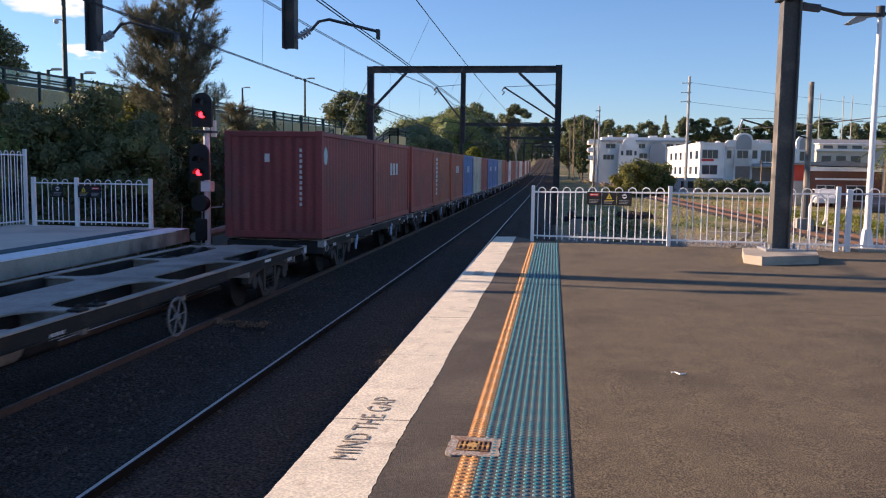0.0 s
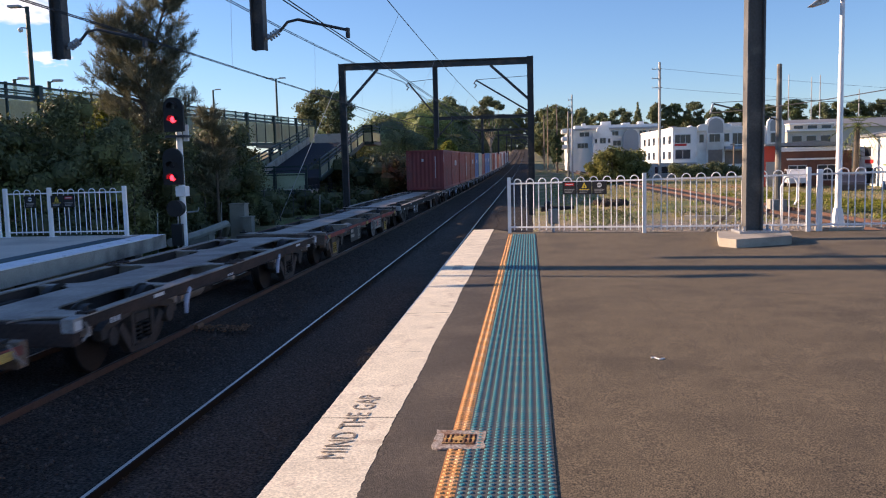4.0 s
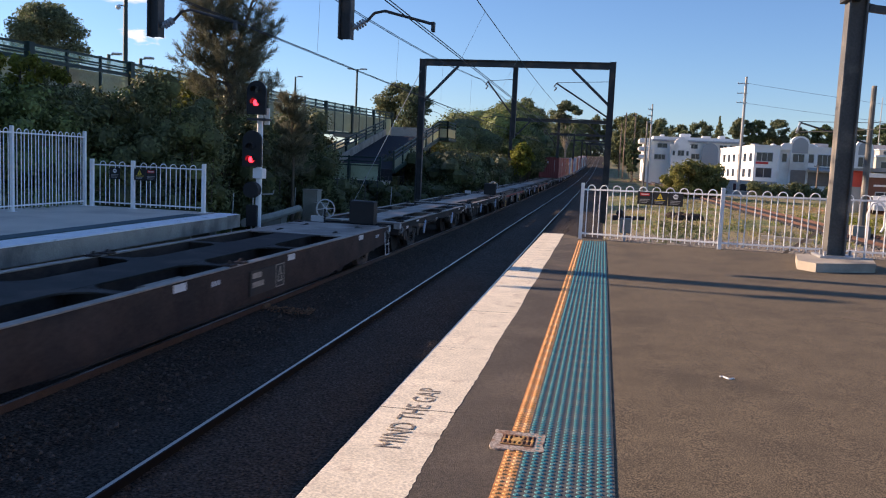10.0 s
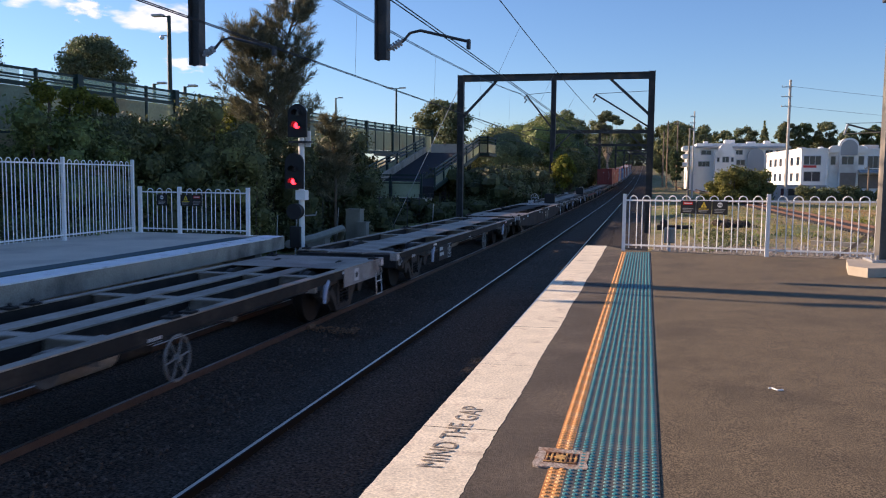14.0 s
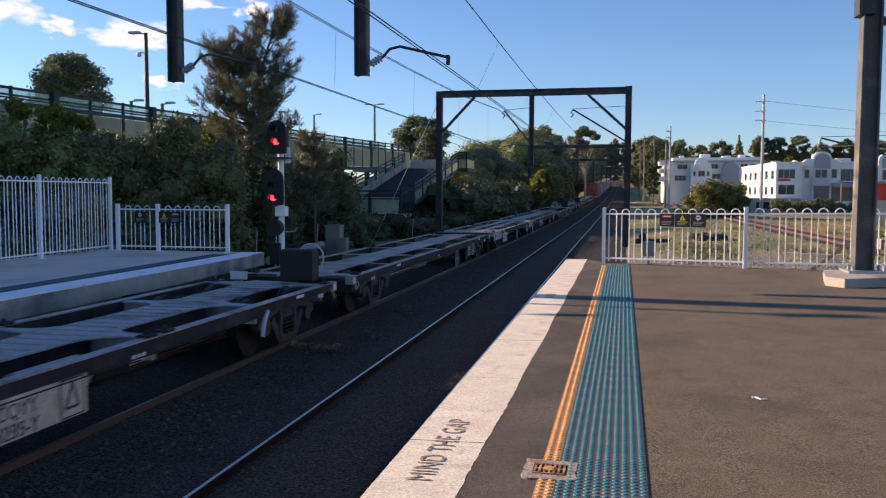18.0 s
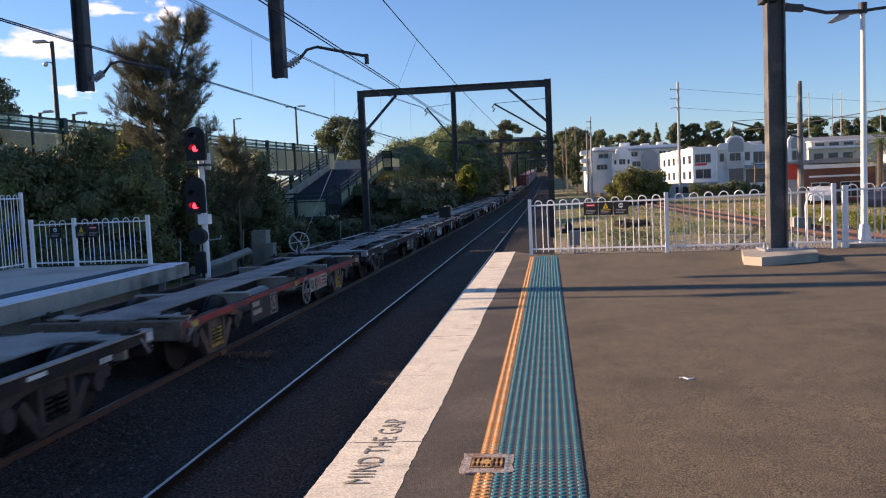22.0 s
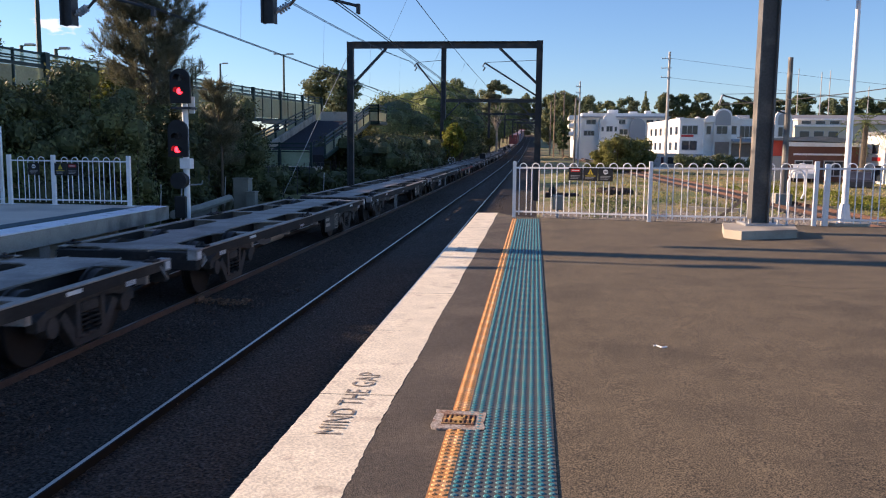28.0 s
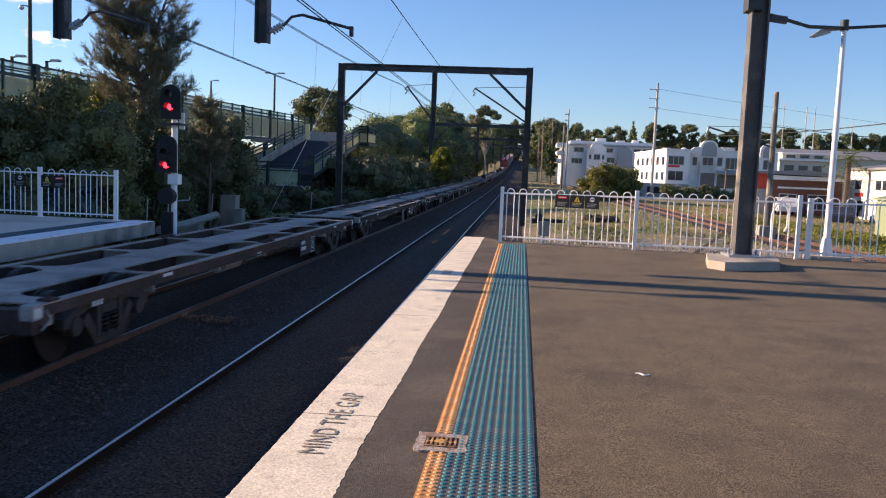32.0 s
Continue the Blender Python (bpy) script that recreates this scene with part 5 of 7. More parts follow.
def casuarina():
    rng = random.Random(3)
    base = Vector((-14.1, 29.5, 0.2))
    t = thing("casuarina_tree", "tall feathery grey-green she-oak tree rising from the bank", "tree")
    part("trunk", Geo().tube([base - Vector((0, 0, 0.6)), (-14.0, 29.5, 2.4), (-13.85, 29.5, 4.3)], 0.19, 9, 0.11), BARK, t)
    part("trunk", Geo().tube([(-13.85, 29.5, 4.2), (-13.5, 29.45, 5.8), (-13.0, 29.5, 7.4), (-12.85, 29.5, 8.3)], 0.09, 8, 0.015), BARK, t)
    part("trunk", Geo().tube([(-13.9, 29.5, 3.9), (-14.5, 29.6, 5.4), (-14.95, 29.5, 7.3)], 0.08, 8, 0.015), BARK, t)
    nrng = np.random.default_rng(9)
    twigs = []
    for k in range(150):
        # limbs leave the two leaders and reach out and up
        f = rng.random()
        lead = k % 3
        if lead == 0:
            p = Vector((-13.85, 29.5, 4.2)).lerp(Vector((-12.9, 29.5, 8.0)), f)
        elif lead == 1:
            p = Vector((-13.9, 29.5, 3.9)).lerp(Vector((-14.95, 29.5, 7.2)), f)
        else:
            p = Vector((-14.0, 29.5, 2.6)).lerp(Vector((-13.85, 29.5, 4.3)), f)
        a = rng.uniform(0, 6.28)
        ln = rng.uniform(0.9, 2.15) * (1 - 0.72 * f if lead < 2 else 1.0)
        tip = p + Vector((math.cos(a) * ln, math.sin(a) * ln * 0.85, (0.25 + 0.55 * rng.random()) * ln + 0.1))
        tip.x = min(-11.95, max(-16.25, tip.x))
        mid = p.lerp(tip, 0.5) - Vector((0, 0, 0.08 * ln))
        if k < 60:
            part("limb", Geo().tube([p, mid, tip], 0.035, 5, 0.008), BARK, t)
        for _ in range(9):
            s = rng.uniform(0.3, 1.05)
            q = p.lerp(mid, s * 2) if s < 0.5 else mid.lerp(tip, s * 2 - 1)
            dr = (tip - p).normalized() * 0.7 + Vector((rng.gauss(0, 0.5), rng.gauss(0, 0.5), 0.45 + rng.gauss(0, 0.35)))
            twigs.append((q, dr.normalized(), rng.uniform(0.28, 0.62)))
    part("crown", brushes(twigs, 50, nrng), NEEDLE, t)
    y2 = thing("casuarina_tree", "young feathery she-oak beside the taller one, in shade", "tree")
    part("trunk", Geo().tube([(-11.9, 31, -1.5), (-11.9, 31, 1.5), (-12.1, 31, 3.7)], 0.08, 8, 0.01), BARK, y2)
    twigs = []
    for k in range(60):
        f = rng.random()
        p = Vector((-11.9, 31, 0.3)).lerp(Vector((-12.1, 31, 3.7)), f)
        a, ln = rng.uniform(0, 6.28), rng.uniform(0.5, 1.25) * (1 - 0.75 * f)
        for _ in range(6):
            s = rng.random()
            d = Vector((math.cos(a), math.sin(a), 0.5))
            twigs.append((p + d * ln * s, (d + Vector((rng.gauss(0, 0.4), rng.gauss(0, 0.4), 0.4))).normalized(), rng.uniform(0.25, 0.5)))
    part("crown", brushes(twigs, 45, nrng), NEEDLE, y2)
    for k, (bx, by, h) in enumerate(((-14.0, 26.5, 3.2), (-13.2, 29.5, 2.6), (-15.5, 27.0, 3.9), (-12.9, 35.5, 3.0), (-13.6, 36.5, 3.2))):
        blobs = [((bx + rng.uniform(-0.9, 0.9), by + rng.uniform(-0.9, 0.9), rng.uniform(-0.9, h)), (0.7, 0.7, 0.7)) for _ in range(22)]
        bush("bush", "dark feathery shrub on the railway bank, in shade", blobs, 7500, 0.08, LEAF_SHADED if k % 2 else LEAF_DARK, 90 + k, narrow=0.4)


def clump_tree(x, y, z0, w, h, trunk, count, size, material, seed, label, bark=BARK, flat=0.75, n=26, core=0.6, big=1.0):
    rng = random.Random(seed)
    blobs = []
    half = (h - trunk) / 2
    for k in range(n):
        a, up = rng.uniform(0, 6.28), rng.uniform(-0.75, 1.0)
        out = math.sqrt(max(0.0, 1 - up * up)) * rng.uniform(0.55, 1.0)
        q = w * big * rng.uniform(0.085, 0.165)
        blobs.append(((x + (w / 2 - q) * out * math.cos(a), y + (w / 2 - q) * out * math.sin(a), z0 + trunk + half + (half - q * flat) * up), (q, q, q * flat)))
    return tree("tree", label, x, y, z0, trunk, blobs, count, size, material, seed, bark, r=max(0.12, w * 0.035), shell=0.62, narrow=0.6, limbs=4 if y > 200 else 7, core=core)


def trees():
    clump_tree(-40.3, 55.0, 1.5, 6.6, 10.4, 4.2, 24000, 0.1, RIDGE_LEAF, 101, "rounded leafy tree standing beyond the footbridge", n=62, core=0)
    clump_tree(-53.0, 55.0, 1.5, 8.4, 13.0, 4.0, 20000, 0.12, RIDGE_LEAF, 102, "leafy tree beyond the footbridge", n=60, core=0)
    clump_tree(-62.0, 70.0, 1.5, 12.0, 7.8, 2.0, 5000, 0.25, LEAF, 103, "broad dark tree beyond the footbridge")
    clump_tree(-23.3, 96.0, 1.0, 7.8, 9.8, 3.6, 16000, 0.14, RIDGE_LEAF, 104, "gum tree with an open crown and pale trunk", PALE_BARK, n=46, flat=0.6, core=0)
    k = 110
    rng = random.Random(8)
    # wood along the left of the line
    for x, y, w, h in ((-17, 98, 10, 8.4), (-12.5, 104, 9, 9.2), (-16, 112, 11, 10), (-11.5, 118, 10, 10.5), (-8.6, 96, 4, 6.0), (-14.6, 130, 11, 12.6), (-20, 128, 13, 11), (-14, 160, 12, 10.5), (-12, 180, 11, 10.5), (-11.5, 205, 12, 11.5), (-13, 235, 14, 12.5), (-12, 270, 14, 14), (-24, 150, 14, 10.5), (-30, 120, 12, 8), (-34, 140, 14, 9)):
        clump_tree(x, y, rise(y) - 1.3, w * 1.15, h, h * 0.12, int(14000 + w * 900), 0.17 if y > 120 else 0.11, (LEAF, LEAF_GUM, LEAF_DARK, LEAF)[k % 4], k, "dense leafy tree in the wood beside the line", n=26, big=1.45, core=0.82)
        k += 1
    clump_tree(-8.6, 90.0, -1.0, 3.2, 5.2, 0.8, 2600, 0.15, LEAF_YELLOW, 140, "small bright yellow-green tree beside the line", flat=1.2)
    clump_tree(-14.0, 146.0, rise(146) - 1, 8.6, 13.4 - rise(146) + 1, 6.0, 14000, 0.17, RIDGE_LEAF, 139, "rounded gum tree standing above the wood", PALE_BARK, n=40, flat=0.65, core=0.3)
    clump_tree(-6.8, 150.0, rise(150) - 1, 7.0, 13.6 - rise(150) + 1, 6.5, 9000, 0.17, RIDGE_LEAF, 141, "tall gum tree with an open crown above the wood", PALE_BARK, n=17, flat=0.55, core=0)
    for y in (330, 380):
        for x in (-18, -13, 9, 20, 30):
            clump_tree(x + rng.uniform(-2, 2), y + rng.uniform(-10, 10), rise(y) - 1, 12, 17 + rng.uniform(-3, 3), 1, 3200, 0.45, LEAF_DARK, k, "dark distant tree closing the view along the line")
            k += 1
    for i in range(8):
        x = -30 + 8.5 * i + rng.uniform(-2, 2)
        clump_tree(x, 486 + rng.uniform(-6, 10), rise(460) - 0.5, 19, 23 + rng.uniform(-3, 4), 0.5, 4200, 0.5, LEAF_DARK, k, "dark distant tree closing the view along the line", n=30)
        k += 1
    blobs = [((-32 + 1.6 * i + rng.uniform(-1, 1), 478 + rng.uniform(-3, 3), rise(460) + rng.uniform(0, 5)), (3.2, 2.5, 3.0)) for i in range(44)]
    bush("undergrowth", "dark distant scrub closing the view along the line", blobs, 7000, 0.45, LEAF_DARK, 181, stems=False, category="undergrowth")
    for x, y in ((-12.5, 300), (-13, 340), (-12.5, 390), (4.5, 260), (5.5, 320), (6, 390)):
        clump_tree(x, y, rise(y) - 1, 8.5, (15 if x < 0 else 10) + rng.uniform(-2, 2), 0.6, 4200, 0.35, LEAF_DARK, k, "dark distant tree closing the view along the line", n=30)
        k += 1
    # right of the line
    for x, y, w, h in ((4.9, 150, 2.6, 6.8), (5.6, 165, 3.4, 8.0), (5.6, 190, 4, 8.6)):
        clump_tree(x, y, rise(y) * 0.8 - 1, w, h, 1, 3600, 0.22, LEAF_GUM, k, "slender leafy tree among the power poles")
        k += 1
    # ridge behind the white buildings
    crowns = [(15.7, 5.5, 15.0), (22.8, 5, 14.6), (27.3, 8.5, 17.6), (39.1, 8, 18.7), (43.4, 8, 18.2), (49.0, 8.5, 18.6), (54.0, 7, 16.2), (60.1, 9, 17.4), (65.0, 8, 15.6), (69.8, 8, 16.7), (77.7, 10, 18.2), (84.1, 8, 16.8), (89.5, 8, 17.2), (94.5, 9, 17.6), (101.4, 9, 17.4)]
    crowns += [(106 + 6.5 * i, rng.uniform(8, 11), rng.uniform(15, 18.5)) for i in range(15)]
    crowns += [(36 + 4.6 * i, rng.uniform(6.5, 9), rng.uniform(13.0, 14.8)) for i in range(24)]
    for i, (x, w, h) in enumerate(crowns):
        low = i >= len(crowns) - 24
        clump_tree(x, 255 + rng.uniform(8, 20) if low else 255 + rng.uniform(-3, 3), 1.2, w, h - 1.2, h * (0.35 if low else 0.5), 3400, 0.3, (RIDGE_LEAF, LEAF_GUM, RIDGE_LEAF)[i % 3], k, "spreading gum tree on the ridge behind the buildings", n=26, flat=0.7, core=0.5)
        k += 1
    # row of tall unseen trees, added to keep the morning sun off the tracks
    for i, y in enumerate((-17, -11, -5, 1, 7, 13, 19, 25)):
        blobs = [((rng.uniform(-34, -30.5), y + rng.uniform(-3.4, 3.4), 8.25 if q < 26 else rng.uniform(2.5, 7.8)), (0.95, 0.95, 0.85)) for q in range(64)]
        tree("tree", "dense dark unseen tree, added beyond the footbridge to shade the tracks", -32.0, y, 1.2, 3.5, blobs, 9000, 0.3, LEAF_DARK, 300 + i, narrow=0.7)
    # conifer
    blobs = [((30.5, 240, 8 + i * 0.9), (2.6 - 0.24 * i, 2.6 - 0.24 * i, 0.7)) for i in range(11)]
    tree("tree", "dark pointed pine tree on the ridge", 30.5, 240, 0, 15, blobs, 2500, 0.35, LEAF_DARK, k, r=0.3)
    # scrub mound by the siding
    for i, (x, y, r, h) in enumerate(((9.3, 92, 2.1, 4.6), (10.9, 93, 1.9, 3.9), (7.4, 94, 1.4, 3.3), (12.1, 95, 1.3, 2.4))):
        z = ground_z(x, y)
        blobs = [((x + rng.uniform(-r, r) * 0.8, y + rng.uniform(-r, r) * 0.6, z + rng.uniform(0.1, h * 0.8)), (r * 0.38, r * 0.38, r * 0.34)) for _ in range(22)]
        bush("bush", "rounded olive-green bush on the grass beside the siding", blobs, 5200, 0.14, MOUND_LEAF, 200 + i)
    for i in range(9):
        x, y = 19.5 + i * 1.9, 110 + 0.3 * i
        z = ground_z(x, y)
        blobs = [((x + rng.uniform(-1.3, 1.3), y + rng.uniform(-0.6, 0.6), z + rng.uniform(0.2, 1.4)), (0.7, 0.6, 0.6)) for _ in range(9)]
        bush("hedge", "clipped dark green hedge in front of the white building", blobs, 1500, 0.14, LEAF_DARK, 220 + i, category="hedge")
    # palm
    t = thing("palm_tree", "palm tree with a shaggy crown beside the red shed", "tree")
    px, py = 26.9, 72.3
    part("trunk", Geo().tube([(px, py, -1.6), (px + 0.1, py, 3.9)], 0.26, 10, 0.2), BARK, t)
    for i in range(26):
        a, e = i * 2.4, 0.9 - (i % 5) * 0.42
        d = Vector((math.cos(a) * math.cos(e), math.sin(a) * math.cos(e), math.sin(e)))
        p0 = Vector((px + 0.1, py, 3.9))
        pts = [p0 + d * s - Vector((0, 0, 0.22 * s * s)) for s in (0, 0.6, 1.2, 1.8, 2.3)]
        g = Geo()
        side = d.cross(Vector((0, 0, 1))).normalized()
        for u, v in zip(pts, pts[1:]):
            for s in (-1, 1):
                for q in (0.0, 0.5):
                    m = u.lerp(v, q)
                    g.add([m, m + side * s * 0.42 - Vector((0, 0, 0.16)) + d * 0.2, m + d * 0.09], [(0, 1, 2)])
        g.tube(pts, 0.02, 4)
        part("frond", g, LEAF, t)


def grass():
    rng = np.random.default_rng(17)
    n = 17000
    x = rng.uniform(1.5, 34, n)
    y = 24 + 70 * rng.random(n) ** 1.5
    keep = (y > 38.5 - 0.3 * x + 2.0 * np.sin(x * 1.3)) & (np.abs(x - np.array([SIDING_X(v) for v in y])) > 1.5)
    x, y = x[keep], y[keep]
    z = np.array([ground_z(a, b) for a, b in zip(x, y)])
    h = rng.uniform(0.05, 0.17, len(x)) * (0.6 + 0.8 * (np.sin(x * 0.9) * np.sin(y * 0.5) > -0.1))
    a = rng.uniform(0, 6.28, len(x))
    dx, dy = np.cos(a) * 0.05, np.sin(a) * 0.05
    lx, ly = rng.normal(0, 0.06, len(x)), rng.normal(0, 0.06, len(x))
    v = np.stack([np.stack([x - dx, y - dy, z], 1), np.stack([x + dx, y + dy, z], 1), np.stack([x + lx, y + ly, z + h], 1)], 1).reshape(-1, 3)
    me = bpy.data.meshes.new("grass")
    me.from_pydata(v.tolist(), [], np.arange(len(v)).reshape(-1, 3).tolist())
    me.materials.append(GRASS_BLADE)
    single("grass", me, GRASS_BLADE, "tufts of dry yellow and green grass beside the siding", "grass", kind="stuff")
    # gravel strip behind the fence
    pale = mat("pale_gravel_bed", (0.30, 0.245, 0.195), 0.95, vary=0.35, scale=3, fine=14, bump=0.02, tint=(0.22, 0.19, 0.12), patch=0.35, patch_scale=0.5, speckle=0.5, speckle_scale=28)
    b = Geo()
    for i in range(29):
        x = 0.4 + i * 0.62
        for j in range(13):
            y = 18.72 - 0.36 * x + 0.011 * x * x + 1.72 * j + (1.5 * math.sin(x * 1.3) + 0.8 * math.sin(x * 4.1) if j == 12 else 0)
            b.v.append((x, y, ground_z(x, y) + (0.03 if j < 12 else -0.05)))
    b.f = [(i * 13 + j, i * 13 + j + 1, (i + 1) * 13 + j + 1, (i + 1) * 13 + j) for i in range(28) for j in range(12)]
    single("gravel_strip", b, pale, "strip of pale gravel and dirt behind the platform fence", "gravel", kind="structure")
    g = Geo()
    for k in range(7500):
        x = rng.uniform(0.3, 14)
        y = 30 - 0.36 * x + 0.011 * x * x + abs(rng.normal(0, 5.0)) + 0.25
        if y > 44:
            continue
        r = rng.uniform(0.025, 0.06)
        z = ground_z(x, y) + 0.035
        p = [(x + r * math.cos(i * 1.57 + k), y + r * math.sin(i * 1.57 + k), z) for i in range(4)]
        g.add(p + [(x, y, z + r * 0.8)], [(0, 1, 4), (1, 2, 4), (2, 3, 4), (3, 0, 4)])
    gm = mat("pale_gravel", (0.31, 0.26, 0.20), 0.9, vary=0.3, scale=8, fine=60, island=0.6)
    single("gravel", g.mesh("gravel", gm, smooth=False), gm, "pale brown gravel strewn behind the fence", "gravel", kind="stuff")

    rr = random.Random(41)
    blobs = [((SIDING_X(y) + rr.uniform(2.2, 7.5), y, ground_z(SIDING_X(y) + 4, y) + rr.uniform(0.0, 0.1)), (0.7, 1.0, 0.16)) for y in (rr.uniform(22, 62) for _ in range(90))]
    single("weeds", leaves("weeds", [q for q, _ in blobs], [q for _, q in blobs], 16000, 0.1, LEAF_YELLOW, 42, 0.35), LEAF_YELLOW, "bright green weeds growing beyond the siding", "weeds", kind="stuff")
    blobs = [((rr.uniform(1.2, 4.6), rr.uniform(30, 44), ground_z(3, 36) + rr.uniform(0, 0.15)), (0.6, 0.7, 0.25)) for _ in range(8)]
    single("scrub", leaves("scrub", [q for q, _ in blobs], [q for _, q in blobs], 1300, 0.09, LEAF_DARK, 43, 0.35), LEAF_DARK, "low dark green scrub patches in the dry grass", "scrub", kind="stuff")


bank_bushes()
casuarina()
trees()
grass()


# ---- right of the line: lamp, poles, buildings ----
def platform_lamp():
    s = thing("platform_lamp", "white tapered platform lamp post with two outreach arms", "platform lamp")
    x, y = 6.02, 16.85
    part("pole", Geo().tube([(x, y, 0.18), (x, y, 4.6)], 0.068, 14, 0.042), WHITE_FENCE, s)
    foot = Geo().tube([(x, y, 0.17), (x, y, 0.54)], 0.15, 4, 0.09)
    part("foot", foot, WHITE_FENCE, s)
    part("cap", Geo().tube([(x, y, 4.52), (x, y, 4.72)], 0.075, 12), DARK_STEEL, s)
    part("outreach", Geo().tube([(x - 1.66, y - 0.9, 4.62), (x - 0.8, y - 0.45, 4.50), (x, y, 4.57)], 0.035, 8), DARK_STEEL, s)
    part("outreach", Geo().tube([(x, y, 4.57), (x + 1.0, y, 4.65), (x + 2.2, y, 4.82)], 0.03, 8), DARK_STEEL, s)
    part("lamp_arm", Geo().tube([(x, y, 4.56), (x - 0.4, y, 4.50)], 0.022, 8), GALV, s)
    part("lamp_head", Geo().prism([(x - 0.62, 4.40), (x - 0.52, 4.39), (x - 0.28, 4.46), (x - 0.3, 4.52), (x - 0.46, 4.52)], "y", y - 0.11, y + 0.11), GALV, s)
    single("lamp_footing", Geo().prism([(5.62, 16.95), (5.75, 16.45), (6.3, 16.4), (6.5, 16.8), (6.4, 17.1), (5.8, 17.15)], "z", -0.05, 0.055).lay(), CONCRETE, "chipped pale concrete footing under the lamp post", "footing", kind="structure")


def pole(x, y, z1, label, steel=POST_STEEL, r=0.14, arms=(), z0=None, name="utility_pole"):
    z0 = ground_z(x, y) - 0.3 if z0 is None else z0
    p = thing(name, label, "pole", group="poles beside the line")
    part("shaft", Geo().tube([(x, y, z0), (x, y, z1)], r, 10, r * 0.7), steel, p)
    for z, ln in arms:
        part("crossarm", Geo().beam((x - ln, y, z), (x + ln * 0.3, y, z + 0.05), 0.08, 0.09), steel, p)
        for q in (-ln * 0.95, -ln * 0.5):
            part("insulator", Geo().tube([(x + q, y, z + 0.05), (x + q, y, z + 0.2)], 0.035, 6), GALV, p)
    return p


PALE_STEEL = mat("pale_weathered_pole", (0.45, 0.43, 0.40), 0.6, vary=0.12, scale=1.5, fine=20)
WOOD_POLE = mat("grey_timber_pole", (0.22, 0.17, 0.125), 0.9, vary=0.25, scale=2, fine=30)


def poles():
    pole(17.2, 113.0, 14.2, "tall pale power pole with stepped crossarms", PALE_STEEL, 0.22, ((13.3, 1.0), (12.1, 1.0), (10.9, 1.0)))
    p = pole(12.35, 43.0, 6.08, "slender steel mast with a bracket arm and registration wire", POST_STEEL, 0.17)
    part("cantilever", Geo().tube([(12.2, 43, 3.4), (9.2, 43, 4.25)], 0.04, 6), DARK_STEEL, p)
    part("tie_rod", Geo().tube([(12.3, 43, 4.35), (9.1, 43, 4.3)], 0.014, 5), DARK_STEEL, p)
    part("insulator", Geo().tube([(9.2, 43, 4.25), (9.05, 43, 3.75)], 0.05, 6), GALV, p)
    part("base", Geo().box(11.9, 12.7, 42.6, 43.4, -1.5, -0.55, 0.03), CONCRETE, p)
    for x, y, z, r in ((5.0, 150, 11.7, 0.15), (3.7, 165, 12.7, 0.15), (3.2, 178, 11.4, 0.15)):
        pole(x, y, z, "weathered timber power pole", WOOD_POLE, r, ((z - 0.6, 0.7),))
    pole(5.75, 112.0, 10.3, "tall pale steel pole with side spikes", PALE_STEEL, 0.13, ((9.6, 0.5), (8.8, 0.5), (8.0, 0.5)))
    pole(4.5, 96.0, 7.2, "dark steel post beside the siding", POST_STEEL, 0.13)
    pole(26.5, 112.0, 3.4, "short timber pole in front of the white building", WOOD_POLE, 0.13, ((3.2, 0.5),))
    for x, y, z in ((59.3, 200, 20.1), (57.9, 180, 17.6), (59.6, 180, 17.9), (71, 190, 15.5)):
        pole(x, y, z, "distant thin radio mast on the ridge", PALE_STEEL, 0.12)
    for a, b in (((17.2, 113, 13.4), (70, 120, 8.5)), ((17.2, 113, 10.9), (70, 120, 6.9)), ((12.3, 43, 4.4), (40, 60, 4.9)), ((9, 43, 3.8), (14, 12, 4.2))):
        pts = [Vector(a).lerp(Vector(b), i / 10) - Vector((0, 0, 1.6 * i / 10 * (1 - i / 10))) for i in range(11)]
        single("power_line", Geo().tube(pts, 0.02, 4), BLACK, "thin drooping power line between poles", "power line", group="power lines")


def window(parent, x0, x1, z0, z1, y, mullions=1):
    """A window set in a wall that faces -y."""
    w = part("window", Geo().box(x0, x1, y - 0.02, y + 0.04, z0, z1), WINDOW, parent)
    for a, b, c, d in ((x0 - 0.05, x1 + 0.05, z1, z1 + 0.07), (x0 - 0.07, x1 + 0.07, z0 - 0.1, z0), (x0 - 0.05, x0, z0, z1), (x1, x1 + 0.05, z0, z1)):
        part("frame", Geo().box(a, b, y - 0.07, y + 0.02, c, d), FRAME, w)
    for k in range(mullions):
        m = x0 + (x1 - x0) * (k + 1) / (mullions + 1)
        part("mullion", Geo().box(m - 0.03, m + 0.03, y - 0.04, y, z0, z1), FRAME, w)
    return w


def side_window(parent, x, y0, y1, z0, z1):
    w = part("window", Geo().box(x - 0.02, x + 0.04, y0, y1, z0, z1), WINDOW, parent)
    part("frame", Geo().box(x - 0.06, x + 0.02, y0 - 0.06, y1 + 0.06, z1, z1 + 0.08), FRAME, w)
    part("sill", Geo().box(x - 0.08, x + 0.02, y0 - 0.06, y1 + 0.06, z0 - 0.1, z0), FRAME, w)


def rounded_gable(x0, x1, z0, z1, n=14):
    r = (x1 - x0) / 2
    return [(x0, z0), (x1, z0)] + [((x0 + x1) / 2 + r * math.cos(a), z1 - r + r * math.sin(a)) for a in (math.pi * k / n for k in range(n + 1))]


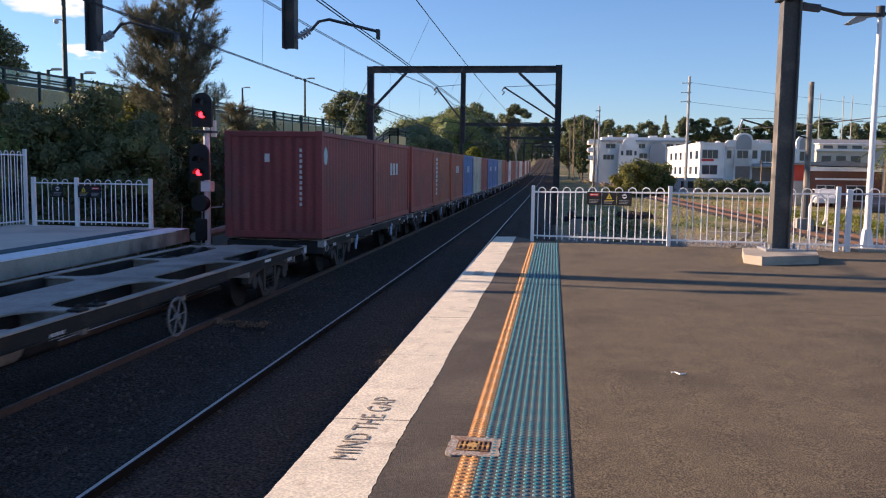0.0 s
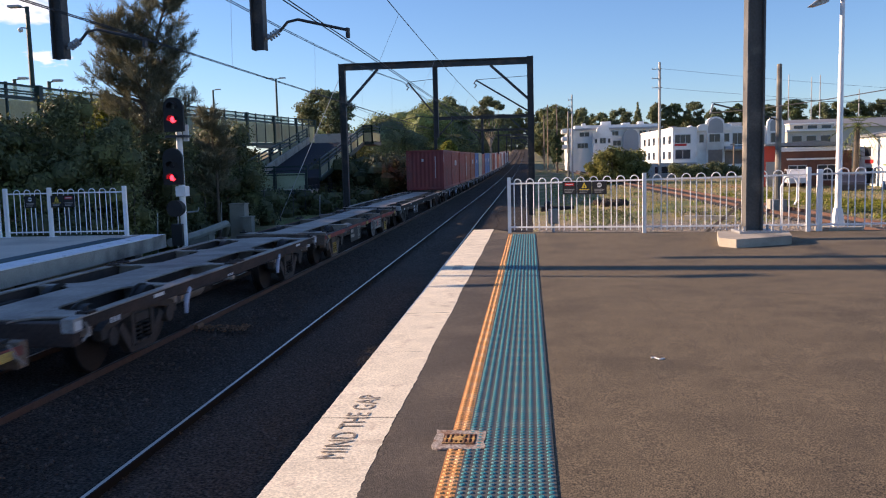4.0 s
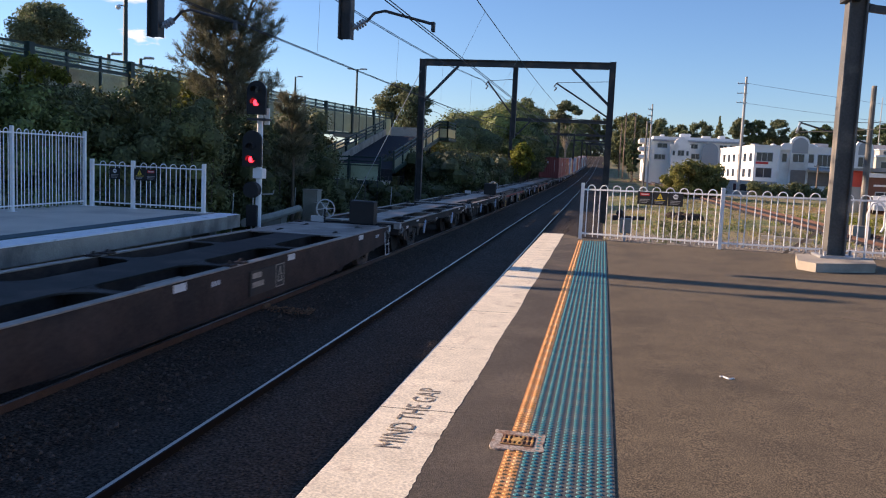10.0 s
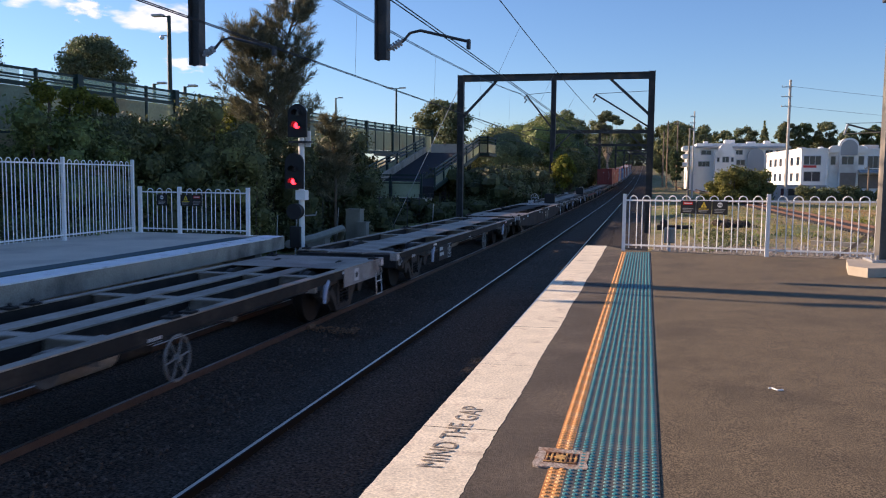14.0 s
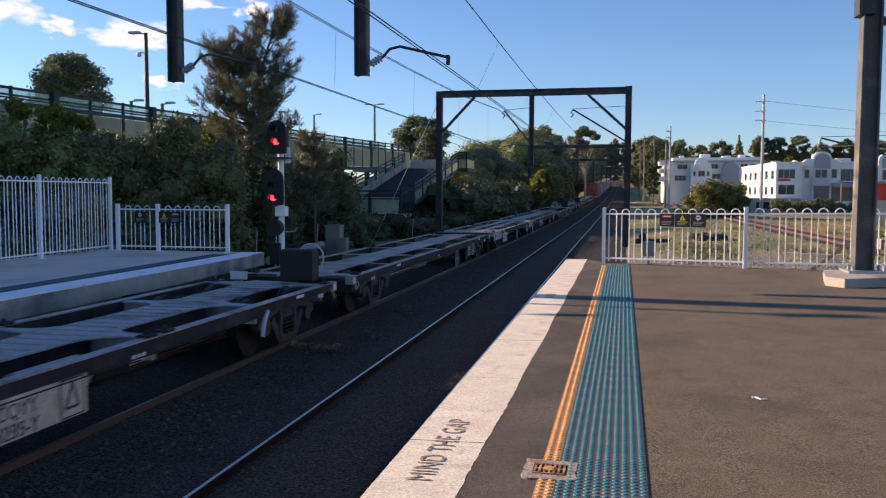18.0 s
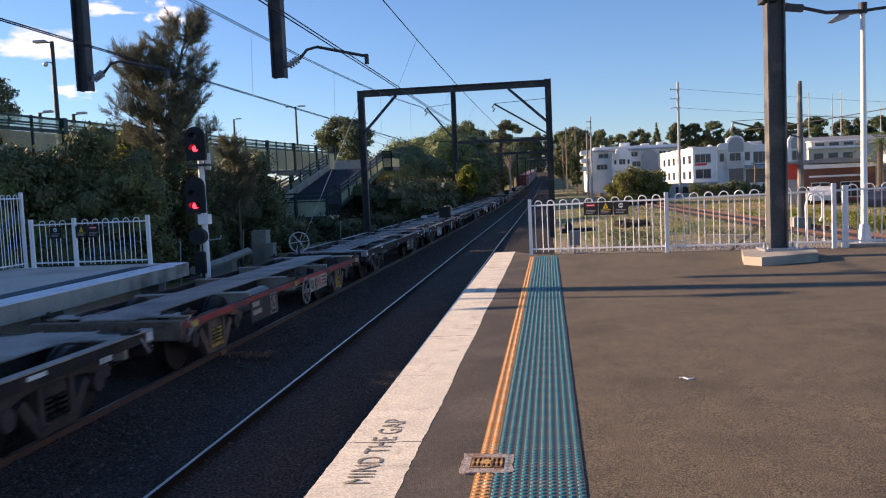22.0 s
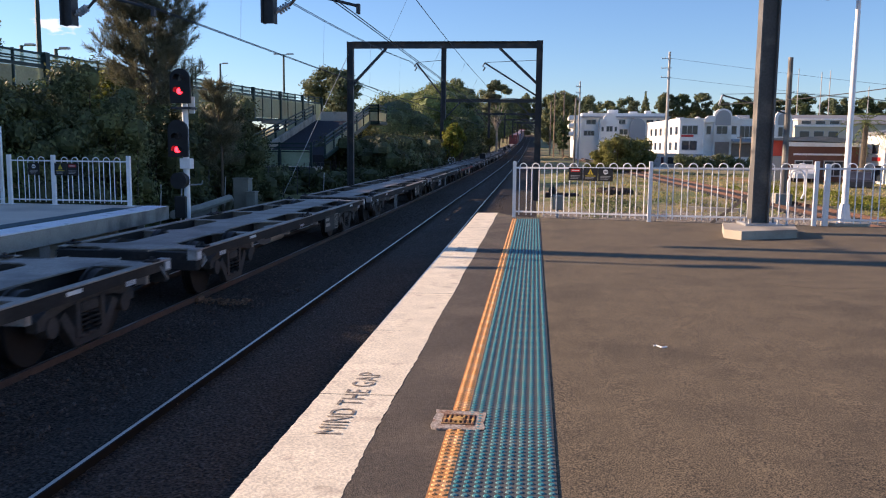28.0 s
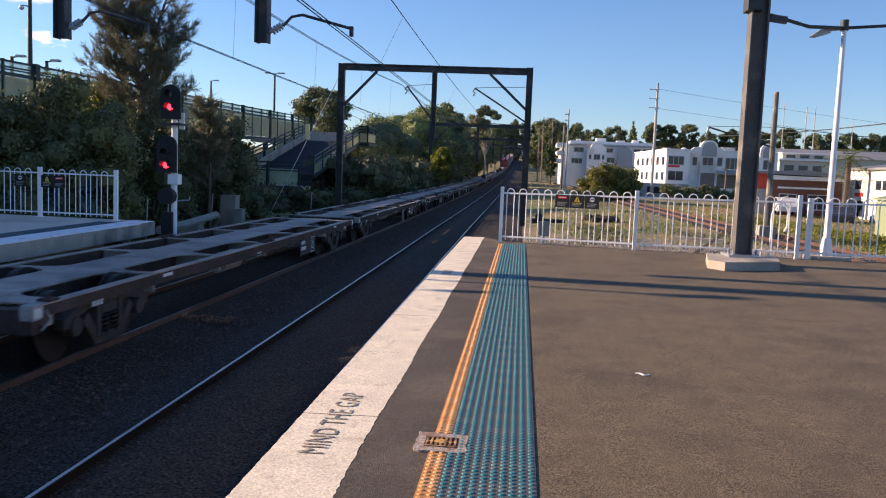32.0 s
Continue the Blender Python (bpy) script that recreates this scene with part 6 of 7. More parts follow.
def white_building():
    b = thing("office_building", "two-storey white rendered office building with arched parapets", "building")
    f = 118.0
    part("wall", Geo().prism([(18.3, 140), (19.75, f), (22.85, f), (22.85, 140)], "z", -2.2, 5.62), WALL_WHITE, b)
    part("wall", Geo().box(22.854, 29.9, f + 0.4, 140, -2.2, 5.62), WALL_WHITE, b)
    part("wall", Geo().box(29.904, 34.5, f - 0.5, 140, -2.2, 5.75), WALL_WHITE, b)
    part("parapet", Geo().prism([(18.2, 140), (19.65, f - 0.12), (22.95, f - 0.12), (22.95, f + 0.3), (19.95, f + 0.3), (18.5, 140)], "z", 5.624, 5.86), WALL_WHITE, b)
    part("parapet", Geo().box(22.96, 30.0, f + 0.28, f + 0.6, 5.624, 5.86), WALL_WHITE, b)
    step = [(23.1, 5.3), (27.5, 5.3), (27.5, 5.9), (27.1, 6.2), (26.6, 6.25)] + [(25.45 + 1.15 * math.cos(a), 6.35 + 0.85 * math.sin(a)) for a in (math.pi * (k + 0.5) / 12 for k in range(12))] + [(24.3, 6.25), (23.5, 6.2), (23.1, 5.9)]
    part("arched_parapet", Geo().prism(step, "y", f, f + 0.9), WALL_WHITE, b)
    part("arched_bay", Geo().prism(rounded_gable(24.45, 26.45, 4.95, 6.95), "y", f - 0.14, f - 0.001), WALL_GREY, b)
    part("bay_wall", Geo().box(24.3, 26.6, f, f + 0.39, -0.5, 5.29), WALL_WHITE, b)
    part("arched_parapet", Geo().prism(rounded_gable(32.0, 34.2, 3.0, 6.97), "y", f - 1.0, f - 0.504), WALL_WHITE, b)
    part("arched_inset", Geo().prism(rounded_gable(32.4, 33.8, 5.0, 6.6), "y", f - 1.05, f - 1.001), WALL_GREY, b)
    part("roof_dome", Geo().ball((27.6, 120, 5.75), 0.62, 12, 8, 0.8), WALL_WHITE, b)
    part("roof_dome", Geo().ball((22.6, 121, 5.75), 0.5, 12, 8, 0.9), WALL_WHITE, b)
    part("roof_plant", Geo().box(28.6, 30.4, 124, 126, 5.62, 6.55, 0.05), WALL_GREY, b)
    part("roof_plant", Geo().box(20.6, 21.6, 126, 127, 5.62, 6.3, 0.05), WALL_GREY, b)
    part("downpipe", Geo().tube([(22.9, f - 0.04, -0.6), (22.9, f - 0.04, 5.6)], 0.09, 8), WALL_WHITE, b)
    part("string_course", Geo().box(19.8, 22.84, f - 0.07, f, 3.1, 3.28), WALL_WHITE, b)
    part("string_course", Geo().box(26.62, 29.9, f + 0.33, f + 0.4, 3.2, 3.34), WALL_WHITE, b)
    window(b, 20.05, 22.1, 3.72, 4.83, f, 2)
    window(b, 20.1, 22.08, 1.57, 2.77, f, 1)
    window(b, 23.4, 23.95, 3.75, 4.8, f + 0.4, 0)
    window(b, 24.65, 26.05, 3.77, 4.79, f, 1)
    window(b, 26.72, 27.35, 3.77, 4.84, f + 0.4, 0)
    window(b, 27.85, 29.68, 2.8, 4.84, f + 0.4, 2)
    window(b, 32.5, 33.7, 3.5, 4.7, f - 1.0, 1)
    window(b, 30.3, 31.7, 3.5, 4.7, f - 0.5, 1)
    part("roller_door", Geo().box(24.5, 26.4, f - 0.06, f - 0.002, 0.9, 2.7), BEIGE_SHUTTER, b, "dull brown shutter")
    part("entrance_glass", Geo().box(26.8, 29.6, f + 0.34, f + 0.395, 0.7, 2.5), BEIGE_SHUTTER, b, "shaded brown ground-floor glazing")
    part("red_sign", Geo().box(20.0, 21.6, f - 0.06, f, 3.32, 3.62), SIGN_RED, b)
    part("awning", Geo().prism([(f - 1.3, 2.75), (f + 0.39, 3.1), (f + 0.39, 2.95), (f - 1.3, 2.62)], "x", 26.7, 29.8), WALL_GREY, b)
    # lit left face with rows of small windows
    p0, p1 = Vector((19.75, f, 0)), Vector((18.3, 140, 0))
    along = (p1 - p0)
    n = Vector((along.y, -along.x, 0)).normalized() * -0.04
    for k in range(6):
        for z0, z1 in ((3.65, 4.75), (1.5, 2.6)):
            p, q = p0 + along * (0.05 + 0.155 * k), p0 + along * (0.115 + 0.155 * k)
            ring = [v + s for s in (n, -n) for v in (p, q)]
            up0, up1 = Vector((0, 0, z0)), Vector((0, 0, z1))
            g = Geo().add([ring[0] + up0, ring[1] + up0, ring[1] + up1, ring[0] + up1, ring[2] + up0, ring[3] + up0, ring[3] + up1, ring[2] + up1], [(0, 1, 2, 3), (7, 6, 5, 4), (0, 4, 5, 1), (1, 5, 6, 2), (2, 6, 7, 3), (3, 7, 4, 0)])
            part("window", g, WINDOW, b)
    part("annex", Geo().box(15.6, 22.0, 113.0, f - 0.16, -2.2, 1.05), WALL_GREY, b)
    window(b, 16.6, 19.2, -0.3, 0.6, 113.0, 2)
    part("low_wall", Geo().box(14.0, 34.0, 108.0, 108.4, -2.2, -0.8), WALL_GREY, b)
    # older block behind
    c = thing("office_building", "long white office building with an arched gable and balcony bands", "building")
    part("wall", Geo().box(7.2, 23.0, 150, 172, -1, 7.0), WALL_WHITE, c)
    part("roof_band", Geo().box(6.6, 23.3, 149.4, 172, 7.004, 7.3), WALL_GREY, c)
    part("upper_storey", Geo().box(8.2, 22.6, 150.6, 172, 7.304, 7.85), WALL_WHITE, c)
    for z in (6.6, 5.2, 3.8):
        part("balcony", Geo().box(5.9, 8.0, 149.0, 156, z, z + 0.75, 0.12), WALL_WHITE, c)
        part("balcony_recess", Geo().box(7.0, 7.196, 150.4, 156, z - 0.62, z - 0.02), WINDOW, c)
    part("gable", Geo().box(11.1, 14.4, 147.5, 149.38, 1.0, 6.5), WALL_WHITE, c)
    part("arched_gable", Geo().prism(rounded_gable(11.75, 13.95, 6.504, 7.72), "y", 147.6, 149.38), WALL_WHITE, c)
    part("gable_ledge", Geo().box(11.0, 14.5, 147.4, 147.5, 5.75, 5.9), WALL_WHITE, c)
    part("arched_gable", Geo().prism(rounded_gable(16.4, 19.05, 2.4, 6.95), "y", 148.9, 149.38), WALL_GREY, c)
    window(c, 12.3, 13.3, 4.6, 5.45, 147.5, 1)
    window(c, 11.45, 11.8, 4.65, 5.35, 147.5, 0)
    window(c, 13.7, 14.05, 4.65, 5.35, 147.5, 0)
    window(c, 9.0, 10.6, 5.9, 6.6, 150, 1)
    window(c, 14.5, 15.7, 5.95, 6.65, 150, 1)
    window(c, 19.4, 20.5, 5.95, 6.65, 150, 1)
    window(c, 21.0, 22.4, 5.95, 6.65, 150, 1)
    window(c, 14.8, 16.1, 4.2, 5.0, 150, 1)
    window(c, 8.6, 10.4, 3.9, 4.7, 150, 2)
    for x0, x1, z in ((9.5, 10.2, 8.25), (12.9, 14.6, 8.5), (16.6, 18.0, 8.2), (19.4, 20.4, 8.35)):
        part("roof_plant", Geo().box(x0, x1, 152, 154, 7.854, z, 0.05), WALL_WHITE, c)


def sheds():
    r = thing("red_shed", "low brick workshop with a red front and white fascia", "building")
    part("wall", Geo().box(20.4, 21.45, 75.3, 80.5, -2, 2.45), RED_SHED, r)
    part("wall", Geo().box(21.454, 27.6, 75.0, 80.5, -2, 2.3), BROWN_BRICK, r)
    part("fascia", Geo().box(21.46, 27.6, 74.75, 74.996, 1.95, 2.3), WALL_WHITE, r)
    part("sign_band", Geo().box(22.2, 26.8, 74.93, 74.996, 1.2, 1.36), WALL_WHITE, r)
    part("roof", Geo().prism([(20.3, 2.46), (27.9, 2.31), (27.9, 2.45), (24.5, 2.85), (20.3, 2.62)], "y", 74.6, 80.8), ROOF_GREY, r)
    part("roller_door", Geo().box(20.55, 21.3, 75.2, 75.296, -1.6, 1.1), SIGN_GREY, r)
    window(r, 22.4, 23.8, -0.5, 0.7, 75.0, 1)
    window(r, 24.8, 26.4, -0.5, 0.7, 75.0, 1)
    g = thing("office_building", "beige flat-roofed office building behind the workshop", "building")
    part("wall", Geo().box(45, 53.4, 152, 166, -2, 5.8), WALL_BEIGE, g)
    part("wall", Geo().box(46, 53.4, 154, 166, 6.104, 7.05), WALL_BEIGE, g)
    part("roof", Geo().box(44.7, 53.7, 151.5, 166.5, 5.804, 6.1), WALL_WHITE, g)
    part("roof", Geo().box(45.7, 53.7, 153.5, 166.5, 7.054, 7.25), WALL_WHITE, g)
    for k in range(3):
        window(g, 45.8 + 2.4 * k, 47.4 + 2.4 * k, 3.6, 5.0, 152.0, 0)
        window(g, 45.8 + 2.4 * k, 47.4 + 2.4 * k, 0.8, 2.2, 152.0, 0)
        window(g, 46.6 + 2.4 * k, 48.2 + 2.4 * k, 6.3, 6.85, 154.0, 0)
    w = thing("warehouse", "long low warehouse with a dark grey roof on the ridge", "building")
    part("wall", Geo().box(50, 90, 172, 185, -1, 7.0), WALL_BEIGE, w)
    part("roof", Geo().prism([(171.5, 7.004), (185.5, 7.004), (178.5, 8.9)], "x", 49.5, 90.5), ROOF_GREY, w)
    h = thing("house", "white rendered house with a pitched grey roof", "building")
    part("wall", Geo().box(28.6, 38.5, 68.0, 76, -2.3, 3.0), WALL_WHITE, h)
    part("roof", Geo().prism([(28.3, 3.004), (39.0, 3.004), (39.0, 3.2), (33.6, 3.85), (28.3, 3.2)], "y", 67.5, 76.5), ROOF_GREY, h)
    for x0 in (29.4, 31.4, 33.6, 35.8):
        window(h, x0, x0 + 1.2, 1.25, 2.1, 68.0, 1)
        window(h, x0, x0 + 1.2, -1.1, 0.1, 68.0, 1)
    part("sign_board", Geo().box(28.52, 28.596, 73.0, 74.6, 0.8, 1.1), SIGN_RED, h)
    for y0, y1 in ((68.3, 69.3), (69.6, 70.6), (73.5, 74.8)):
        side_window(h, 28.6, y0, y1, 1.4, 2.15)
    for y0, y1 in ((68.6, 70.2), (72.4, 74.4)):
        side_window(h, 28.6, y0, y1, -0.9, 0.4)
    o = thing("garden_shed", "olive sheet-metal shed with a low gable roof", "shed", pose(1.5, 0, 0))
    part("wall", Geo().prism([(18.5, -1.4), (23.5, -1.4), (23.5, 0.95), (21, 1.45), (18.5, 0.95)], "y", 44.0, 49.0), OLIVE_SHED, o)
    part("roof", Geo().prism([(18.3, 0.9), (21, 1.46), (23.7, 0.9), (23.7, 0.98), (21, 1.56), (18.3, 0.98)], "y", 43.8, 49.2), OLIVE_SHED, o)
    for k in range(12):
        part("rib", Geo().box(18.6 + 0.4 * k, 18.65 + 0.4 * k, 43.97, 44.0, -1.4, 0.93), OLIVE_SHED, o)


def car(x, y, z, paint, label, turn=0.0):
    c = thing("car", label, "car", pose(x, y, z, 0, 0, turn), group="cars parked by the workshop")
    body = [(-2.1, 0.35), (-2.1, 0.75), (-1.95, 0.92), (-1.2, 0.98), (-0.6, 1.42), (0.9, 1.45), (1.6, 1.0), (2.1, 0.9), (2.15, 0.35)]
    part("body", Geo().prism(body, "y", -0.82, 0.82), paint, c)
    part("side_window", Geo().prism([(-0.98, 1.0), (-0.52, 1.36), (0.85, 1.38), (1.4, 1.02)], "y", -0.828, -0.815), WINDOW, c)
    part("windscreen", Geo().prism([(-0.98, 1.0), (-0.52, 1.36), (0.85, 1.38), (1.4, 1.02)], "y", 0.815, 0.828), WINDOW, c)
    for dx in (-1.3, 1.35):
        for dy in (-0.8, 0.62):
            w = part("wheel", Geo().tube([(dx, dy, 0.32), (dx, dy + 0.2, 0.32)], 0.32, 16), BLACK, c)
            part("rim", Geo().tube([(dx, dy - 0.01, 0.32), (dx, dy + 0.21, 0.32)], 0.19, 12), GALV, w)


platform_lamp()
poles()
white_building()
sheds()
car(22.3, 72.6, -1.0, mat("white_car_paint", (0.7, 0.7, 0.7), 0.3, vary=0.04), "white car parked in front of the workshop", 80)
car(24.5, 66.5, -1.4, mat("dark_car_paint", (0.05, 0.05, 0.06), 0.3, vary=0.04), "dark car parked in front of the workshop", 75)
car(28.5, 65.0, -1.4, mat("grey_car_paint", (0.3, 0.31, 0.32), 0.3, vary=0.04), "grey car parked near the white house")


def small_right():
    b = thing("timber_beam", "weathered dark timber sleeper lying behind the fence", "timber")
    part("beam", Geo().beam((3.7, 22.95, -0.52), (4.8, 22.1, -0.5), 0.26, 0.3), WOOD_POLE, b)
    s = thing("timber_prop", "thin timber stay leaning against the portal footing", "timber")
    part("stay", Geo().beam((3.45, 17.58, -0.14), (4.37, 17.3, 0.68), 0.06, 0.06), WOOD_POLE, s)
    j = thing("trackside_box", "grey metal equipment box and cables on short posts", "equipment box")
    part("box", Geo().box(0.62, 0.95, 26.0, 26.4, -0.35, 0.1, 0.02), CABINET, j)
    part("post", Geo().tube([(0.78, 26.2, -1.4), (0.78, 26.2, -0.33)], 0.04, 6), GALV, j)
    part("lamp", Geo().ball((0.6, 26.1, 0.25), 0.12, 8, 6), BLACK, j)
    single("pale_kerb", Geo().beam((7.05, 38.6, -1.1), (9.1, 37.9, -1.1), 0.4, 0.2), CONCRETE, "pale concrete kerb length lying in the gravel", "kerb")
    h = thing("hoop_rail", "bent white steel tube beside the gate", "handrail")
    part("tube", Geo().tube([(5.07, 17.2, -0.4), (5.05, 17.2, 0.95), (5.12, 17.2, 1.14), (5.27, 17.2, 1.18), (5.36, 17.2, 1.04), (5.36, 17.2, 0.7), (5.31, 17.2, 0.6)], 0.022, 8), WHITE_FENCE, h)
    single("cable_pit", Geo().box(0.7, 2.6, 48.3, 49.0, -1.5, -1.0, 0.03), RAMP_DARK, "low dark concrete cable pit beside the gantry foot", "cable pit")
    # heap in the grass
    lg = thing("rubble_heap", "low dark heap of rubble and weeds in the grass", "rubble")
    rng = random.Random(6)
    for k in range(14):
        x, y = 5.0 + rng.uniform(-1.0, 1.0), 51 + rng.uniform(-0.8, 0.8)
        part("lump", Geo().ball((x, y, ground_z(x, y) + 0.1), rng.uniform(0.2, 0.42), 7, 5, 0.8), BALLAST_SHEET, lg)


small_right()


# ---- freight train ----
SPEED = 8.6
HALF = 1.24
DECK = 0.90  # above the rails


def bogie(parent, y, cast=BOGIE_STEEL, yellow=False):
    """A three-piece bogie: open cast side frames, bolster, springs and two wheelsets; z = 0 on the rails."""
    b = part("bogie", Geo().box(-0.95, 0.95, y - 0.16, y + 0.16, 0.46, 0.68, 0.03), cast, parent)
    arch = [(-1.17, 0.60), (-0.98, 0.68), (-0.62, 0.755), (-0.3, 0.79), (0.3, 0.79), (0.62, 0.755), (0.98, 0.68), (1.17, 0.60), (1.17, 0.47), (1.03, 0.47), (0.93, 0.56), (0.60, 0.64), (0.3, 0.665), (-0.3, 0.665), (-0.60, 0.64), (-0.93, 0.56), (-1.03, 0.47), (-1.17, 0.47)]
    tie = [(-0.70, 0.52), (-0.58, 0.60), (-0.28, 0.26), (0.28, 0.26), (0.58, 0.60), (0.70, 0.52), (0.37, 0.12), (-0.37, 0.12)]
    for s in (-1, 1):
        x0, x1 = (0.98, 1.11) if s > 0 else (-1.11, -0.98)
        g = Geo().prism([(y + p, q) for p, q in arch], "x", x0, x1)
        g.prism([(y + p, q) for p, q in tie], "x", x0 + 0.004, x1 - 0.004)
        for dy in (-0.30, 0.30):
            g.box(x0 + 0.01, x1 + 0.01 * s if s > 0 else x1 - 0.01, y + dy - 0.055, y + dy + 0.055, 0.22, 0.70, 0.012)
        f = part("side_frame", g, cast, b)
        mid = (x0 + x1) / 2
        for dy in (-0.13, 0.13):
            coil = []
            for k in range(49):
                t = k / 48 * 2 * math.pi * 4
                coil.append((mid + 0.085 * math.cos(t), y + dy + 0.085 * math.sin(t), 0.25 + 0.25 * k / 48))
            part("spring", Geo().tube(coil, 0.018, 5), SPRING_YELLOW if yellow else WHEEL_STEEL, f)
        part("bolster_end", Geo().box(min(x0, x1 + 0.02 * s), max(x1, x0 + 0.02 * s), y - 0.20, y + 0.20, 0.51, 0.66, 0.02), cast, f)
        part("spring_seat", Geo().box(x0 - 0.012, x1 + 0.012, y - 0.25, y + 0.25, 0.20, 0.258, 0.01), SPRING_YELLOW if yellow else cast, f)
        for dy in (-0.88, 0.88):
            part("axle_box", Geo().tube([(x0 - 0.02, y + dy, 0.47), (x1 + 0.02, y + dy, 0.47)], 0.13, 12), BOGIE_STEEL, f)
    for dy in (-0.88, 0.88):
        for x0, x1 in ((-0.82, -0.69), (0.69, 0.82)):
            w = Geo().tube([(x0, y + dy, 0.46), (x1, y + dy, 0.46)], 0.46, 24)
            inner = x1 if x0 < 0 else x0
            w.tube([(inner, y + dy, 0.46), (inner + (0.03 if x0 < 0 else -0.03), y + dy, 0.46)], 0.49, 24)
            part("wheel", w, WHEEL_STEEL, b)
        part("axle", Geo().tube([(-0.9, y + dy, 0.46), (0.9, y + dy, 0.46)], 0.075, 10), WHEEL_STEEL, b)
    return b


def handwheel(parent, x, y, z, r=0.28, axis="x"):
    g = Geo()
    turn = (lambda a, q: (x, y + q * math.cos(a), z + q * math.sin(a))) if axis == "x" else (lambda a, q: (x + q * math.cos(a), y, z + q * math.sin(a)))
    g.tube([turn(2 * math.pi * k / 24, r) for k in range(25)], 0.016, 6, cap=False)
    for k in range(6):
        g.tube([turn(math.pi * k / 3, 0.03), turn(math.pi * k / 3 + 0.12, r)], 0.012, 5)
    g.tube([(x - 0.04, y, z), (x + 0.04, y, z)] if axis == "x" else [(x, y - 0.04, z), (x, y + 0.04, z)], 0.045, 8)
    part("handwheel", g, HANDWHEEL if axis == "x" else MARK, parent, "pale six-spoked brake handwheel")


def hole_fillet(cx, cy, sx, sy, r, n=5):
    """The corner piece that rounds an opening: outline in x, y."""
    return [(cx, cy)] + [(cx + sx * (r - r * math.cos(a)), cy + sy * (r - r * math.sin(a))) for a in (math.pi / 2 * k / n for k in range(n + 1))]


def skeletal_wagon(ln, paint, deck, label, plate="", plate_y=None, plate_mat=MARK, wheel_y=None, end_box=False, big_deck=False, blue=False, twin=False, step=False, placard=None, upright=None):
    """A container flat: centre sill, side sills, cross bearers with rounded openings. Its front end is at y = 0, its rear at -ln."""
    w = thing("container_wagon", label, "freight wagon", group="empty container wagons")
    e = 0.55
    y1, y0 = -e, -ln + e
    top = DECK
    is_red = paint is WAGON_RED
    frame_paint = WAGON_DARK if is_red else paint
    # centre sill with top plate
    if twin:
        for x in (-0.35, 0.35):
            part("centre_sill", Geo().box(x - 0.09, x + 0.09, y0, y1, top - 0.42, top - 0.02, 0.01), frame_paint, w)
            part("sill_flange", Geo().box(x - 0.15, x + 0.15, y0, y1, top - 0.019, top + 0.004), deck, w)
    else:
        part("centre_sill", Geo().box(-0.30, 0.30, y0, y1, top - 0.45, top - 0.021, 0.01), frame_paint, w)
        part("deck_plate", Geo().box(-0.43, 0.43, y0, y1, top - 0.02, top + 0.004), WAGON_DARK if big_deck else deck, w)
    if deck is WAGON_GREY:
        k = y0 + 0.5
        while k < y1 - 0.4:
            part("tread_bar", Geo().box(-0.38, 0.38, k, k + 0.03, top + 0.004, top + 0.016), deck, w)
            k += 0.32
    # side sills
    mid0, mid1 = y0 + ln * 0.24, y1 - ln * 0.24
    for s in (-1, 1):
        x = s * (HALF - 0.06)
        depth = 0.40 if big_deck else 0.14
        belly = 0.66 if big_deck else 0.17
        prof = [(y0, top), (y1, top), (y1, top - depth), (mid1, top - belly), (mid0, top - belly), (y0, top - depth)]
        if is_red:
            part("side_sill", Geo().box(x - 0.05, x + 0.03, y0, y1, top - 0.17, top - 0.075), WAGON_DARK, w)
            part("sill_face", Geo().box(min(x + s * 0.03, x + s * 0.05), max(x + s * 0.03, x + s * 0.05), y0, y1, top - 0.18, top - 0.07, 0.004), paint, w, "faded red side rail")
            continue
        part("side_sill", Geo().prism(prof, "x", x - 0.045, x + 0.045), paint, w)
        part("top_flange", Geo().box(x - 0.07, x + 0.07, y0, y1, top + 0.001, top + 0.018), paint if is_red else deck, w)
        part("bottom_flange", Geo().box(x - 0.07, x + 0.07, mid0, mid1, top - belly - 0.016, top - belly), paint, w)
    if twin:
        for ya, yb in ((y1 - 2.3, y1), (y0, y0 + 2.3)):
            part("end_deck", Geo().box(-HALF + 0.13, HALF - 0.13, ya, yb, top + 0.006, top + 0.016), deck, w)
            for s in (-1, 1):
                x = s * (HALF - 0.012)
                part("end_panel", Geo().box(min(x, x + s * 0.012), max(x, x + s * 0.012), ya, yb, top - 0.34, top - 0.005), WAGON_GREY, w, "riveted grey side panel")
            part("round_sign", Geo().box(HALF + 0.001, HALF + 0.005, ya + 0.55, ya + 0.8, top - 0.28, top - 0.04), MARK, w, "white plate with a black disc")
            part("disc", Geo().tube([(HALF + 0.005, ya + 0.675, top - 0.16), (HALF + 0.008, ya + 0.675, top - 0.16)], 0.06, 12), BLACK, w)
    # cross bearers with rounded gussets
    nb = max(4, round(ln / 3.2) + 1)
    bears = [y0 + 0.45 + (y1 - y0 - 0.9) * k / (nb - 1) for k in range(nb)]
    if big_deck:
        part("end_deck", Geo().box(-HALF + 0.13, HALF - 0.13, y1 - 3.6, y1, top - 0.02, top + 0.012), deck, w)
        part("end_deck", Geo().box(-HALF + 0.13, HALF - 0.13, y0, y0 + 3.6, top - 0.02, top + 0.012), deck, w)
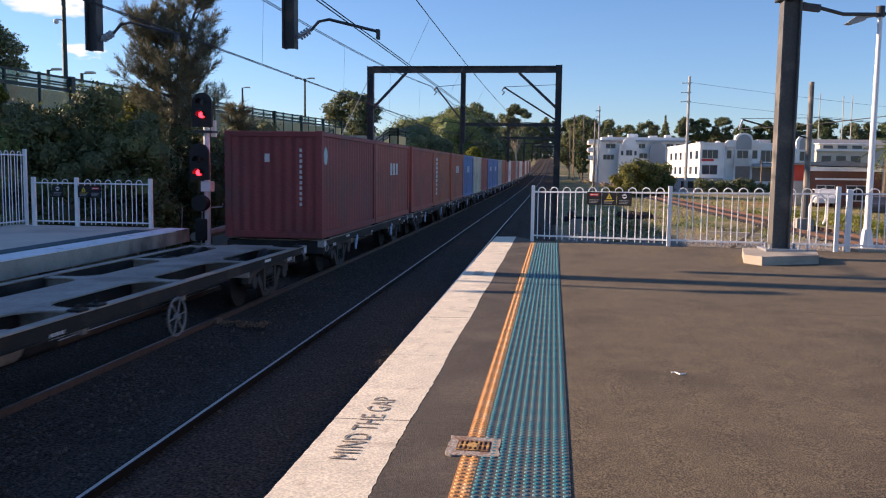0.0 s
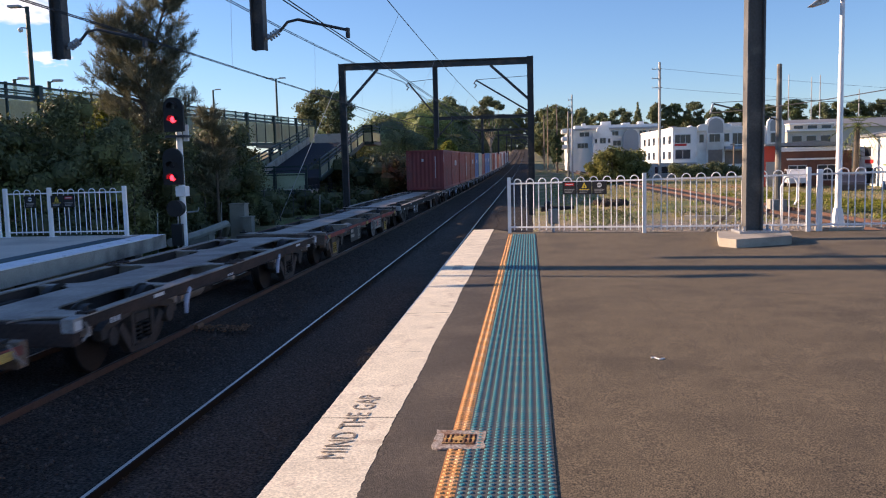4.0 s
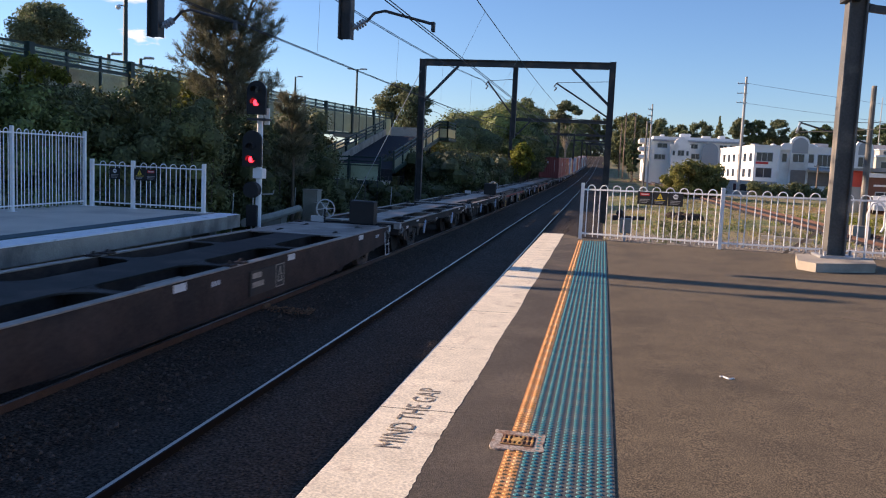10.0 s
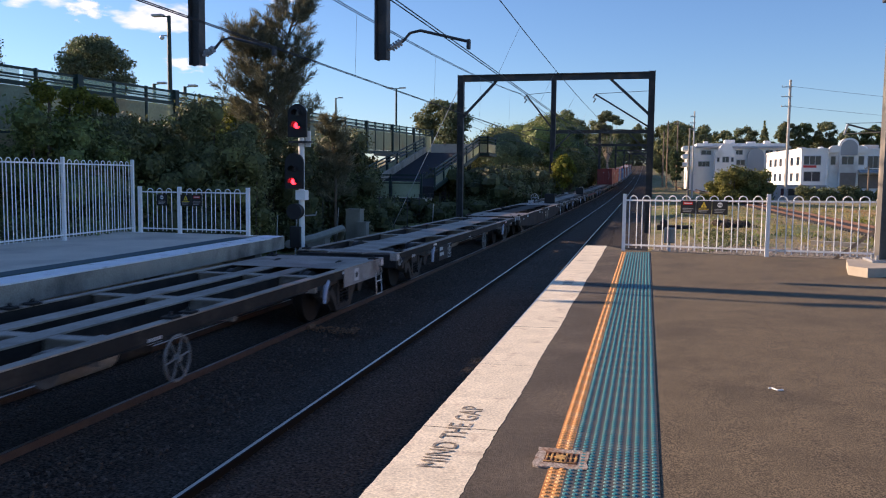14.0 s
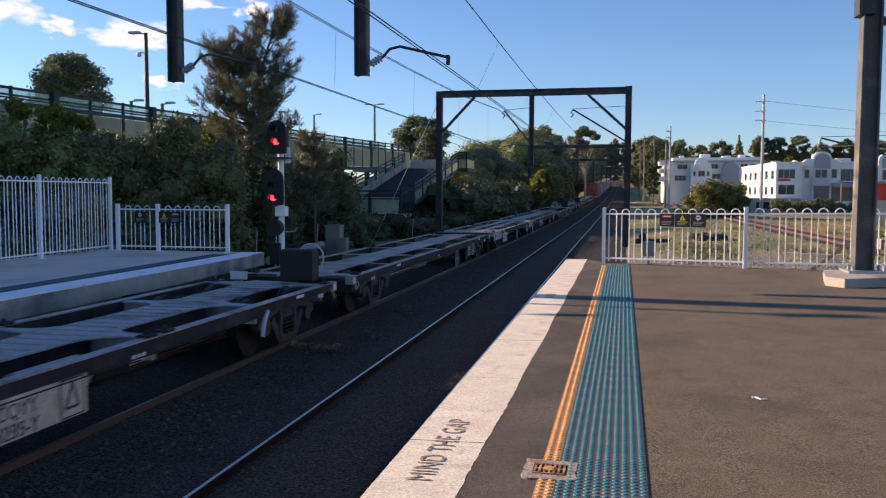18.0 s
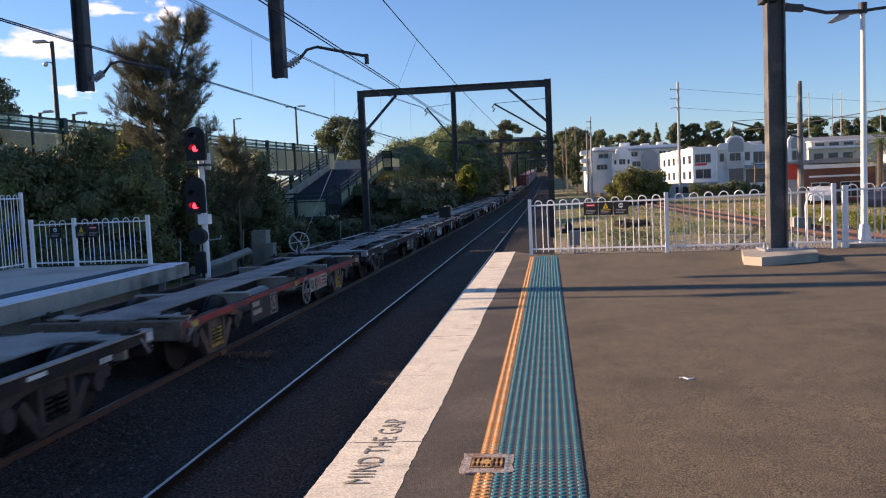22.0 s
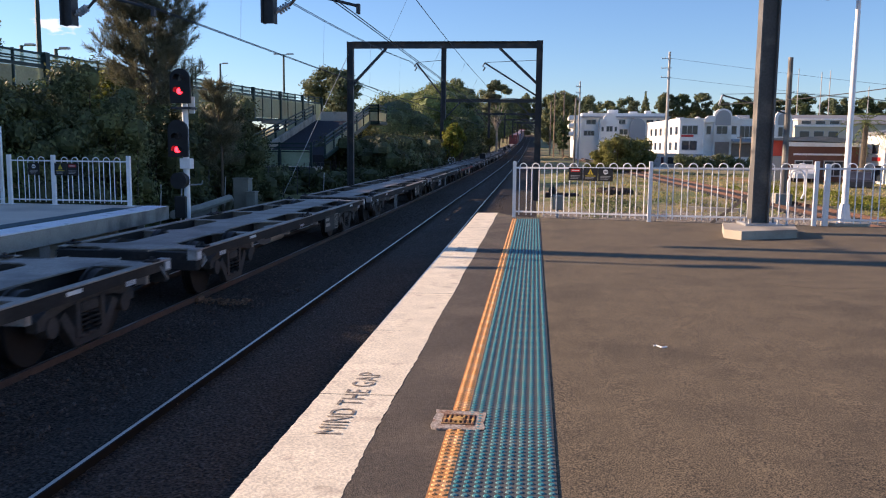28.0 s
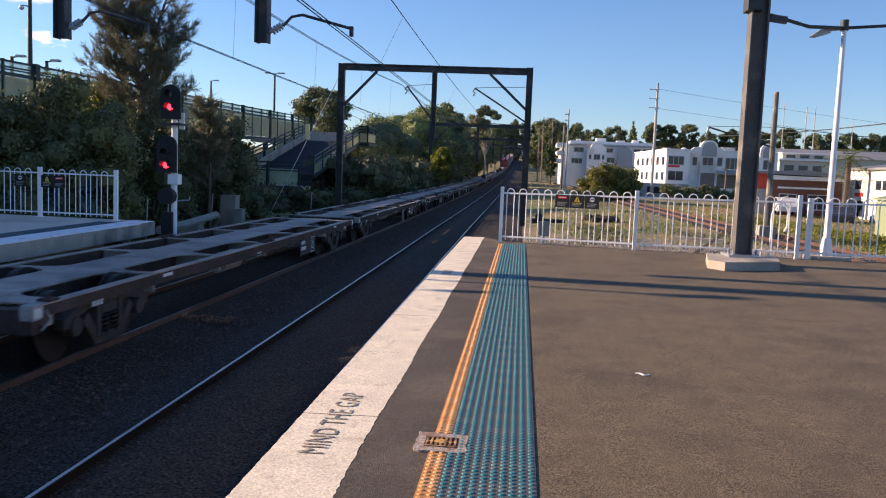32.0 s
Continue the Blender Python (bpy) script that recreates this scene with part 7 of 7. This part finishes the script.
    for k, y in enumerate(bears):
        wide = 0.42 if k in (0, nb - 1) else 0.22
        g = Geo().box(-HALF + 0.11, HALF - 0.11, y - wide / 2, y + wide / 2, top - 0.024, top - 0.002)
        g.box(-HALF + 0.11, HALF - 0.11, y - 0.05, y + 0.05, top - 0.30, top - 0.026)
        if not twin:
            for sx in (-1, 1):
                for sy in (-1, 1):
                    g.prism(hole_fillet(sx * 0.425, y + sy * wide / 2, sx, sy, 0.16 if is_red else 0.40), "z", top - 0.023, top + 0.001)
        part("cross_bearer", g, WAGON_DARK if big_deck else deck, w)
    # container pins and corner castings
    for y in (y1 - 0.35, y0 + 0.35, (y0 + y1) / 2 - 0.2, (y0 + y1) / 2 + 0.2):
        for s in (-1, 1):
            p = Geo().box(s * (HALF - 0.08) - 0.09, s * (HALF - 0.08) + 0.09, y - 0.1, y + 0.1, top + 0.016, top + 0.05, 0.008)
            p.tube([(s * (HALF - 0.08), y, top + 0.05), (s * (HALF - 0.08), y, top + 0.10)], 0.045, 8, 0.02)
            part("container_pin", p, frame_paint, w)
            if is_red and abs(y - (y0 + y1) / 2 - 0.2) > 0.01:
                x = s * (HALF - 0.004)
                part("yellow_bracket", Geo().box(min(x, x + 0.02 * s), max(x, x + 0.02 * s), y - 0.13, y + 0.13, top - 0.19, top - 0.09, 0.006), SPRING_YELLOW, w, "faded yellow corner bracket")
    # reflectors and markings on both sides
    tall = 0.11 if big_deck else 0.05
    for f in () if is_red else (0.15, 0.4, 0.62, 0.86) if big_deck else (0.2, 0.86):
        y = y0 + (y1 - y0) * f
        for s in (-1, 1):
            x = s * (HALF - 0.012)
            part("reflector", Geo().box(min(x, x + s * 0.006), max(x, x + s * 0.006), y - 0.17, y + 0.17, top - 0.03 - tall, top - 0.03), REFLECT, w)
    for f in () if is_red else (0.07, 0.45, 0.93):
        y = y0 + (y1 - y0) * f
        for q in range(3):
            part("stencil_bar", Geo().box(HALF - 0.012, HALF - 0.008, y + 0.1 * q, y + 0.1 * q + 0.07, top - 0.2, top - 0.13), MARK, w)
    if plate:
        yp = plate_y if plate_y is not None else y1 - ln * 0.30
        part("number_board", Geo().box(HALF - 0.012, HALF + 0.004, yp - 0.75, yp + 0.75, top - 0.55, top - 0.14), BLACK if plate_mat is MARK else plate_mat, w)
        ink = MARK if plate_mat is MARK else SIGN_BLACK if plate_mat is CREAM_PLATE else PLACARD
        if plate != "bars":
            a, b = plate.split("/")
            m = Matrix.Translation((HALF + 0.006, yp - 0.28, top - 0.28)) @ Matrix.Rotation(radians(90), 4, "Z") @ Matrix.Rotation(radians(90), 4, "X")
            words("lettering", a, 0.2, ink, w, m)
            if b:
                words("lettering", b, 0.2, ink, w, Matrix.Translation((0, 0, -0.19)) @ m)
            else:
                part("text_bar", Geo().box(HALF + 0.004, HALF + 0.007, yp - 0.6, yp - 0.1, top - 0.48, top - 0.34), ink, w)
        else:
            for q in range(2):
                part("text_bar", Geo().box(HALF + 0.004, HALF + 0.007, yp - 0.66, yp - 0.3 + 0.1 * q, top - 0.27 - 0.15 * q, top - 0.18 - 0.15 * q), ink, w)
        fr = Geo()
        for a0, a1, b0, b1 in ((0.32, 0.336, 0.0, 0.4), (0.685, 0.70, 0.0, 0.4), (0.32, 0.70, 0.0, 0.016), (0.32, 0.70, 0.384, 0.4)):
            fr.box(HALF + 0.004, HALF + 0.008, yp + a0, yp + a1, top - 0.54 + b0, top - 0.54 + b1)
        tri = [(yp + 0.41, top - 0.44), (yp + 0.61, top - 0.44), (yp + 0.51, top - 0.19)]
        for (ya, za), (yb, zb) in zip(tri, tri[1:] + tri[:1]):
            fr.beam((HALF + 0.006, ya, za), (HALF + 0.006, yb, zb), 0.006, 0.026)
        part("code_frame", fr, ink, w)
    if placard is not None:
        part("placard", Geo().box(HALF - 0.012, HALF + 0.006, placard - 0.7, placard + 0.7, top - 0.47, top - 0.15, 0.004), PLACARD, w, "pale placard with round symbols")
        for q, ring in ((-0.52, BLACK), (-0.22, BLACK), (0.08, SIGN_RED)):
            part("round_symbol", Geo().tube([(HALF + 0.006, placard + q, top - 0.31), (HALF + 0.009, placard + q, top - 0.31)], 0.105, 16), ring, w)
            part("symbol_mark", Geo().box(HALF + 0.009, HALF + 0.012, placard + q - 0.03, placard + q + 0.03, top - 0.36, top - 0.25), PLACARD, w)
        for q in range(3):
            part("text_bar", Geo().box(HALF + 0.006, HALF + 0.009, placard + 0.26, placard + 0.62, top - 0.23 - 0.08 * q, top - 0.20 - 0.08 * q), BOGIE_STEEL, w)
    if upright is not None:
        handwheel(w, -0.75, upright, top + 0.36, 0.30, "y")
        part("brake_post", Geo().tube([(-0.75, upright - 0.05, top), (-0.75, upright - 0.05, top + 0.36)], 0.03, 8), BLACK, w)
    if wheel_y is not None:
        drop = 0.37 if is_red else 0.45
        handwheel(w, HALF + 0.05, wheel_y, top - drop)
        part("brake_shaft", Geo().tube([(HALF - 0.2, wheel_y, top - drop), (HALF + 0.05, wheel_y, top - drop)], 0.02, 6), frame_paint, w)
    if end_box:
        part("brake_stand", Geo().box(0.15, 0.82, y1 - 0.1, y1 + 0.25, top + 0.01, top + 0.64, 0.03), BLACK, w)
        if big_deck:
            handwheel(w, -0.5, y1 - 0.15, top + 0.38, 0.25, "y")
            part("brake_post", Geo().tube([(-0.5, y1 - 0.2, top), (-0.5, y1 - 0.2, top + 0.38)], 0.03, 8), BLACK, w)
        else:
            handwheel(w, 0.62, y1 + 0.34, top + 0.46, 0.27, "y")
        part("end_plate", Geo().box(-0.95, -0.6, y1 - 0.02, y1 + 0.02, top + 0.02, top + 0.18), MARK, w)
    if blue:
        for y in (y1 - 3.25, y0 + 3.25):
            part("blue_step", Geo().tube([(HALF - 0.03, y + 0.16, top - 0.13), (HALF - 0.01, y + 0.04, top - 0.22), (HALF, y - 0.04, top - 0.36), (HALF, y - 0.06, top - 0.5)], 0.05, 6, 0.03), BLUE_STEP, w, "pale blue curved step bracket")
    if step:
        st = Geo()
        for y in (y1 - 0.05, y1 - 0.40):
            st.tube([(HALF - 0.02, y, top - 0.1), (HALF + 0.02, y, top - 0.72)], 0.014, 6)
        st.tube([(HALF + 0.02, y1 - 0.05, top - 0.72), (HALF + 0.02, y1 - 0.40, top - 0.72)], 0.014, 6)
        st.tube([(HALF + 0.01, y1 - 0.05, top - 0.45), (HALF + 0.01, y1 - 0.40, top - 0.45)], 0.014, 6)
        part("shunter_step", st, MARK, w)
        part("headstock", Geo().box(-HALF, HALF, y1 - 0.12, y1 + 0.02, top - 0.36, top + 0.02, 0.01), WAGON_DARK, w)
        for x in (-0.8, 0.75):
            part("end_plate", Geo().box(x - 0.16, x + 0.16, y1 + 0.02, y1 + 0.026, top - 0.24, top - 0.10), MARK, w)
    # end sills, couplers, air pipes
    for y, s in ((y1, 1), (y0, -1)):
        part("end_sill", Geo().box(-HALF + 0.02, HALF - 0.02, y - 0.09, y + 0.09, top - 0.33, top - 0.03, 0.01), BOGIE_TAN if is_red else frame_paint, w)
        c = Geo().box(-0.09, 0.09, min(y, y + s * 0.55), max(y, y + s * 0.55), top - 0.42, top - 0.24, 0.02)
        c.box(-0.16, 0.16, min(y + s * 0.36, y + s * 0.56), max(y + s * 0.36, y + s * 0.56), top - 0.46, top - 0.20, 0.03)
        part("coupler", c, BOGIE_STEEL, w)
        part("air_hose", Geo().tube([(0.35, y, top - 0.35), (0.38, y + s * 0.18, top - 0.55), (0.3, y + s * 0.42, top - 0.62), (0.24, y + s * 0.5, top - 0.5)], 0.022, 6), BLACK, w)
        part("lashing_hook", Geo().tube([(HALF - 0.05, y - s * 0.2, top - 0.03), (HALF + 0.04, y - s * 0.2, top - 0.18), (HALF + 0.02, y - s * 0.05, top - 0.28)], 0.018, 6), HANDWHEEL, w)
        if not is_red:
            part("corner_casting", Geo().box(HALF - 0.16, HALF + 0.005, y - 0.1, y + 0.1, top - 0.16, top + 0.022, 0.01), WAGON_GREY, w)
            part("end_marking", Geo().box(HALF + 0.005, HALF + 0.008, y - 0.08, y + 0.08, top - 0.13, top - 0.02), MARK, w)
    # brake gear below
    part("brake_cylinder", Geo().tube([(0.45, (y0 + y1) / 2 - 0.4, 0.45), (0.45, (y0 + y1) / 2 + 0.3, 0.45)], 0.14, 10), frame_paint, w)
    part("air_tank", Geo().tube([(0.72, (y0 + y1) / 2 - 1.9, 0.62), (0.72, (y0 + y1) / 2 - 1.85, 0.62), (0.72, (y0 + y1) / 2 - 0.95, 0.62), (0.72, (y0 + y1) / 2 - 0.9, 0.62)], 0.2, 14), WAGON_DECK, w, "dusty grey air tank")
    part("brake_rod", Geo().tube([(0.2, y0 + 2.2, 0.5), (0.2, y1 - 2.2, 0.5)], 0.02, 6), BOGIE_STEEL, w)
    cast = BOGIE_TAN if is_red or big_deck else BOGIE_STEEL
    bogie(w, y1 - 2.0, cast, is_red)
    bogie(w, y0 + (1.5 if is_red else 1.95), cast, is_red)
    return w


def container(paint, label, mark=0):
    """A twenty-foot steel box with corrugated walls and doors at the end facing back; front at y = 0, rear at -6.06."""
    c = thing("shipping_container", label, "shipping container", group="containers on the train")
    ln, wd, h = 6.058, 2.438, 2.591
    def wave(n, a, b, deep):
        pts, s = [], (b - a) / n
        for k in range(n):
            q = a + k * s
            pts += [(q, 0), (q + 0.28 * s, 0), (q + 0.5 * s, deep), (q + 0.78 * s, deep)]
        return pts + [(b, 0)]
    for s in (-1, 1):
        x = s * (wd / 2 - 0.03)
        out = [(x - s * d, -y) for y, d in wave(20, 0.12, ln - 0.12, 0.036)]
        back = [(x - s * 0.05, -ln + 0.12), (x - s * 0.05, -0.12)]
        part("side_wall", Geo().prism(out + back, "z", 0.15, h - 0.10), paint, c)
        for z0, z1 in ((0.0, 0.16), (h - 0.12, h - 0.01)):
            part("side_rail", Geo().box(min(s * wd / 2, s * (wd / 2 - 0.08)), max(s * wd / 2, s * (wd / 2 - 0.08)), -ln + 0.1, -0.1, z0, z1, 0.008), paint, c)
    for y in (-0.09, -ln + 0.09):
        for s in (-1, 1):
            xx = s * (wd / 2 - 0.08)
            part("corner_post", Geo().box(xx - 0.08, xx + 0.08, y - 0.09, y + 0.09, 0.0, h, 0.012), paint, c)
        part("end_header", Geo().box(-wd / 2 + 0.14, wd / 2 - 0.14, y - 0.06, y + 0.06, h - 0.14, h - 0.01, 0.01), paint, c)
        part("end_sill", Geo().box(-wd / 2 + 0.14, wd / 2 - 0.14, y - 0.06, y + 0.06, 0.0, 0.16, 0.01), paint, c)
    out = [(x, -0.04 - d) for x, d in wave(9, -wd / 2 + 0.16, wd / 2 - 0.16, 0.036)]
    part("front_wall", Geo().prism(out + [(wd / 2 - 0.16, -0.1), (-wd / 2 + 0.16, -0.1)], "z", 0.15, h - 0.13), paint, c)
    part("roof", Geo().box(-wd / 2 + 0.05, wd / 2 - 0.05, -ln + 0.12, -0.12, h - 0.06, h - 0.02), paint, c)
    part("rear_wall", Geo().prism([(x, -ln + 0.045 + d) for x, d in wave(8, -wd / 2 + 0.16, wd / 2 - 0.16, 0.036)] + [(wd / 2 - 0.16, -ln + 0.11), (-wd / 2 + 0.16, -ln + 0.11)], "z", 0.15, h - 0.13), paint, c)
    for k in range(11):
        part("code_bar", Geo().box(0.65, 0.71, -ln + 0.036, -ln + 0.044, h - 0.5 - 0.13 * k, h - 0.42 - 0.13 * k), MARK, c)
    part("small_mark", Geo().box(-0.22, -0.10, -ln + 0.036, -ln + 0.044, h - 0.75, h - 0.55), MARK, c)
    if mark == 1:
        part("oval_label", Geo().prism([(-5.65 + 0.16 * math.cos(a), 2.0 + 0.22 * math.sin(a)) for a in (2 * math.pi * k / 14 for k in range(14))], "x", wd / 2 - 0.028, wd / 2 - 0.018), mat("pale_blue_label", (0.35, 0.55, 0.62), 0.5), c)
    elif mark == 2:
        for k in range(9):
            part("name_bar", Geo().box(wd / 2 - 0.03, wd / 2 - 0.018, -5.2, -4.75, 0.5 + k * 0.2, 0.64 + k * 0.2), MARK, c)
    elif mark == 3:
        for k in range(3):
            part("name_bar", Geo().box(wd / 2 - 0.03, wd / 2 - 0.018, -3.6 + 0.5 * k, -3.3 + 0.5 * k, 1.5, 1.9), MARK, c)
    return c


def rows_for(u, ln):
    """The way of a vehicle whose front end stands 0.3 m behind u at the start."""
    rows = []
    for k in range(17):
        t = 2.0 * k
        y = u - 0.3 + SPEED * t
        mid = y - ln / 2
        rows.append((t, pose(FAR_X, y, RAIL_Z + rise(mid) + slope(mid) * ln / 2, math.degrees(math.atan(slope(mid))), 0, 0)))
    return rows


def rows_on(u, ln, off):
    """The way of a load that rests off metres behind that front end."""
    lift = Matrix.Translation((0, off, DECK + 0.052))
    return [(t, m @ lift) for t, m in rows_for(u, ln)]


MOVING = []


def train():
    black = "black skeletal container wagon, empty, with a worn grey deck"
    red = "red-painted skeletal container wagon, empty, with rusty sides"
    specs = [
        (18.9, 18.5, dict(paint=WAGON_DARK, deck=WAGON_DECK, label=black, plate="bars", plate_y=-13.1, wheel_y=-7.1)),
        (0.4, 13.1, dict(paint=WAGON_RED, deck=WAGON_DECK, label=red, plate="bars", plate_mat=PLATE_BUFF, plate_y=-8.7, wheel_y=-6.0, placard=-4.87)),
        (-12.7, 12.5, dict(paint=WAGON_BROWN, deck=WAGON_DECK, label="rust-brown skeletal container wagon, empty", blue=True)),
        (-25.2, 13.1, dict(paint=WAGON_RED, deck=WAGON_DECK, label=red, plate="bars", plate_mat=PLATE_BUFF, plate_y=-8.7, wheel_y=-6.0, placard=-4.9)),
        (-38.3, 12.9, dict(paint=WAGON_DARK, deck=WAGON_DECK, label=black, blue=True, end_box=True)),
        (-51.2, 12.5, dict(paint=WAGON_DARK, deck=WAGON_DECK, label=black, blue=True)),
        (-63.8, 19.7, dict(paint=WAGON_BROWN, deck=WAGON_DECK, label="deep-sided brown container wagon with plated end decks, empty", plate="bars", plate_mat=PLATE_BUFF, plate_y=-8.7, big_deck=True, end_box=True, step=True)),
        (-83.6, 18.8, dict(paint=WAGON_DARK, deck=WAGON_DECK, label=black, plate="bars", plate_y=-13.6, wheel_y=-8.0, blue=True)),
        (-102.5, 16.9, dict(paint=WAGON_DARK, deck=WAGON_DECK, label="black container wagon with twin centre sills, empty", plate="CQHY/", plate_mat=CREAM_PLATE, plate_y=-12.9, wheel_y=-8.73, twin=True, blue=True, step=True)),
        (-119.6, 19.0, dict(paint=WAGON_DARK, deck=WAGON_DECK, label=black, plate="CQBY/2170-L", plate_y=-4.95, wheel_y=-7.7)),
        (-138.7, 13.5, dict(paint=WAGON_DARK, deck=WAGON_GREY, label="black container wagon with a pale grey deck, empty", plate="CQYY/3235-Y", plate_mat=CREAM_PLATE, plate_y=-8.97, blue=True, end_box=True)),
        (-152.3, 12.7, dict(paint=WAGON_DARK, deck=WAGON_GREY, label="black container wagon with a pale grey deck, empty", plate="bars", plate_mat=PLATE_BUFF, upright=-12.45)),
        (-165.0, 12.7, dict(paint=WAGON_RED, deck=WAGON_DECK, label=red, plate="bars", plate_mat=PLATE_BUFF, plate_y=-8.6, wheel_y=-6.0, placard=-4.83)),
        (-177.7, 19.0, dict(paint=WAGON_DARK, deck=WAGON_DECK, label=black, plate="CQBY/2138-F", plate_y=-14.3, wheel_y=-11.65)),
        (-196.8, 16.4, dict(paint=WAGON_DARK, deck=WAGON_DECK, label=black, plate="bars", plate_mat=PLATE_BUFF, plate_y=-4.7, wheel_y=-11.1)),
        (-213.3, 14.6, dict(paint=WAGON_DARK, deck=WAGON_DECK, label=black, plate="bars", plate_mat=PLATE_BUFF)),
        (-228.0, 19.4, dict(paint=WAGON_DARK, deck=WAGON_DECK, label=black, plate="bars", plate_y=-5.6, wheel_y=-8.6)),
        (-247.5, 19.0, dict(paint=WAGON_BROWN, deck=WAGON_DECK, label="rust-brown skeletal container wagon, empty", plate="bars")),
        (-266.6, 19.0, dict(paint=WAGON_DARK, deck=WAGON_DECK, label=black, plate="bars", wheel_y=-9.0)),
        (-285.7, 14.0, dict(paint=WAGON_DARK, deck=WAGON_DECK, label=black)),
    ]
    for u, ln, how in specs:
        MOVING.append((skeletal_wagon(ln, **how), rows_for(u, ln)))
    # loaded wagons ahead, two boxes each
    loaded = skeletal_wagon(12.7, WAGON_DARK, WAGON_DECK, "black container wagon carrying two containers", blue=True)
    loaded["group"] = "loaded container wagons"
    colours = ["maroon", "rust", "rust", "orange", "orange", "blue", "cream", "rust", "blue", "blue", "grey", "orange", "rust", "white", "rust", "rust", "grey", "rust", "white", "white", "rust", "maroon", "white", "grey", "rust", "white", "maroon", "rust"]
    say = {"maroon": "dark maroon", "rust": "faded rust-red", "orange": "orange-brown", "blue": "blue", "cream": "cream", "white": "white", "grey": "grey"}
    made = {}
    for k in range(14):
        u = 19.4 + 12.75 * (k + 1)
        w = loaded if k == 0 else copy_thing(loaded, pose(0, 0, 0))
        MOVING.append((w, rows_for(u, 12.7)))
        for j in range(2):
            i = 2 * k + j
            paint = colours[i]
            mark = (1, 3, 0, 2, 3, 3, 0)[i] if i < 7 else (3 if paint == "blue" else 0)
            if (paint, mark) in made:
                c = copy_thing(made[paint, mark], pose(0, 0, 0))
            else:
                c = made[paint, mark] = container(PAINTS[paint], f"{say[paint]} corrugated steel container riding on a wagon", mark)
            MOVING.append((c, rows_on(u, 12.7, -12.55 + 6.06 + 0.2 if j == 0 else -0.17)))


train()


def motions():
    for vehicle, rows in MOVING:
        walk(vehicle, rows)


motions()
